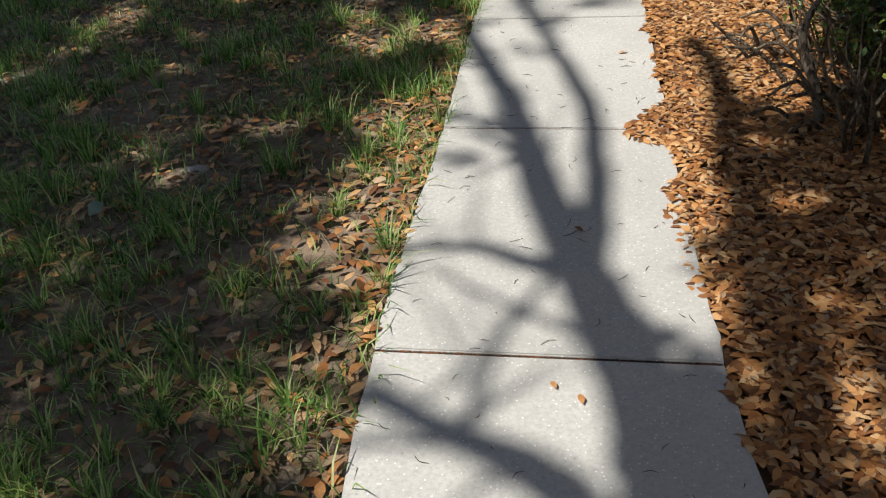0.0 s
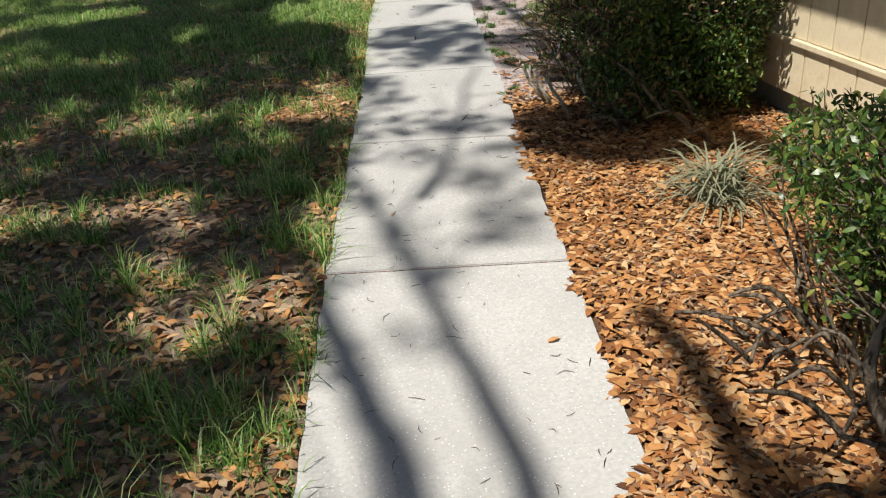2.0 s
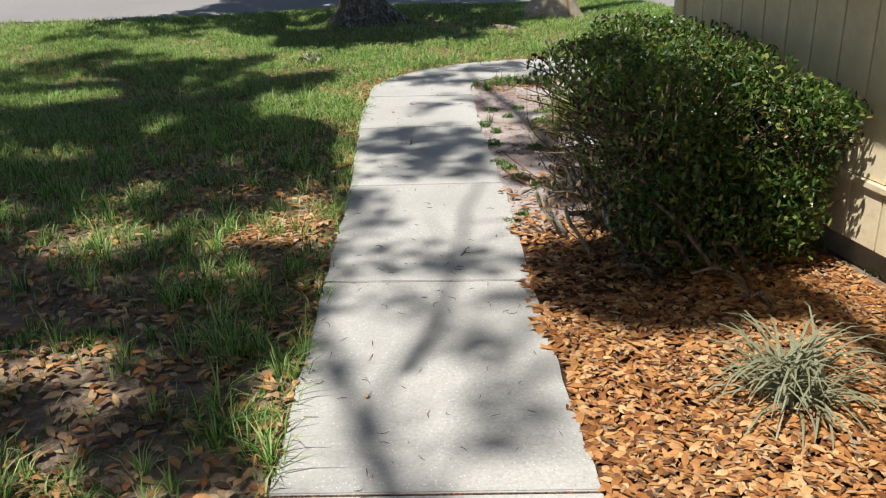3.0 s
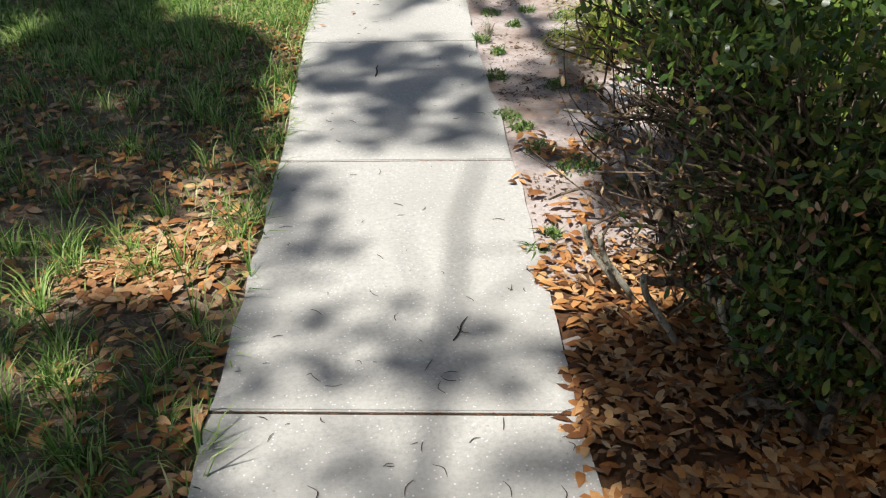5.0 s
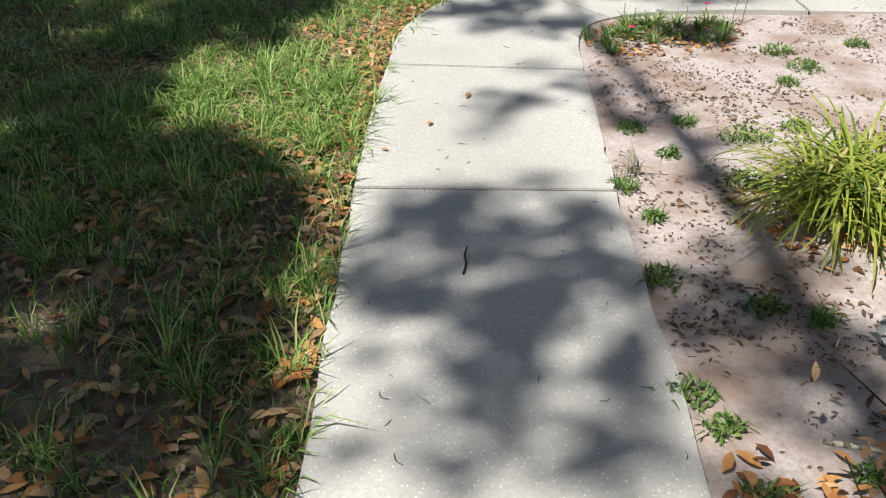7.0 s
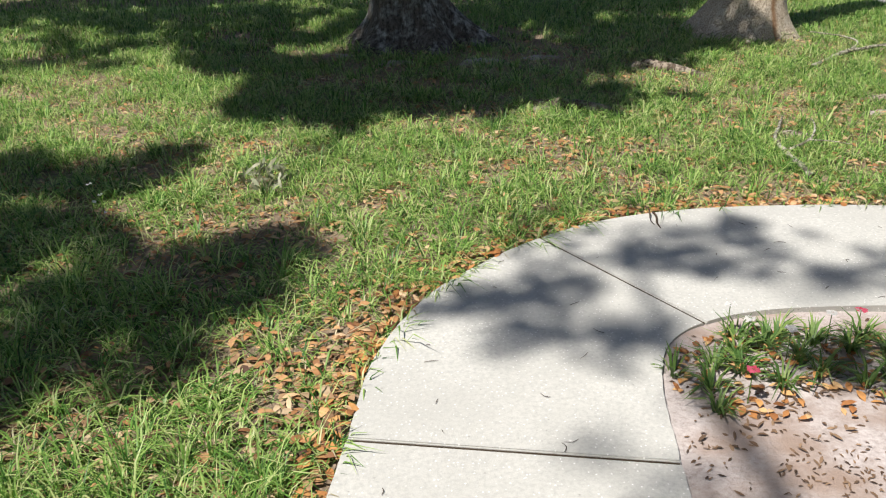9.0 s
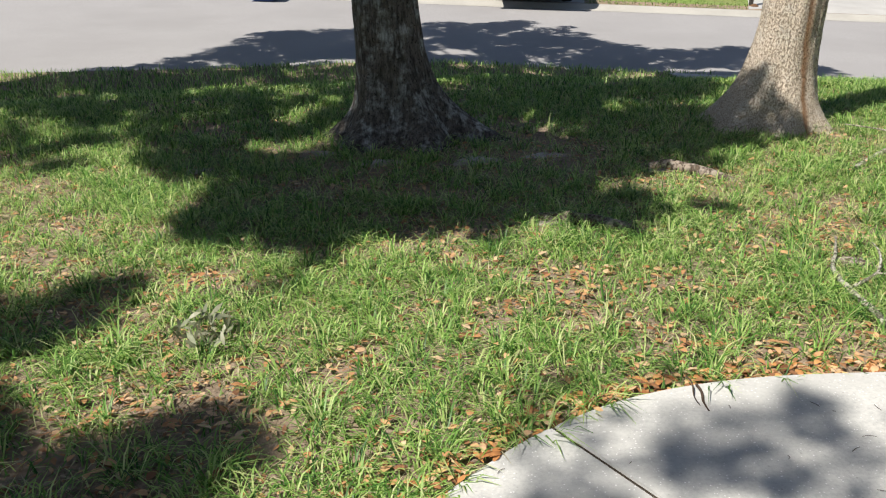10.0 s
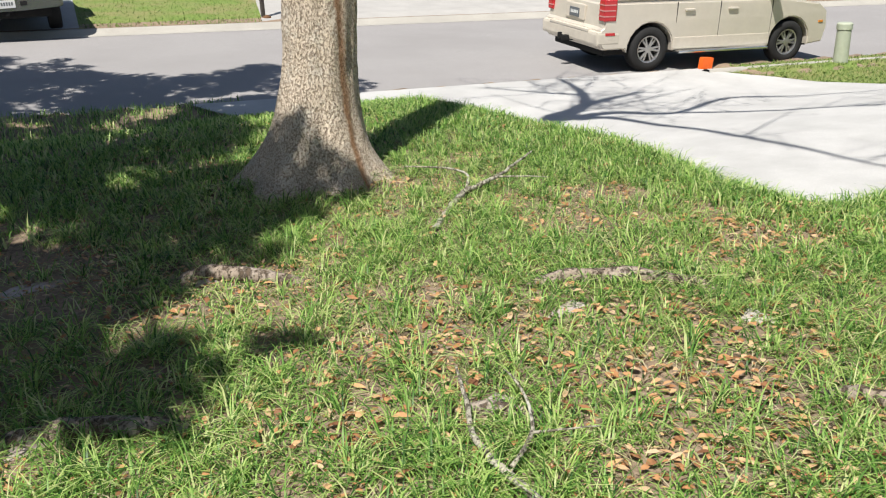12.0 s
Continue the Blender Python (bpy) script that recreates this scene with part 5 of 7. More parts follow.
def litter(name, n, x0, x1, y0, y1, keep, lift, mat, label, size=(0.055, 0.024)):
    x, y = sample(n, x0, x1, y0, y1)
    ok = keep(x, y)
    x, y = x[ok], y[ok]
    z = land(x, y) + lift + rng.uniform(0, 0.014, len(x))
    ob = scatter_leaves(name, np.stack([x, y, z], 1), size[0], size[1], mat, None, lie=1.0)
    return tagged(ob, label, "leaf litter", kind="stuff")


def ragged(y):
    """How far the leaves have crept over the edge of the walk."""
    spill = 0.17 * np.exp(-((y - 3.05) / 0.16) ** 2) + 0.10 * np.exp(-((y - 2.3) / 0.25) ** 2) + 0.06 * np.exp(-((y - 5.6) / 0.3) ** 2)
    return 0.10 - spill + 0.018 * np.sin(11.3 * y + 1) + 0.015 * np.sin(31 * y)


litter("leaf_litter", 88000, 0.2, 2.84, -2.2, 7.5, lambda x, y: (x > path_right(y) - 0.10 + ragged(y)) & (rng.uniform(size=len(x)) < np.where(y > 6.75, 0.05 + 0.45 * (np.hypot(x - 1.98, (y - 7.3) * 1.4) < 0.05 + 0.2 * patchy(x, y, 6.0)), np.where(y > 5.6, np.clip(0.75 - (y - 5.6) * 0.5, 0.2, 1) * np.where(patchy(x, y, 3.0) > 0.42, 1, 0.35), 1.0))), 0.020, M_DRYLEAF, "deep rust-orange fallen oak leaves in the bed", (0.056, 0.022))
litter("leaf_litter", 16000, 0.3, 2.84, 0.0, 6.6, lambda x, y: x > path_right(y) - 0.06 + ragged(y), 0.034, M_DULLLEAF, "dark broken leaf bits over the leaf bed", (0.032, 0.011))
litter("leaf_litter", 72000, -4.5, 1.4, 0.0, 10.5, lambda x, y: off_path(x, y, 0.02) & (x < path_left(y) + 0.02) & (rng.uniform(size=len(x)) < 0.12 + 0.6 * np.clip(0.75 - patchy(x, y), 0, 1) + 0.5 * np.exp(-np.abs(x - path_left(y)) / 0.15)), 0.008, M_DULLLEAF, "brown fallen leaves among thin grass", (0.062, 0.025))
litter("leaf_litter", 26000, -3.5, 1.2, 0.5, 9.5, lambda x, y: (x < path_left(y) - 0.01) & (rng.uniform(size=len(x)) < 0.20 + 0.5 * np.clip(0.7 - patchy(x, y, 1.4), 0, 1) + 0.6 * np.exp(-np.abs(x - path_left(y)) / 0.12)), 0.014, M_DRYLEAF, "orange fallen leaves among thin grass", (0.062, 0.024))
litter("leaf_litter", 60000, -4, 7, 9.8, 17, lambda x, y: off_path(x, y, 0.02) & ~in_polygon(x, y, SAND) & ~in_polygon(x, y, DRIVE) & (rng.uniform(size=len(x)) < (0.08 + 0.12 * (x > 3.2) + 0.30 * (1 - thick(x, y)) + np.where(off_path(x, y, 0.3), 0.0, 0.3) + np.where(off_path(x, y, 0.12), 0.0, 0.4)) * np.where(y > 13.0, 0.35, 1.0)), 0.013, M_TANLEAF, "orange fallen leaves scattered over the lawn", (0.050, 0.022))
litter("leaf_litter", 38000, -3.0, 7.2, 10.0, 15.0, lambda x, y: off_path(x, y, 0.02) & ~in_polygon(x, y, SAND) & ~in_polygon(x, y, DRIVE) & (rng.uniform(size=len(x)) < 1.0 - 0.75 * thick(x, y)), 0.003, M_TANLEAF, "crumbled pale leaf scraps between the grass", (0.028, 0.010))
litter("leaf_litter", 2000, 0.05, 0.75, 6.45, 7.2, lambda x, y: (x < path_left(y) - 0.02) & (np.hypot((x - 0.42) / 0.3, (y - 6.82) / 0.34) < 0.4 + 0.75 * patchy(x, y, 5.0)) & (rng.uniform(size=len(x)) < 0.75), 0.016, M_TANLEAF, "pale tan fallen leaves heaped beside the walk", (0.052, 0.023))

# ---- parked vehicles ----
M_PAINT = plain("champagne_paint", (0.54, 0.495, 0.42), 0.30, 0.2, 0.5, 0.06, 3.0)
M_PAINT_LOW = plain("beige_cladding", (0.50, 0.455, 0.38), 0.45, 0.0, 0.4, 0.08, 6.0)
M_BLACK = plain("black_paint", (0.012, 0.012, 0.014), 0.22, 0.0, 0.5, 0.1, 4.0)
M_TYRE = plain("tyre_rubber", (0.022, 0.022, 0.022), 0.85, 0.0, 0.2, 0.25, 40.0)
M_ALLOY = plain("alloy", (0.40, 0.39, 0.38), 0.38, 0.85, 0.5, 0.08, 20.0)
M_CHROME = plain("chrome", (0.62, 0.63, 0.64), 0.18, 0.95, 0.5, 0.05, 8.0)
M_DARK = plain("underbody", (0.015, 0.015, 0.015), 0.8, 0.0, 0.2, 0.3, 20.0)
M_LENS = plain("red_lens", (0.42, 0.015, 0.02), 0.15, 0.0, 0.6, 0.1, 30.0)
M_LENS_PALE = plain("pale_lens", (0.50, 0.20, 0.19), 0.15, 0.0, 0.6, 0.1, 30.0)
M_AMBER = plain("amber_lens", (0.55, 0.20, 0.03), 0.2, 0.0, 0.5, 0.1, 30.0)
M_PLATE = plain("plate", (0.60, 0.61, 0.60), 0.5, 0.0, 0.4, 0.08, 60.0)
M_PLATE_DARK = plain("dark_plate", (0.10, 0.11, 0.12), 0.5, 0.0, 0.4, 0.2, 60.0)


def tinted_glass():
    m, n, l, b = material("tinted_glass", 0.05, 0.0, 0.6)
    b.inputs["Base Color"].default_value = (0.012, 0.014, 0.016, 1)
    return m


M_TINT = tinted_glass()


def lathe(bm, profile, steps=32, axis="y", centre=(0, 0, 0)):
    """Turns a closed profile of (radius, offset) about an axis."""
    rings = []
    for k in range(steps):
        a = 2 * math.pi * k / steps
        ring = []
        for r, o in profile:
            p = (r * math.cos(a), o, r * math.sin(a)) if axis == "y" else (r * math.cos(a), r * math.sin(a), o)
            ring.append(bm.verts.new(Vector(p) + Vector(centre)))
        rings.append(ring)
    n = len(profile)
    for k in range(steps):
        a, b = rings[k], rings[(k + 1) % steps]
        for j in range(n):
            bm.faces.new((a[j], a[(j + 1) % n], b[(j + 1) % n], b[j]))


def wheel(parent, x, y, r=0.372, width=0.24, out=-1, spokes=6, rim_mat=None):
    """A wheel at (x, y), its face towards out times y."""
    w = part("wheel", bmesh_hub(r * 0.2, width * 0.3), M_DARK, parent)
    w.location = (x, y, r)
    bm = bmesh.new()
    h = width / 2
    lathe(bm, [(r * 0.60, -h * 0.8), (r * 0.66, -h), (r * 0.93, -h * 0.96), (r, -h * 0.7), (r, h * 0.7), (r * 0.93, h * 0.96), (r * 0.66, h), (r * 0.60, h * 0.8)], 40)
    part("tyre", bm, M_TYRE, w, smooth_faces=True)
    bm = bmesh.new()
    lathe(bm, [(r * 0.545, -h * 0.75), (r * 0.605, -h * 0.82), (r * 0.605, h * 0.82), (r * 0.545, h * 0.75)], 40)
    for k in range(spokes):
        a = 2 * math.pi * k / spokes
        for da in (-0.16, 0.16):
            turn = Matrix.Rotation(a + da, 4, "Y")
            box(bm, 0.03, out * h * 0.55 - 0.015, -0.017, r * 0.56, out * h * 0.55 + 0.015, 0.017, 0.006, turn)
    lathe(bm, [(0.001, out * h * 0.4), (0.07, out * h * 0.4), (0.065, out * h * 0.75), (0.001, out * h * 0.8)], 20)
    part("rim", bm, rim_mat or M_ALLOY, w)
    bm = bmesh.new()
    lathe(bm, [(0.001, -0.02), (r * 0.6, -0.02), (r * 0.6, 0.02), (0.001, 0.02)], 24)
    part("brake_disc", bm, M_DARK, w)
    return w


def bmesh_hub(r, h):
    bm = bmesh.new()
    lathe(bm, [(0.001, -h), (r, -h), (r, h), (0.001, h)], 16)
    return bm


def arch(cx, cz, r, z0, n=12):
    """Points of a wheel arch from rear to front, seen from the side."""
    a0 = math.asin(max(-1, (z0 - cz) / r))
    return [(cx - r * math.cos(t), cz + r * math.sin(t)) for t in np.linspace(a0, math.pi - a0, n)]


def body_shell(bm, outline, width, belt, tumble):
    """A side outline drawn across the width with rounded edges; above the belt the sides lean in."""
    prism(bm, outline, 0.0, width, "y")
    bmesh.ops.recalc_face_normals(bm, faces=bm.faces[:])
    caps = [f for f in bm.faces if abs(f.normal.y) > 0.9 and len(f.verts) > 4]
    edges = list({e for f in caps for e in f.edges})
    bmesh.ops.bevel(bm, geom=edges, offset=0.05, segments=3, affect="EDGES", clamp_overlap=True)
    for v in bm.verts:
        if v.co.z > belt:
            k = (v.co.z - belt) * tumble
            v.co.y = width / 2 + (v.co.y - width / 2) * (1 - k / (width / 2))


def suv():
    """Local axes: x forward from the rear axle, y away from the lawn, z up."""
    fwd = Vector((2.84, -0.82, 0.0)).normalized()
    side = Vector((-fwd.y, fwd.x, 0))
    at = Vector((13.84, 19.86, 0))
    up = Vector((0.0281, -0.0524, 1)).normalized()
    fwd = (fwd - up * fwd.dot(up)).normalized()
    side = up.cross(fwd)
    at.z = float(street(at.x, at.y))
    m = Matrix(((fwd.x, side.x, up.x, at.x), (fwd.y, side.y, up.y, at.y), (fwd.z, side.z, up.z, at.z), (0, 0, 0, 1)))
    c = thing("sport_utility_car", "champagne-beige sport utility car parked at the street edge", "car", turn=m)
    W = 1.86
    low = [(-0.92, 0.40), (-0.99, 0.50), (-0.99, 0.72), (-0.93, 0.76), (-0.90, 1.10), (-0.84, 1.14), (2.75, 1.14), (3.0, 1.10), (3.55, 1.04), (3.75, 0.90), (3.80, 0.62), (3.74, 0.36), (3.42, 0.32)]
    low += arch(2.95, 0.37, 0.45, 0.32)[::-1] + arch(0.0, 0.37, 0.45, 0.34)[::-1] + [(-0.5, 0.40)]
    bm = bmesh.new()
    body_shell(bm, low, W, 1.0, 0.1)
    part("body", bm, M_PAINT, c, smooth_faces=False)
    bm = bmesh.new()
    body_shell(bm, [(-0.86, 1.13), (-0.74, 1.62), (-0.60, 1.76), (0.2, 1.80), (1.5, 1.80), (1.95, 1.70), (2.85, 1.13)], W - 0.10, 1.13, 0.30)
    cab = part("cabin", bm, M_PAINT, c)
    cab.location.y = 0.05
    for x0, x1, x2, x3 in ((-0.66, 0.36, 0.34, -0.58), (0.50, 1.30, 1.26, 0.50), (1.40, 2.45, 1.85, 1.38)):
        bm = bmesh.new()
        prism(bm, [(x0, 1.19), (x1, 1.19), (x2, 1.62), (x3, 1.62)], -0.004, 0.012, "y")
        for v in bm.verts:
            v.co.y += 0.05 + (v.co.z - 1.13) * 0.30
        part("side_window", bm, M_TINT, c)
    bm = bmesh.new()
    prism(bm, [(0.20, 1.22), (W - 0.20, 1.22), (W - 0.30, 1.66), (0.30, 1.66)], -0.012, 0.02, "x")
    for v in bm.verts:
        v.co.x += -0.865 + (v.co.z - 1.13) * 0.24
    part("rear_window", bm, M_TINT, c)
    bm = bmesh.new()
    box(bm, -1.06, -0.005, 0.46, -0.60, W + 0.005, 0.70, 0.05)
    part("rear_bumper", bm, M_PAINT_LOW, c)
    bm = bmesh.new()
    box(bm, -1.065, 0.28, 0.665, -0.95, W - 0.28, 0.712, 0.01)
    part("bumper_step", bm, M_PAINT_LOW, c)
    bm = bmesh.new()
    box(bm, -0.955, 0.62, 0.80, -0.90, 1.24, 1.06, 0.02)
    panel = part("plate_recess", bm, M_PAINT_LOW, c)
    bm = bmesh.new()
    box(bm, -0.968, 0.77, 0.84, -0.95, 1.08, 0.99, 0.004)
    part("number_plate", bm, M_PLATE_DARK, c, "dark number plate with pale letters")
    bm = bmesh.new()
    for k in range(5):
        box(bm, -0.9715, 0.80 + k * 0.05, 0.895, -0.968, 0.835 + k * 0.05, 0.945)
    part("plate_lettering", bm, M_PLATE, c)
    for y0, y1 in ((-0.012, 0.16), (W - 0.16, W + 0.012)):
        bm = bmesh.new()
        box(bm, -0.955, y0, 0.86, -0.72, y1, 1.20, 0.02)
        lamp = part("tail_light", bm, M_LENS, c, "red tail light with pale bands")
        for z in (0.93, 1.02, 1.11):
            bm = bmesh.new()
            box(bm, -0.962, y0 - 0.004, z, -0.74, y1 + 0.004, z + 0.02, 0.004)
            part("light_band", bm, M_LENS_PALE, lamp)
    bm = bmesh.new()
    box(bm, -0.90, -0.012, 0.63, -0.72, 0.02, 0.675, 0.004)
    part("side_reflector", bm, M_LENS, c)
    bm = bmesh.new()
    box(bm, 3.58, -0.012, 0.70, 3.68, 0.02, 0.74, 0.004)
    part("side_marker", bm, M_AMBER, c)
    bm = bmesh.new()
    box(bm, 0.52, -0.10, 0.30, 2.42, 0.10, 0.345, 0.015)
    part("running_board", bm, M_CHROME, c, "bright ribbed running board")
    bm = bmesh.new()
    box(bm, 0.45, -0.006, 0.36, 2.50, 0.02, 0.56, 0.012)
    part("door_cladding", bm, M_PAINT_LOW, c)
    for x in (0.47, 1.36, 2.48):
        bm = bmesh.new()
        box(bm, x - 0.0035, -0.002, 0.40 if x > 0.5 else 0.80, x + 0.0035, 0.02, 1.13)
        part("door_gap", bm, M_DARK, c)
    for x in (0.62, 1.52):
        bm = bmesh.new()
        box(bm, x, -0.035, 0.985, x + 0.20, 0.01, 1.025, 0.014)
        part("door_handle", bm, M_PAINT, c)
    bm = bmesh.new()
    box(bm, 2.38, -0.20, 1.16, 2.55, 0.02, 1.33, 0.04)
    part("door_mirror", bm, M_PAINT_LOW, c)
    bm = bmesh.new()
    box(bm, -1.20, 0.88, 0.44, -0.9, 0.98, 0.53, 0.012)
    box(bm, -1.25, 0.905, 0.47, -1.18, 0.955, 0.58, 0.012)
    part("tow_hitch", bm, M_DARK, c)
    bm = bmesh.new()
    box(bm, -0.85, 0.12, 0.28, 3.5, W - 0.12, 0.60, 0.03)
    part("underbody", bm, M_DARK, c)
    for x in (0.0, 2.95):
        wheel(c, x, 0.13, out=-1)
        wheel(c, x, W - 0.13, out=1)
    for y0, y1 in ((0.22, 0.25), (W - 0.25, W - 0.22)):
        bm = bmesh.new()
        box(bm, 0.0, y0, 1.80, 1.4, y1, 1.84, 0.01)
        part("roof_rail", bm, M_DARK, c)
    return c


suv()


def pickup():
    """Seen from behind: x to its right, y forward, z up; the origin under the rear bumper's middle."""
    fwd = Vector((0.218, 0.976, 0.0))
    right = Vector((fwd.y, -fwd.x, 0))
    at = Vector((5.85, 28.3, 0))
    at.z = float(land(at.x + 0.2, at.y + 1.1)) + 0.02
    m = Matrix(((right.x, fwd.x, 0, at.x), (right.y, fwd.y, 0, at.y), (0, 0, 1, at.z), (0, 0, 0, 1)))
    c = thing("pickup_truck", "black pickup truck with a chrome rear bumper on the driveway", "truck", turn=m)
    bm = bmesh.new()
    box(bm, -0.96, 0.06, 0.62, 0.96, 2.0, 1.36, 0.05)
    part("bed", bm, M_BLACK, c)
    bm = bmesh.new()
    prism(bm, [(2.0, 0.55), (2.0, 1.30), (2.15, 1.88), (3.4, 1.88), (4.0, 1.30), (5.2, 1.22), (5.3, 0.6)], -0.93, 0.93, "x")
    bmesh.ops.bevel(bm, geom=bm.edges[:], offset=0.04, segments=2, affect="EDGES")
    part("cab", bm, M_BLACK, c)
    bm = bmesh.new()
    box(bm, -0.72, 0.03, 0.70, 0.72, 0.07, 1.30, 0.02)
    gate = part("tailgate", bm, M_BLACK, c)
    bm = bmesh.new()
    box(bm, -0.12, 0.015, 1.05, 0.12, 0.03, 1.12, 0.006)
    part("tailgate_handle", bm, M_CHROME, gate)
    bm = bmesh.new()
    prism(bm, [(-0.97, 0.50), (-0.30, 0.47), (0.30, 0.47), (0.97, 0.50), (0.98, 0.70), (-0.98, 0.70)], -0.12, 0.05, "y")
    bmesh.ops.bevel(bm, geom=bm.edges[:], offset=0.02, segments=2, affect="EDGES")
    part("rear_bumper", bm, M_CHROME, c, "dented chrome bumper")
    bm = bmesh.new()
    box(bm, -0.16, -0.135, 0.53, 0.16, -0.12, 0.67, 0.004)
    part("number_plate", bm, M_PLATE, c, "white number plate")
    bm = bmesh.new()
    for k in range(6):
        box(bm, -0.125 + k * 0.043, -0.138, 0.575, -0.095 + k * 0.043, -0.135, 0.635)
    part("plate_lettering", bm, M_PLATE_DARK, c)
    for x in (-0.30, 0.30):
        bm = bmesh.new()
        box(bm, x - 0.06, -0.135, 0.56, x + 0.06, -0.118, 0.64, 0.01)
        part("bumper_slot", bm, M_DARK, c)
    for x in (-0.86, 0.86):
        bm = bmesh.new()
        box(bm, x - 0.09, 0.03, 0.76, x + 0.09, 0.12, 1.28, 0.02)
        part("tail_light", bm, M_LENS, c, "red tail light")
    bm = bmesh.new()
    box(bm, -0.10, -0.02, 0.36, 0.10, 0.3, 0.44, 0.01)
    box(bm, -0.03, -0.10, 0.38, 0.03, 0.0, 0.47, 0.01)
    part("tow_hitch", bm, M_DARK, c)
    bm = bmesh.new()
    box(bm, -0.75, 0.1, 0.32, 0.75, 5.0, 0.62, 0.02)
    part("underbody", bm, M_DARK, c)
    spin = Matrix.Rotation(radians(90), 4, "Z")
    for x, out in ((-0.80, 1), (0.80, -1)):
        for y in (1.05, 4.4):
            w = wheel(c, 0, 0, 0.39, 0.26, out)
            w.matrix_basis = Matrix.Translation((x, y, 0.39)) @ spin
    bm = bmesh.new()
    prism(bm, [(2.06, 1.36), (2.06, 1.40), (2.20, 1.78), (2.16, 1.78)], -0.7, 0.7, "x")
    part("rear_window", bm, M_TINT, c)
    return c


pickup()


def far_car():
    """A dark saloon further up the same drive."""
    at = Vector((3.9, 35.9, 0))
    at.z = float(land(at.x + 0.5, at.y + 1)) + 0.06
    fwd = Vector((0.218, 0.976, 0.0))
    right = Vector((fwd.y, -fwd.x, 0))
    m = Matrix(((right.x, fwd.x, 0, at.x), (right.y, fwd.y, 0, at.y), (0, 0, 1, at.z), (0, 0, 0, 1)))
    c = thing("saloon_car", "dark saloon car at the top of the driveway", "car", turn=m)
    bm = bmesh.new()
    prism(bm, [(0.0, 0.35), (-0.04, 0.6), (0.05, 0.95), (0.7, 1.0), (3.6, 0.95), (4.4, 0.75), (4.45, 0.3)], -0.88, 0.88, "x")
    bmesh.ops.bevel(bm, geom=bm.edges[:], offset=0.05, segments=2, affect="EDGES")
    part("body", bm, M_BLACK, c)
    bm = bmesh.new()
    prism(bm, [(0.5, 0.98), (1.1, 1.4), (2.4, 1.42), (3.2, 0.98)], -0.72, 0.72, "x")
    bmesh.ops.bevel(bm, geom=bm.edges[:], offset=0.05, segments=2, affect="EDGES")
    part("cabin", bm, M_TINT, c)
    spin = Matrix.Rotation(radians(90), 4, "Z")
    for x, out in ((-0.74, 1), (0.74, -1)):
        for y in (0.9, 3.5):
            w = wheel(c, 0, 0, 0.32, 0.2, out)
            w.matrix_basis = Matrix.Translation((x, y, 0.32)) @ spin
    return c


far_car()

# ---- small things by the street ----
M_BLUE = plain("blue_plastic", (0.03, 0.09, 0.34), 0.45, 0.0, 0.4, 0.15, 9.0)
M_POST = speckled("weathered_post", [(0.3, (0.03, 0.026, 0.022)), (0.5, (0.06, 0.052, 0.045)), (0.75, (0.10, 0.088, 0.075))], 30.0, (0.09, 0.08, 0.07), 4.0)
M_PEDESTAL = plain("pale_green_plastic", (0.36, 0.39, 0.30), 0.55, 0.0, 0.3, 0.08, 9.0)
M_ORANGE = plain("orange_plastic", (0.75, 0.13, 0.02), 0.5, 0.0, 0.4, 0.08, 12.0)
M_DRAIN_SHADE = plain("drain_shade", (0.015, 0.014, 0.012), 0.9, 0.0, 0.1, 0.3, 10.0)
M_WHITE = plain("white_mark", (0.6, 0.62, 0.65), 0.6, 0.0, 0.3, 0.08, 20.0)


def crate(at, rz, tip=0.0, label=""):
    """An open tapered recycling crate with a rolled rim and a pale mark on its side."""
    z = float(land(at[0], at[1])) if len(at) < 3 else at[2]
    c = thing("recycling_bin", label, "bin", "recycling bins at the kerb", turn=pose(at[0], at[1], z, tip, 0, rz))
    bm = bmesh.new()
    a, b, h, t = (0.29, 0.20), (0.33, 0.235), 0.36, 0.012
    rings = []
    for hx, hy, zz in ((*a, 0.0), (*b, h), (b[0] - t, b[1] - t, h), (a[0] - t, a[1] - t, t)):
        rings.append([bm.verts.new((sx * hx, sy * hy, zz)) for sx, sy in ((-1, -1), (1, -1), (1, 1), (-1, 1))])
    for r0, r1 in zip(rings, rings[1:]):
        for k in range(4):
            bm.faces.new((r0[k], r0[(k + 1) % 4], r1[(k + 1) % 4], r1[k]))
    bm.faces.new(rings[0][::-1])
    bm.faces.new(rings[-1])
    bmesh.ops.bevel(bm, geom=[e for e in bm.edges if abs((e.verts[0].co - e.verts[1].co).z) > 0.1], offset=0.03, segments=3, affect="EDGES")
    part("tub", bm, M_BLUE, c)
    bm = bmesh.new()
    for x0, y0, x1, y1 in ((-b[0] - 0.02, -b[1] - 0.02, b[0] + 0.02, -b[1] + 0.004), (-b[0] - 0.02, b[1] - 0.004, b[0] + 0.02, b[1] + 0.02), (-b[0] - 0.02, -b[1] + 0.006, -b[0] + 0.004, b[1] - 0.006), (b[0] - 0.004, -b[1] + 0.006, b[0] + 0.02, b[1] - 0.006)):
        box(bm, x0, y0, h - 0.035, x1, y1, h + 0.004, 0.008)
    part("rim", bm, M_BLUE, c)
    bm = bmesh.new()
    for k in range(3):
        turn = Matrix.Translation((0.0, -0.226, 0.19)) @ Matrix.Rotation(radians(120 * k), 4, "Y") @ Matrix.Translation((0, 0, 0.045))
        box(bm, -0.045, -0.004, -0.010, 0.045, 0.004, 0.010, 0.0, turn)
    part("side_mark", bm, M_WHITE, c)
    return c


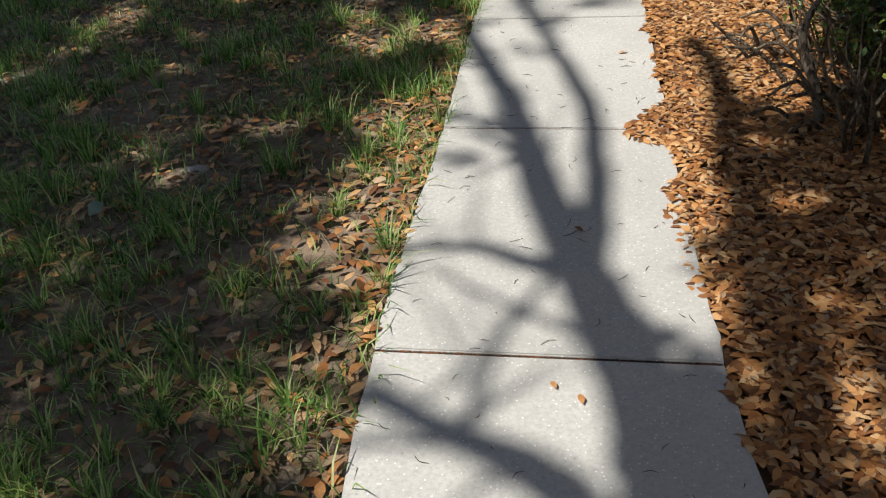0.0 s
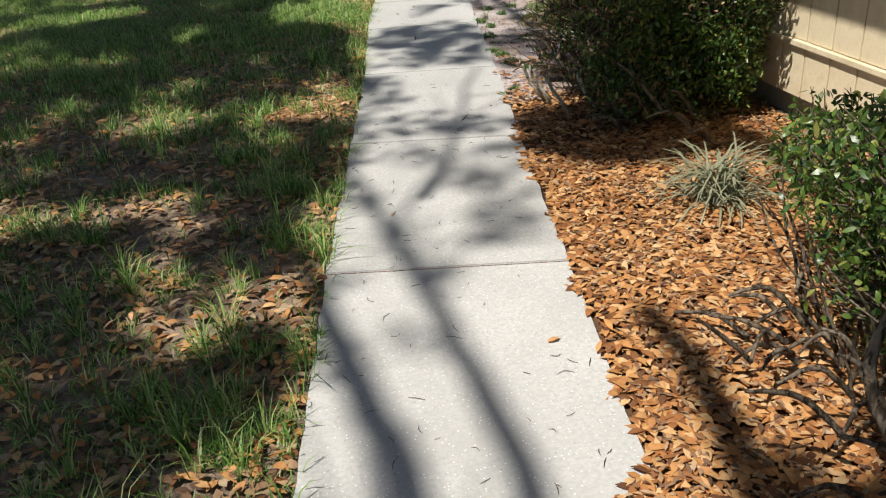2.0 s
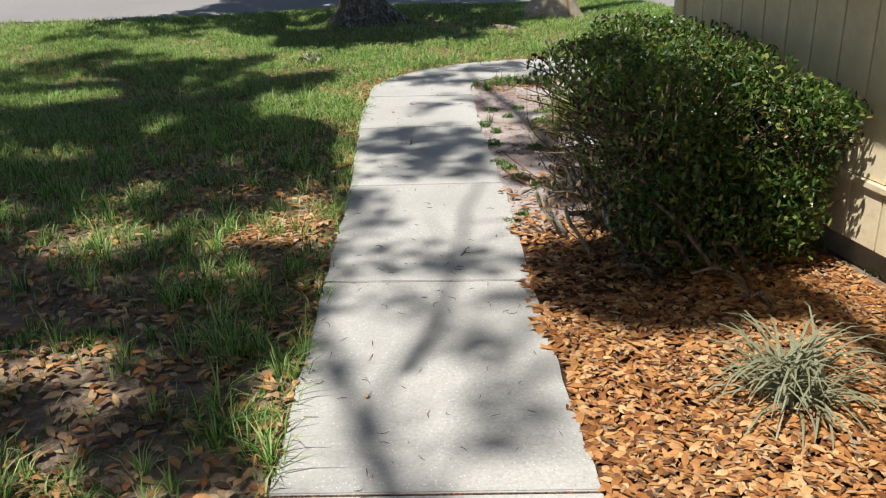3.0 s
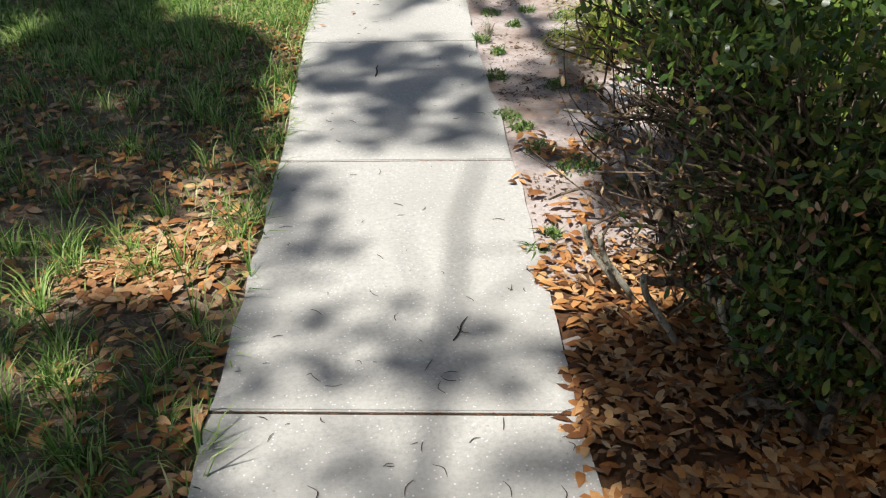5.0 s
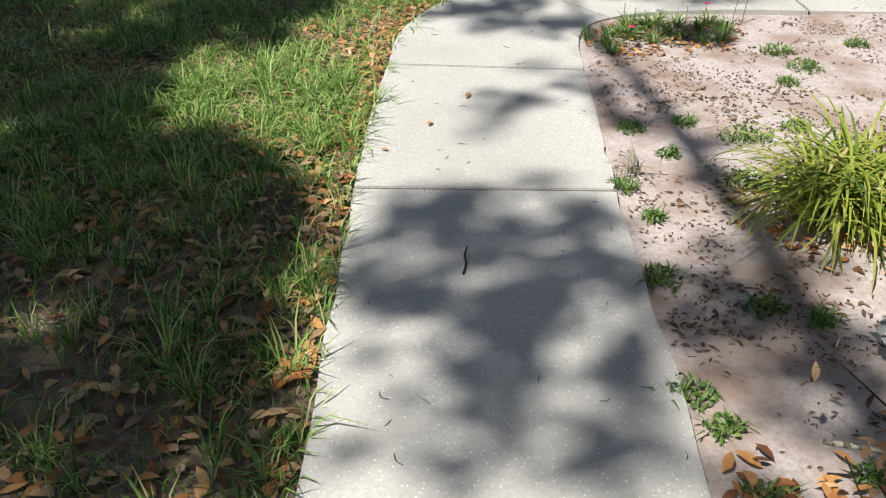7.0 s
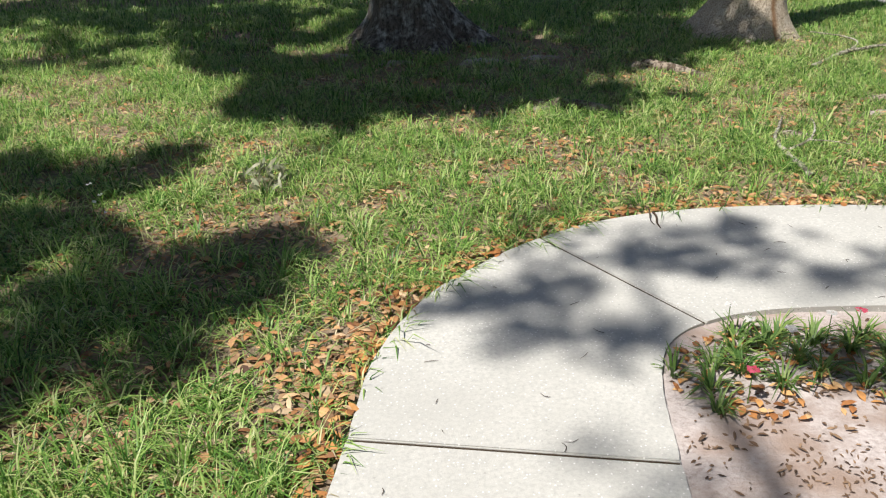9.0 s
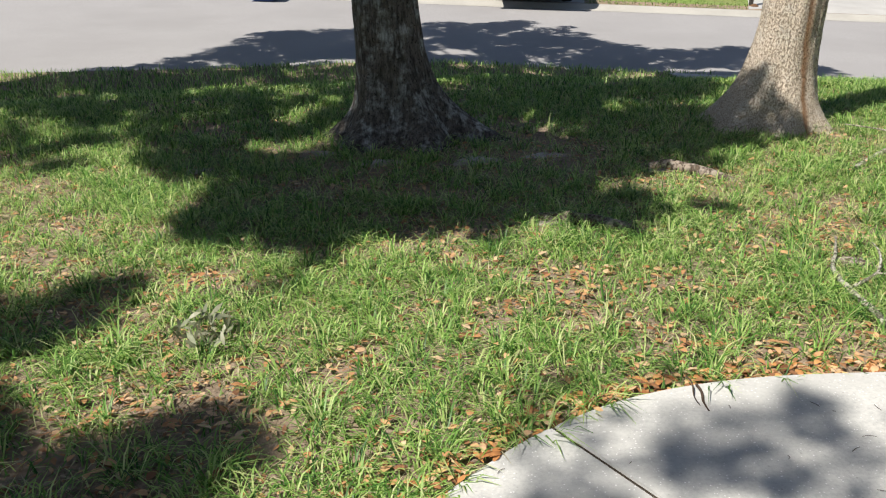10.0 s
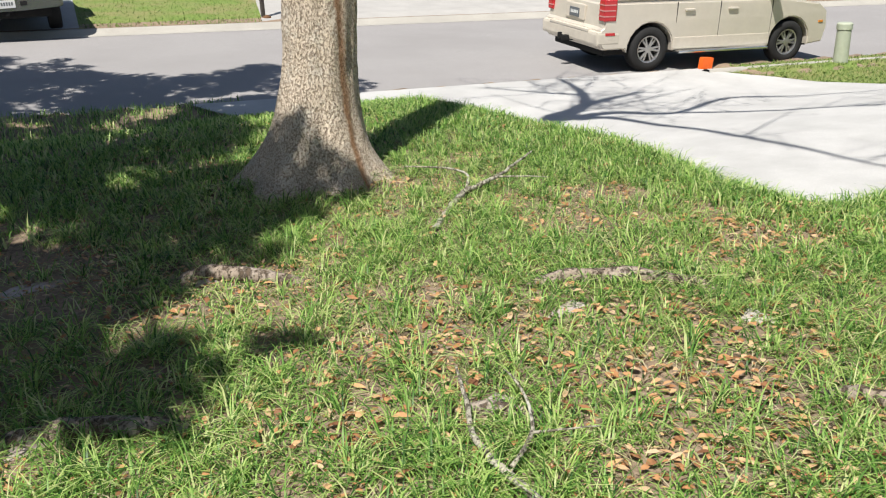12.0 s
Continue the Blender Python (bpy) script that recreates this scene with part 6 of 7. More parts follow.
crate((-0.15, 29.72, float(street(-0.15, 29.72)) + 0.03), -16, 0, "blue plastic recycling bin upright beside the kerb")
crate((-0.85, 31.3, float(land(-0.85, 31.3)) + 0.10), -30, 28, "blue plastic recycling bin tipped over on the grass")


def post(at, h, label, box_on_top):
    z = float(land(*at))
    p = thing("mailbox" if box_on_top else "wooden_post", label, "mailbox" if box_on_top else "post", at=(at[0], at[1], z))
    bm = bmesh.new()
    box(bm, -0.04, -0.04, -0.1, 0.04, 0.04, h, 0.008)
    part("post", bm, M_POST, p)
    bm = bmesh.new()
    lathe(bm, [(0.001, -0.06), (0.17, -0.06), (0.11, 0.035), (0.05, 0.07), (0.001, 0.07)], 14, "z", (0.06, 0, 0))
    part("footing", bm, M_MULCH, p)
    if box_on_top:
        bm = bmesh.new()
        prism(bm, [(-0.09, 0), (0.09, 0), (0.09, 0.12), (0.06, 0.18), (0, 0.21), (-0.06, 0.18), (-0.09, 0.12)], -0.25, 0.25, "y")
        b = part("letter_box", bm, M_BLACK, p)
        b.location.z = h
    else:
        bm = bmesh.new()
        box(bm, -0.055, -0.055, h, 0.055, 0.055, h + 0.32, 0.01)
        part("sleeve", bm, M_WHITE, p, "white painted top of the post")
    return p


post((11.2, 28.7), 1.15, "dark wooden post with a white top in the verge", False)
post((0.25, 32.4), 1.0, "black letter box on a dark post in the verge", True)


def pedestal(at, h, w, label):
    z = float(land(*at))
    p = thing("utility_pedestal", label, "utility box", "utility pedestals", at=(at[0], at[1], z), turn=pose(at[0], at[1], z, 0, 0, -17))
    bm = bmesh.new()
    lathe(bm, [(0.001, -0.1), (w * 1.05, -0.1), (w, h * 0.2), (w * 0.97, h * 0.86), (0.001, h * 0.86)], 28, "z")
    part("housing", bm, M_PEDESTAL, p, smooth_faces=False)
    bm = bmesh.new()
    lathe(bm, [(0.001, h * 0.84), (w * 1.08, h * 0.84), (w * 1.08, h * 0.97), (w * 0.9, h), (0.001, h * 1.005)], 28, "z")
    part("cap", bm, M_PEDESTAL, p)
    return p


pedestal((17.20, 18.28), 0.70, 0.125, "pale green plastic utility pedestal on the verge")
pedestal((-3.3, 35.0), 0.7, 0.12, "pale green utility pedestal across the street")
oz = float(land(14.95, 19.45)) + 0.03
marker = thing("orange_marker", "bright orange plastic marker at the drive corner", "marker", turn=pose(14.79, 19.40, oz - 0.07, 0, 3, -15))
bm = bmesh.new()
prism(bm, [(-0.12, 0.0), (0.11, 0.0), (0.13, 0.24), (-0.09, 0.25)], -0.06, 0.06, "y")
bmesh.ops.bevel(bm, geom=bm.edges[:], offset=0.012, segments=2, affect="EDGES")
part("block", bm, M_ORANGE, marker)

# storm drain in the far kerb
dx0, dy0 = -2.65, 30.92
drain = thing("storm_drain", "concrete storm drain with a dark opening in the kerb", "drain", turn=pose(dx0, dy0, float(street(dx0, dy0)), 0, 0, math.degrees(math.atan2(ROAD_WAY.y, ROAD_WAY.x)) - 4))
bm = bmesh.new()
prism(bm, [(-0.85, -0.05), (-0.48, -0.05), (-0.48, 0.13), (0.48, 0.13), (0.48, -0.05), (1.0, -0.05), (0.9, 0.09), (0.5, 0.165), (-0.6, 0.165)], 0.0, 0.8, "y")
part("hood", bm, M_KERB, drain)
# a solid near-black block, its colour standing for the shade inside the inlet
bm = bmesh.new()
box(bm, -0.478, 0.12, -0.04, 0.478, 0.7, 0.128)
part("opening", bm, M_DRAIN_SHADE, drain)


# ---- plants and litter ----
M_STRAP = leafy("strap_leaf_grey", [(0.0, (0.16, 0.18, 0.10)), (0.5, (0.30, 0.32, 0.20)), (1.0, (0.48, 0.46, 0.32))], 0.5, 0.3, 0.35)
M_STRAP_Y = leafy("strap_leaf_yellow", [(0.0, (0.10, 0.18, 0.03)), (0.4, (0.26, 0.36, 0.05)), (0.75, (0.48, 0.50, 0.10)), (1.0, (0.58, 0.48, 0.22))], 0.45, 0.35, 0.4)
M_WEED = leafy("weed_leaf", [(0.0, (0.06, 0.13, 0.03)), (0.5, (0.14, 0.27, 0.06)), (1.0, (0.29, 0.38, 0.11))], 0.5, 0.3, 0.35)
M_PETAL = leafy("white_petal", [(0.0, (0.70, 0.68, 0.66)), (1.0, (0.82, 0.80, 0.78))], 0.5, 0.3, 0.3)
M_PETAL_R = leafy("red_petal", [(0.0, (0.5, 0.05, 0.08)), (1.0, (0.65, 0.12, 0.2))], 0.5, 0.3, 0.3)
M_SILVER = leafy("silver_leaf", [(0.0, (0.40, 0.43, 0.42)), (1.0, (0.66, 0.68, 0.68))], 0.6, 0.15, 0.3)


def strap_plant(name, label, at, n, length, width, mat, spread, category):
    """Long arching strap leaves from one crown: each leaf five joints long."""
    p = thing(name, label, category, at=(at[0], at[1], 0))
    vs, fs = [], []
    for k in range(n):
        a = rng.uniform(0, 2 * np.pi)
        l, lift = length * rng.uniform(0.6, 1.15), rng.uniform(0.25, 1.1)
        b = rng.uniform(0, spread) 
        ba = rng.uniform(0, 2 * np.pi)
        x0, y0 = b * math.cos(ba), b * math.sin(ba)
        base = len(vs)
        x, z, ang = 0.0, 0.0, radians(85) * min(1.0, lift + 0.25)
        for j in range(6):
            w = width * (1.0, 1.0, 0.95, 0.8, 0.5, 0.06)[j] * 0.5
            for sgn in (-1, 1):
                vs.append((x0 + x * math.cos(a) - sgn * w * math.sin(a), y0 + x * math.sin(a) + sgn * w * math.cos(a), max(z, 0.008)))
            x, z = x + l / 5 * math.cos(ang), z + l / 5 * math.sin(ang)
            ang -= radians(rng.uniform(18, 34))
        if k < 140:
            arrays("leaf", vs[base:], [(2 * j, 2 * j + 1, 2 * j + 3, 2 * j + 2) for j in range(5)], mat, p)
            del vs[base:]
        else:
            fs += [(base + 2 * j, base + 2 * j + 1, base + 2 * j + 3, base + 2 * j + 2) for j in range(5)]
    if vs:
        arrays("leaves", vs, fs, mat, p)["kind"] = "stuff"
    return p


strap_plant("lilyturf", "grey-green strap-leaved lilyturf clump in the leaf bed", (1.98, 4.72), 150, 0.42, 0.011, M_STRAP, 0.12, "plant")
strap_plant("lilyturf", "yellow-green variegated lilyturf clump in bare sand", (2.66, 8.42), 420, 0.46, 0.012, M_STRAP_Y, 0.20, "plant")
strap_plant("grass_tuft", "small grass tuft beside the walk edge", (2.08, 8.82), 22, 0.16, 0.005, M_STRAP, 0.02, "plant")


def weed(at, size, seed):
    """A low rosette of small leaves on short stalks."""
    q = np.random.default_rng(seed)
    w = thing("weed", "small green weed growing in the sand", "weed", "weeds in the sand bed", at=(at[0], at[1], 0))
    n = int(26 + 60 * size / 0.1)
    r = size * np.sqrt(q.uniform(0.02, 1, n))
    a = q.uniform(0, 2 * np.pi, n)
    pts = np.stack([r * np.cos(a), r * np.sin(a), 0.012 + 0.55 * size * (1 - (r / size) ** 2) * q.uniform(0.3, 1, n)], 1)
    scatter_leaves("leaves", pts, 0.026, 0.009, M_WEED, w)["kind"] = "stuff"
    m = int(n * 0.8)
    yaw = q.uniform(0, 2 * np.pi, m)
    off = size * 0.75 * q.uniform(0, 1, m) ** 0.7
    turn = q.uniform(0, 2 * np.pi, m)
    blades("tuft", np.stack([off * np.cos(turn) * 1.3, off * np.sin(turn) * 0.7, np.zeros(m)], 1), 0.045, 0.006, M_WEED, w, 1.0, yaw)["kind"] = "stuff"
    return w


for k, (x, y, s) in enumerate(((2.01, 8.72, .05), (2.19, 9.16, .06), (2.26, 8.93, .045), (2.6, 9.0, .11), (2.42, 9.18, .05), (2.45, 8.68, .08), (2.04, 8.5, .04), (1.92, 8.16, .07), (3.17, 9.87, .08), (3.2, 9.66, .09), (3.03, 9.5, .05),
                              (2.84, 9.07, .06), (1.82, 7.68, .07), (1.86, 7.55, .05), (2.17, 7.98, .06), (1.86, 7.33, .06), (1.95, 7.14, .09), (1.68, 6.68, .04), (2.05, 6.95, .06), (1.6, 6.6, .04), (3.5, 9.3, .07), (3.6, 9.9, .06), (2.3, 7.9, .04), (2.12, 7.35, .05))):
    weed((x, y), s, 100 + k)

dead = thing("dead_twig", "broken twig with curled brown leaves at the shrub's foot", "twig", at=(2.15, 7.3, 0))
q = np.random.default_rng(77)
ends = np.stack([q.uniform(-0.22, 0.1, 16), q.uniform(-0.22, 0.22, 16), q.uniform(0.08, 0.34, 16)], 1)
tubes("stem", [[(0.18, -0.05, 0.0, 0.009), (0.06, -0.02, 0.12, 0.008), (-0.2, 0.04, 0.17, 0.006)]], M_DEADWOOD, dead, 6)
tagged(tubes("twig", [[(0.06, -0.02, 0.12, 0.004), (*(e * 0.5 + (0.03, 0, 0.06)), 0.003), (*e, 0.0015)] for e in ends], M_TWIG, dead, 4), kind="stuff")
tagged(scatter_leaves("leaves", np.repeat(ends, 5, axis=0) + q.normal(0, 0.03, (80, 3)), 0.04, 0.018, M_DULLLEAF, dead), kind="stuff")

# the flower patch inside the bend
patch = thing("flower_patch", "low flowering plants with white and red blooms inside the bend", "flower bed", at=(2.68, 10.2, 0))
for px, py, n in ((-0.15, -0.02, 40), (0.1, -0.05, 36), (0.34, 0.12, 30), (0.06, 0.17, 34), (-0.08, 0.17, 30), (-0.28, -0.10, 34), (-0.22, 0.02, 40), (-0.12, 0.08, 46), (-0.05, -0.10, 36), (0.0, 0.12, 50), (0.07, 0.03, 40), (0.16, 0.12, 50), (0.26, 0.06, 44), (0.3, -0.12, 48), (0.38, 0.02, 36), (0.2, -0.14, 26), (-0.3, -0.2, 26), (-0.36, 0.0, 22)):
    yaw = rng.uniform(0, 2 * np.pi, n)
    d = np.abs(rng.normal(0, 0.014, n))
    blades("plant_leaves", np.stack([px + d * np.cos(yaw), py + d * np.sin(yaw), np.zeros(n)], 1), 0.075, 0.009, M_WEED, patch, 1.0, yaw)["kind"] = "stuff"
for mat, spots in ((M_PETAL, ((-0.08, 0.1), (0.02, 0.02), (-0.1, 0.2), (0.2, 0.1), (0.28, -0.15))), (M_PETAL_R, ((0.3, 0.1), (-0.2, -0.18)))):
    for fx0, fy0 in spots:
        a = np.arange(6) * math.pi / 3
        scatter_leaves("bloom", np.stack([fx0 + 0.012 * np.cos(a), fy0 + 0.012 * np.sin(a), np.full(6, 0.125)], 1), 0.024, 0.016, mat, patch, lie=1.0)
        tubes("flower_stalk", [[(fx0, fy0, 0, 0.002), (fx0, fy0, 0.06, 0.002), (fx0, fy0, 0.125, 0.0015)]], M_WEED, patch, 4)
silver = thing("silver_plant", "small silver-leaved plant under the shrub", "plant", at=(2.42, 7.72, 0))
scatter_leaves("leaves", cloud((0, 0, 0.10), (0.09, 0.07, 0.06), 60, 0.3), 0.045, 0.028, M_SILVER, silver)["kind"] = "stuff"
tubes("stalk", [[(0, 0, 0, 0.004), (0.01, 0, 0.05, 0.003), (0.02, 0.01, 0.1, 0.002)]], M_TWIG, silver, 5)
thistle = thing("thistle", "pale blue-green thistle weed in the lawn", "weed", at=(0.95, 12.0, 0))
scatter_leaves("leaves", cloud((0, 0, 0.08), (0.13, 0.12, 0.06), 90, 0.3), 0.07, 0.018, M_STRAP, thistle)["kind"] = "stuff"


def fallen_branch(label, lines):
    b = thing("fallen_branch", label, "branch", "fallen branches on the lawn")
    tubes("main_stem", lines[:1], M_DEADWOOD, b, 8, 0.012)
    for ln in lines[1:]:
        tubes("side_shoot", [ln], M_DEADWOOD, b, 6, 0.008)
    return b


fallen_branch("pale lichened fallen branch beside the oak", [
    [(4.74, 13.86, 0.02, 0.018), (5.0, 14.05, 0.03, 0.019), (5.22, 14.18, 0.05, 0.017), (5.48, 14.22, 0.07, 0.012), (5.80, 14.36, 0.08, 0.009), (6.0, 14.45, 0.09, 0.005)],
    [(5.22, 14.18, 0.05, 0.012), (5.40, 14.38, 0.07, 0.008), (5.38, 14.56, 0.08, 0.006), (5.22, 14.78, 0.08, 0.004)],
    [(5.5, 14.23, 0.07, 0.006), (5.6, 14.1, 0.08, 0.004), (5.72, 14.0, 0.07, 0.002)]])
fallen_branch("thin pale forked fallen branch in the grass", [
    [(3.60, 11.72, 0.03, 0.015), (3.62, 11.97, 0.04, 0.014), (3.64, 12.2, 0.06, 0.011), (3.76, 12.40, 0.07, 0.008), (3.88, 12.6, 0.06, 0.005)],
    [(3.64, 12.05, 0.05, 0.009), (3.79, 12.12, 0.08, 0.007), (3.90, 12.28, 0.10, 0.005), (3.96, 12.43, 0.09, 0.003)],
    [(3.78, 12.11, 0.08, 0.005), (3.87, 12.04, 0.09, 0.003), (3.96, 12.0, 0.08, 0.002)]])


M_ROOT = bark_material("root_bark", (0.12, 0.09, 0.065), (0.30, 0.245, 0.19), (0.38, 0.33, 0.28))


def exposed_root(label, pts):
    r = thing("exposed_root", label, "root", "exposed tree roots in the lawn")
    tubes("root", [[(x, y, z + 0.006, w) for x, y, z, w in pts]], M_ROOT, r, 9, 0.006)
    return r


exposed_root("weathered brown tree root surfacing in the lawn", [(4.62, 13.05, -0.03, 0.03), (4.78, 12.97, 0.012, 0.038), (4.98, 12.78, 0.025, 0.04), (5.14, 12.58, 0.012, 0.035), (5.25, 12.42, -0.03, 0.03)])
exposed_root("weathered tree root surfacing in the lawn", [(4.72, 11.75, -0.03, 0.02), (4.8, 11.65, 0.012, 0.028), (4.83, 11.5, 0.01, 0.028), (4.85, 11.35, -0.03, 0.02)])
exposed_root("grey tree root in bare soil", [(2.45, 13.3, -0.03, 0.03), (2.65, 13.2, 0.015, 0.04), (2.9, 13.02, 0.02, 0.04), (3.15, 12.86, -0.03, 0.03)])
exposed_root("grey tree root in shaded soil", [(3.5, 14.2, -0.03, 0.03), (3.62, 14.12, 0.02, 0.04), (3.8, 13.9, 0.01, 0.035), (3.95, 13.75, -0.03, 0.02)])
exposed_root("small grey tree root in the lawn", [(3.7, 12.5, -0.03, 0.02), (3.85, 12.35, 0.01, 0.03), (4.0, 12.2, -0.03, 0.02)])


def bare_patch(x, y, sx, sy):
    """A low mound of bare pale soil showing through the grass."""
    bm = bmesh.new()
    n = 20
    mid = bm.verts.new((x, y, float(land(x, y)) + 0.014))
    inner, outer = [], []
    for k in range(n):
        a = 2 * math.pi * k / n
        r = 1 + 0.22 * math.sin(3 * a + x) + 0.13 * math.sin(7 * a + y)
        inner.append(bm.verts.new((x + 0.6 * r * sx * math.cos(a), y + 0.6 * r * sy * math.sin(a), float(land(x, y)) + 0.012)))
        outer.append(bm.verts.new((x + r * sx * math.cos(a), y + r * sy * math.sin(a), float(land(x, y)) - 0.012)))
    for k in range(n):
        j = (k + 1) % n
        bm.faces.new((mid, inner[k], inner[j]))
        bm.faces.new((inner[k], outer[k], outer[j], inner[j]))
    return tagged(part("bare_soil", bm, M_SAND, smooth_faces=True), "patch of bare pale sandy soil in the lawn", "soil patch", kind="structure")


for spot in ((2.9, 14.55, 0.35, 0.12), (1.75, 14.6, 0.3, 0.16), (0.55, 14.55, 0.22, 0.1), (4.6, 12.75, 0.2, 0.08), (2.65, 13.2, 0.26, 0.12), (2.4, 14.5, 0.3, 0.2), (3.6, 14.1, 0.14, 0.1), (5.1, 12.2, 0.10, 0.16), (3.9, 12.4, 0.12, 0.09), (-0.96, 3.1, 0.12, 0.06), (-2.2, 4.4, 0.22, 0.11), (1.3, 14.9, 0.25, 0.15)):
    bare_patch(spot[0], spot[1], spot[2] * 0.6, spot[3] * 0.6)


def debris(name, n, keep_x, keep_y, size, mat, label, along=None):
    """Short curled stalks and catkins lying on the walk."""
    lines = []
    while len(lines) < n:
        if along:
            (x0, y0, x1, y1) = along[rng.integers(len(along))]
            t = rng.uniform(0, 1)
            x, y, z = x0 + (x1 - x0) * t, y0 + (y1 - y0) * t + rng.normal(0, 0.006), 0.020
        else:
            x, y, z = rng.uniform(*keep_x), rng.uniform(*keep_y), 0.029
            if bool(off_path(np.array([x]), np.array([y]), -0.03)[0]):
                continue
        a, l, c = rng.uniform(0, 6.28), size * rng.uniform(0.3, 1.6), rng.normal(0, 0.16)
        if along:
            a = rng.normal(-0.15, 0.4)
        d = np.array([math.cos(a), math.sin(a)])
        nrm = np.array([-d[1], d[0]])
        p = np.array([x, y])
        e0, e1, m0 = p - d * l / 2, p + d * l / 2, p + nrm * l * c
        lines.append([(*e0, z, 0.0008), (*m0, z + 0.001, 0.0011), (*e1, z, 0.0006)])
    return tagged(tubes(name, lines, mat, None, 4), label, "debris", kind="stuff")


M_STALK = plain("dry_stalk", (0.06, 0.04, 0.028), 0.8, 0.0, 0.2, 0.3, 60.0)
debris("walk_debris", 200, (-0.5, 2.2), (0.6, 6.5), 0.035, M_STALK, "dark dry stalks and catkins scattered on the walk")
debris("walk_debris", 90, (0.5, 4.5), (6.0, 11.4), 0.03, M_STALK, "a few dry stalks scattered on the walk")
SEAMS = [(s[0], s[1], s[2], s[3]) for s in STATIONS if s[4] and s[1] > 0]
M_RUST = plain("rust_debris", (0.24, 0.10, 0.05), 0.85, 0.0, 0.2, 0.4, 60.0)
debris("joint_debris", 500, None, None, 0.022, M_RUST, "rusty leaf crumbs packed in the walk joints", SEAMS[1:4] + SEAMS[1:4] + SEAMS[4:7])
lx, ly = np.array([0.25, 0.86, 0.95, 0.31, 0.62, 1.2, 1.6, 0.45, 1.55, 1.4]), np.array([1.62, 2.06, 3.9, 1.56, 5.06, 9.1, 9.55, 2.35, 6.6, 9.3])
tagged(scatter_leaves("walk_leaves", np.stack([lx, ly, np.full(10, 0.034)], 1), 0.05, 0.02, M_DRYLEAF, None, lie=1.0), "single brown leaves lying on the walk", "leaf litter", kind="stuff")
ex = []
for y in np.arange(0.6, 9.6, 0.012):
    ex.append((float(path_left(y)) - 0.02 + rng.normal(0, 0.02), y, 0.0))
edge_pts = np.array(ex)[rng.uniform(size=len(ex)) < 0.6]
blades("grass", edge_pts, 0.10, 0.005, M_GRASS, lawn, 1.0)
litter("leaf_litter", 6000, 0.6, 3.6, 9.2, 11.8, lambda x, y: off_path(x, y, 0.0) & ~off_path(x, y, 0.12) & ~in_polygon(x, y, SAND), 0.01, M_DRYLEAF, "orange leaves gathered along the bend of the walk")
litter("leaf_litter", 2300, 2.0, 3.3, 7.9, 10.5, lambda x, y: ((np.hypot(x - 2.66, y - 8.4) < 0.36) & (rng.uniform(size=len(x)) < 0.6)) | (np.hypot((x - 2.72) / 1.7, y - 10.16) < 0.26), 0.008, M_DRYLEAF, "orange leaves caught round the plants in the sand", (0.042, 0.019))
sx_, sy_ = sample(30000, 1.3, 4.6, 6.0, 10.4)
ok = in_polygon(sx_, sy_, SAND) & off_path(sx_, sy_, 0.02) & (rng.uniform(size=len(sx_)) < np.clip((patchy(sx_, sy_, 2.9) * 0.5 + patchy(sy_ * 1.2, sx_, 6.3) * 0.5 - 0.50) * 6.0, 0.03, 0.9))
tagged(scatter_leaves("sand_crumbs", np.stack([sx_[ok], sy_[ok], land(sx_[ok], sy_[ok]) + 0.011], 1), 0.020, 0.006, M_SCRAP, None, lie=1.0), "brown leaf crumbs on the bare sand", "leaf litter", kind="stuff")

litter("leaf_litter", 16000, 1.7, 4.8, 7.5, 10.45, lambda x, y: in_polygon(x, y, SAND) & off_path(x, y, 0.03) & (rng.uniform(size=len(x)) < np.clip((patchy(x * 0.8, y * 1.6, 2.2) * 0.5 + patchy(y, x * 0.7, 4.7) * 0.5 - 0.56) * 7.0, 0.01, 0.8)), 0.002, M_SCRAP, "brown leaf scraps drifted over the bare sand", (0.030, 0.010))
M_STONE = speckled("pale_stone", [(0.3, (0.40, 0.38, 0.35)), (0.5, (0.58, 0.56, 0.53)), (0.75, (0.68, 0.66, 0.63))], 50.0, (0.5, 0.48, 0.45), 9.0)
M_PALELEAF = leafy("pale_green_leaf", [(0.0, (0.25, 0.36, 0.27)), (1.0, (0.32, 0.42, 0.32))], 0.5, 0.3, 0.4)


def stray_stick(label, ends, r):
    t = thing("twig", label, "twig", "stray twigs on the walk")
    (x0, y0, z0), (x1, y1, z1) = ends
    tubes("stick", [[(x0, y0, z0, r), ((x0 * 2 + x1) / 3 + 0.004, (y0 * 2 + y1) / 3, z0 + 0.002, r), ((x0 + x1 * 2) / 3 - 0.004, (y0 + y1 * 2) / 3, z1 + 0.002, r * 0.8), (x1, y1, z1, r * 0.5)]], M_STALK, t, 6, 0.002)
    return t


stray_stick("dark straight twig lying on the walk", ((1.353, 8.253, 0.030), (1.391, 8.399, 0.030)), 0.004)
stray_stick("bent dark twig over the edge of the walk", ((2.674, 11.392, 0.035), (2.653, 11.234, 0.030)), 0.005)
stray_stick("thin dark twig hooked on the edge of the walk", ((2.651, 11.427, 0.050), (2.636, 11.266, 0.032)), 0.003)
stray_stick("thin dark twig lying on a pale slab", ((1.216, 6.188, 0.030), (1.281, 6.283, 0.030)), 0.0025)
stone_at = Vector((2.496, 8.693, 0.030))
bm = bmesh.new()
bmesh.ops.create_icosphere(bm, subdivisions=3, radius=0.03)
for v in bm.verts:
    v.co *= 1 + 0.18 * noise.noise(v.co * 40)
    v.co = Vector((v.co.x * 1.2 + stone_at.x, v.co.y + stone_at.y, v.co.z * 0.65 + 0.018))
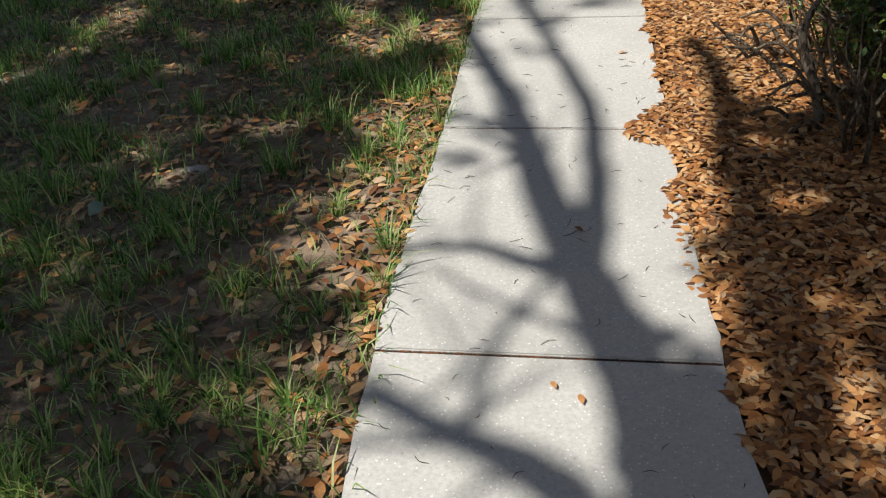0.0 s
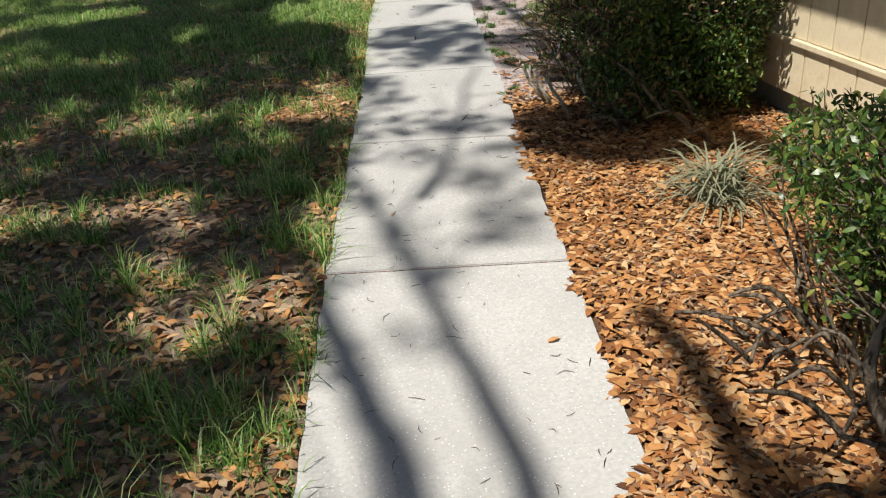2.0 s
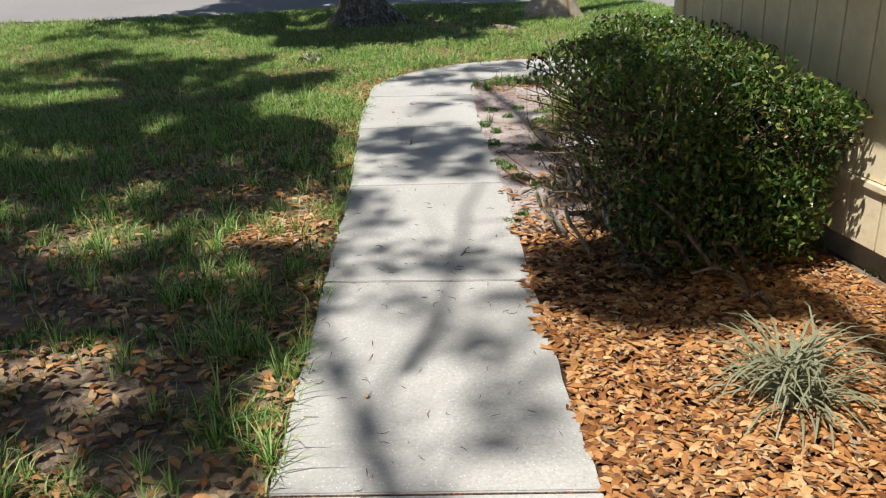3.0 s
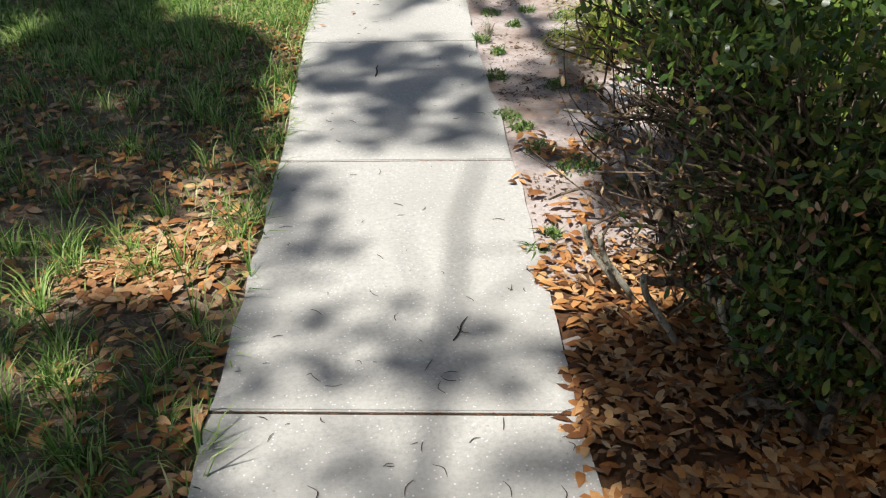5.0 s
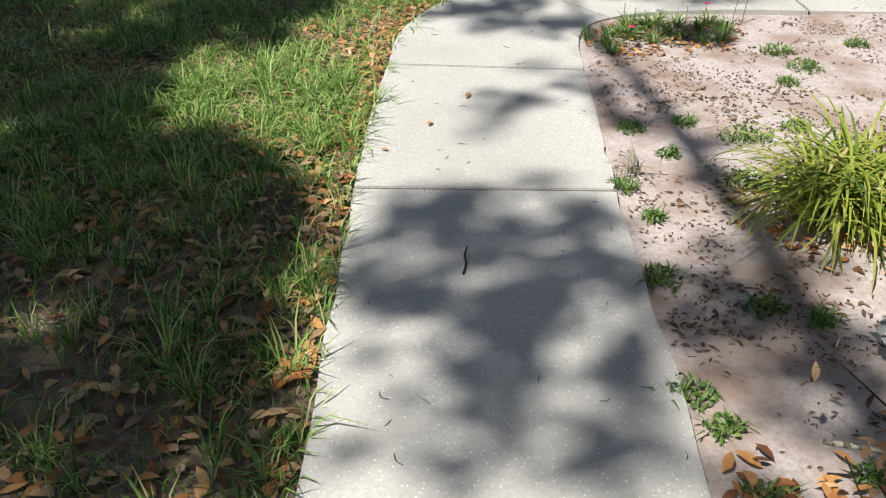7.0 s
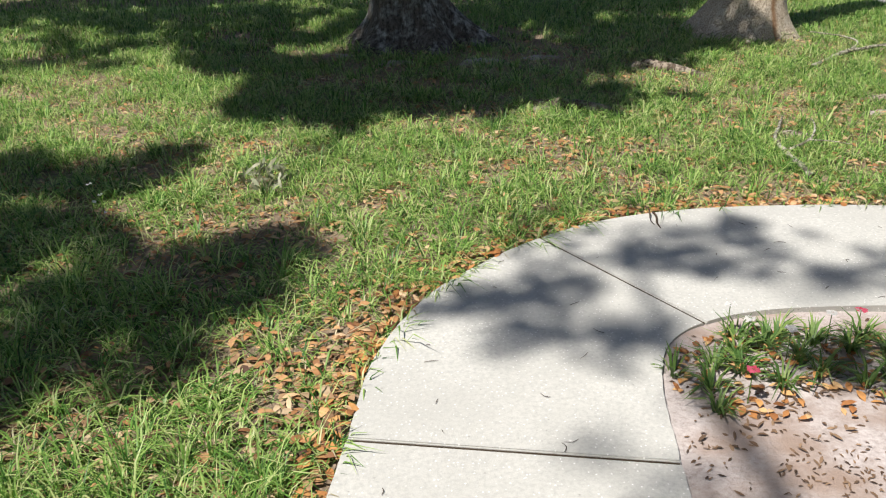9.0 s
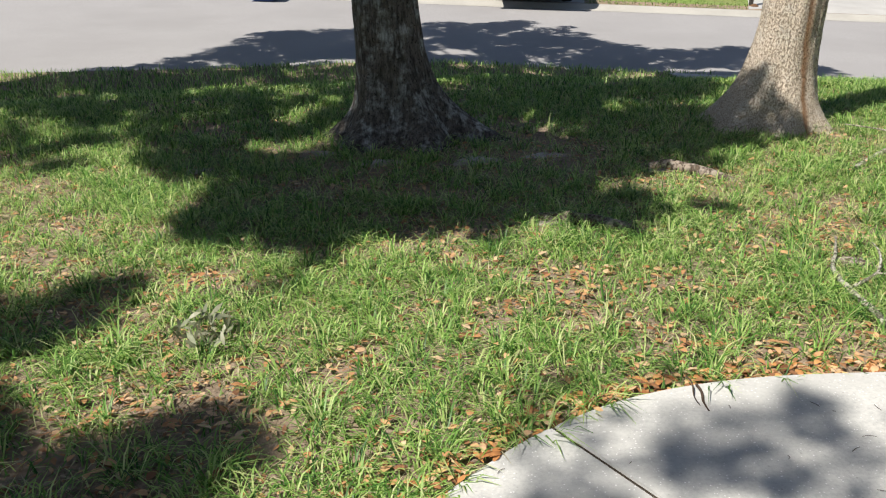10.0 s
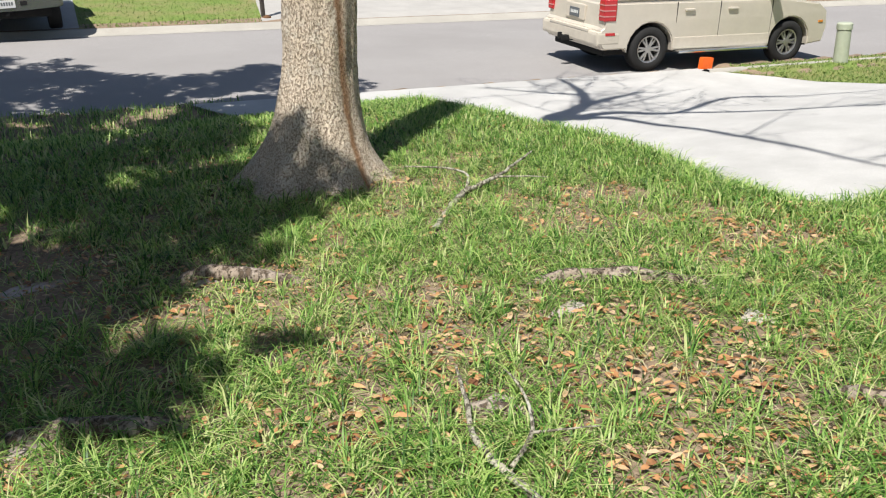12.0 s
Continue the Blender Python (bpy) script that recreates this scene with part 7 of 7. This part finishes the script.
tagged(part("stone", bm, M_STONE, smooth_faces=True), "small pale stone lying on the sand", "stone")
green_at = (-1.261, 2.769, 0.050)
tagged(scatter_leaves("green_leaf", [green_at], 0.10, 0.06, M_PALELEAF, None, lie=1.0), "single pale green leaf lying on shaded grass", "leaf")
for k, at in enumerate(((0.205, 11.715, 0.000), (0.286, 11.581, 0.000))):
    w = thing("wildflower", "slender stalk with tiny white flowers in the lawn", "flower", "white wildflowers in the lawn", at=(at[0], at[1], float(land(at[0], at[1]))))
    tubes("stalk", [[(0, 0, 0, 0.002), (0.01, 0.0, 0.09, 0.0015), (0.0, 0.02, 0.18, 0.001)]], M_WEED, w, 4)
    for fx0, fy0, fz0 in ((0, 0.02, 0.18), (0.012, 0.02, 0.185), (0.018, 0.006, 0.105)):
        scatter_leaves("bloom", [(fx0, fy0, fz0)], 0.022, 0.016, M_PETAL, w, lie=1.0)
for k, at in enumerate(((3.139, 10.305, 0.000), (3.212, 10.337, -0.000))):
    w = thing("dry_stalk", "tall thin dry seed stalk standing in the sand", "weed", "dry stalks in the sand bed", at=(at[0], at[1], 0.0))
    tubes("stalk", [[(0, 0, 0, 0.0022), (0.01, 0.0, 0.12, 0.0018), (0.03, 0.01, 0.26, 0.001)]], M_TWIG, w, 4)
    scatter_leaves("seed_head", [(0.03, 0.01, 0.255)], 0.03, 0.008, M_DULLLEAF, w)

# ---- the walk ----
walkway = tagged(new("pavement"), "exposed-aggregate concrete garden walk of poured slabs", "walk", kind="structure")


def slab(pairs, gap=0.006):
    bm = bmesh.new()
    left = [Vector((a, b)) for a, b, _, _ in pairs]
    right = [Vector((c, d)) for _, _, c, d in pairs]
    for side, other in ((left, right), (right, left)):
        for end, nxt in ((0, 1), (-1, -2)):
            side[end] = side[end] + (side[nxt] - side[end]).normalized() * gap
    ring = left + right[::-1]
    top = [bm.verts.new((p.x, p.y, 0.026)) for p in ring]
    low = [bm.verts.new((p.x, p.y, -0.09)) for p in ring]
    f = bm.faces.new(top)
    bm.faces.new(low[::-1])
    for k in range(len(ring)):
        j = (k + 1) % len(ring)
        bm.faces.new((top[k], low[k], low[j], top[j]))
    bmesh.ops.bevel(bm, geom=list(f.edges), offset=0.004, segments=2, affect="EDGES")
    return part("slab", bm, M_SLAB, walkway)


FINE = spline([s[:4] for s in STATIONS], 12)
FINE += np.random.default_rng(41).normal(0, 0.0045, FINE.shape) * np.array([1, 0.2, 1, 0.2]) * np.where(np.arange(len(FINE)) < 150, 1.0, 0.15)[:, None]      # worn edges
marks = [i * 12 for i, s in enumerate(STATIONS) if s[4]]
for a, b in zip(marks, marks[1:]):
    slab([tuple(r) for r in FINE[a:b + 1]])

# dark soil packed into the joints
M_JOINT = plain("joint_soil", (0.055, 0.042, 0.03), 0.95, 0.0, 0.1, 0.4, 50.0)
for x0, y0, x1, y1, joint in STATIONS:
    if joint:
        d = Vector((x1 - x0, y1 - y0))
        bm = bmesh.new()
        box(bm, 0.004, -0.0056, -0.05, d.length - 0.004, 0.0056, 0.0195, 0.0, Matrix.Translation((x0, y0, 0)) @ Matrix.Rotation(math.atan2(d.y, d.x), 4, "Z"))
        part("joint_filling", bm, M_JOINT, walkway)
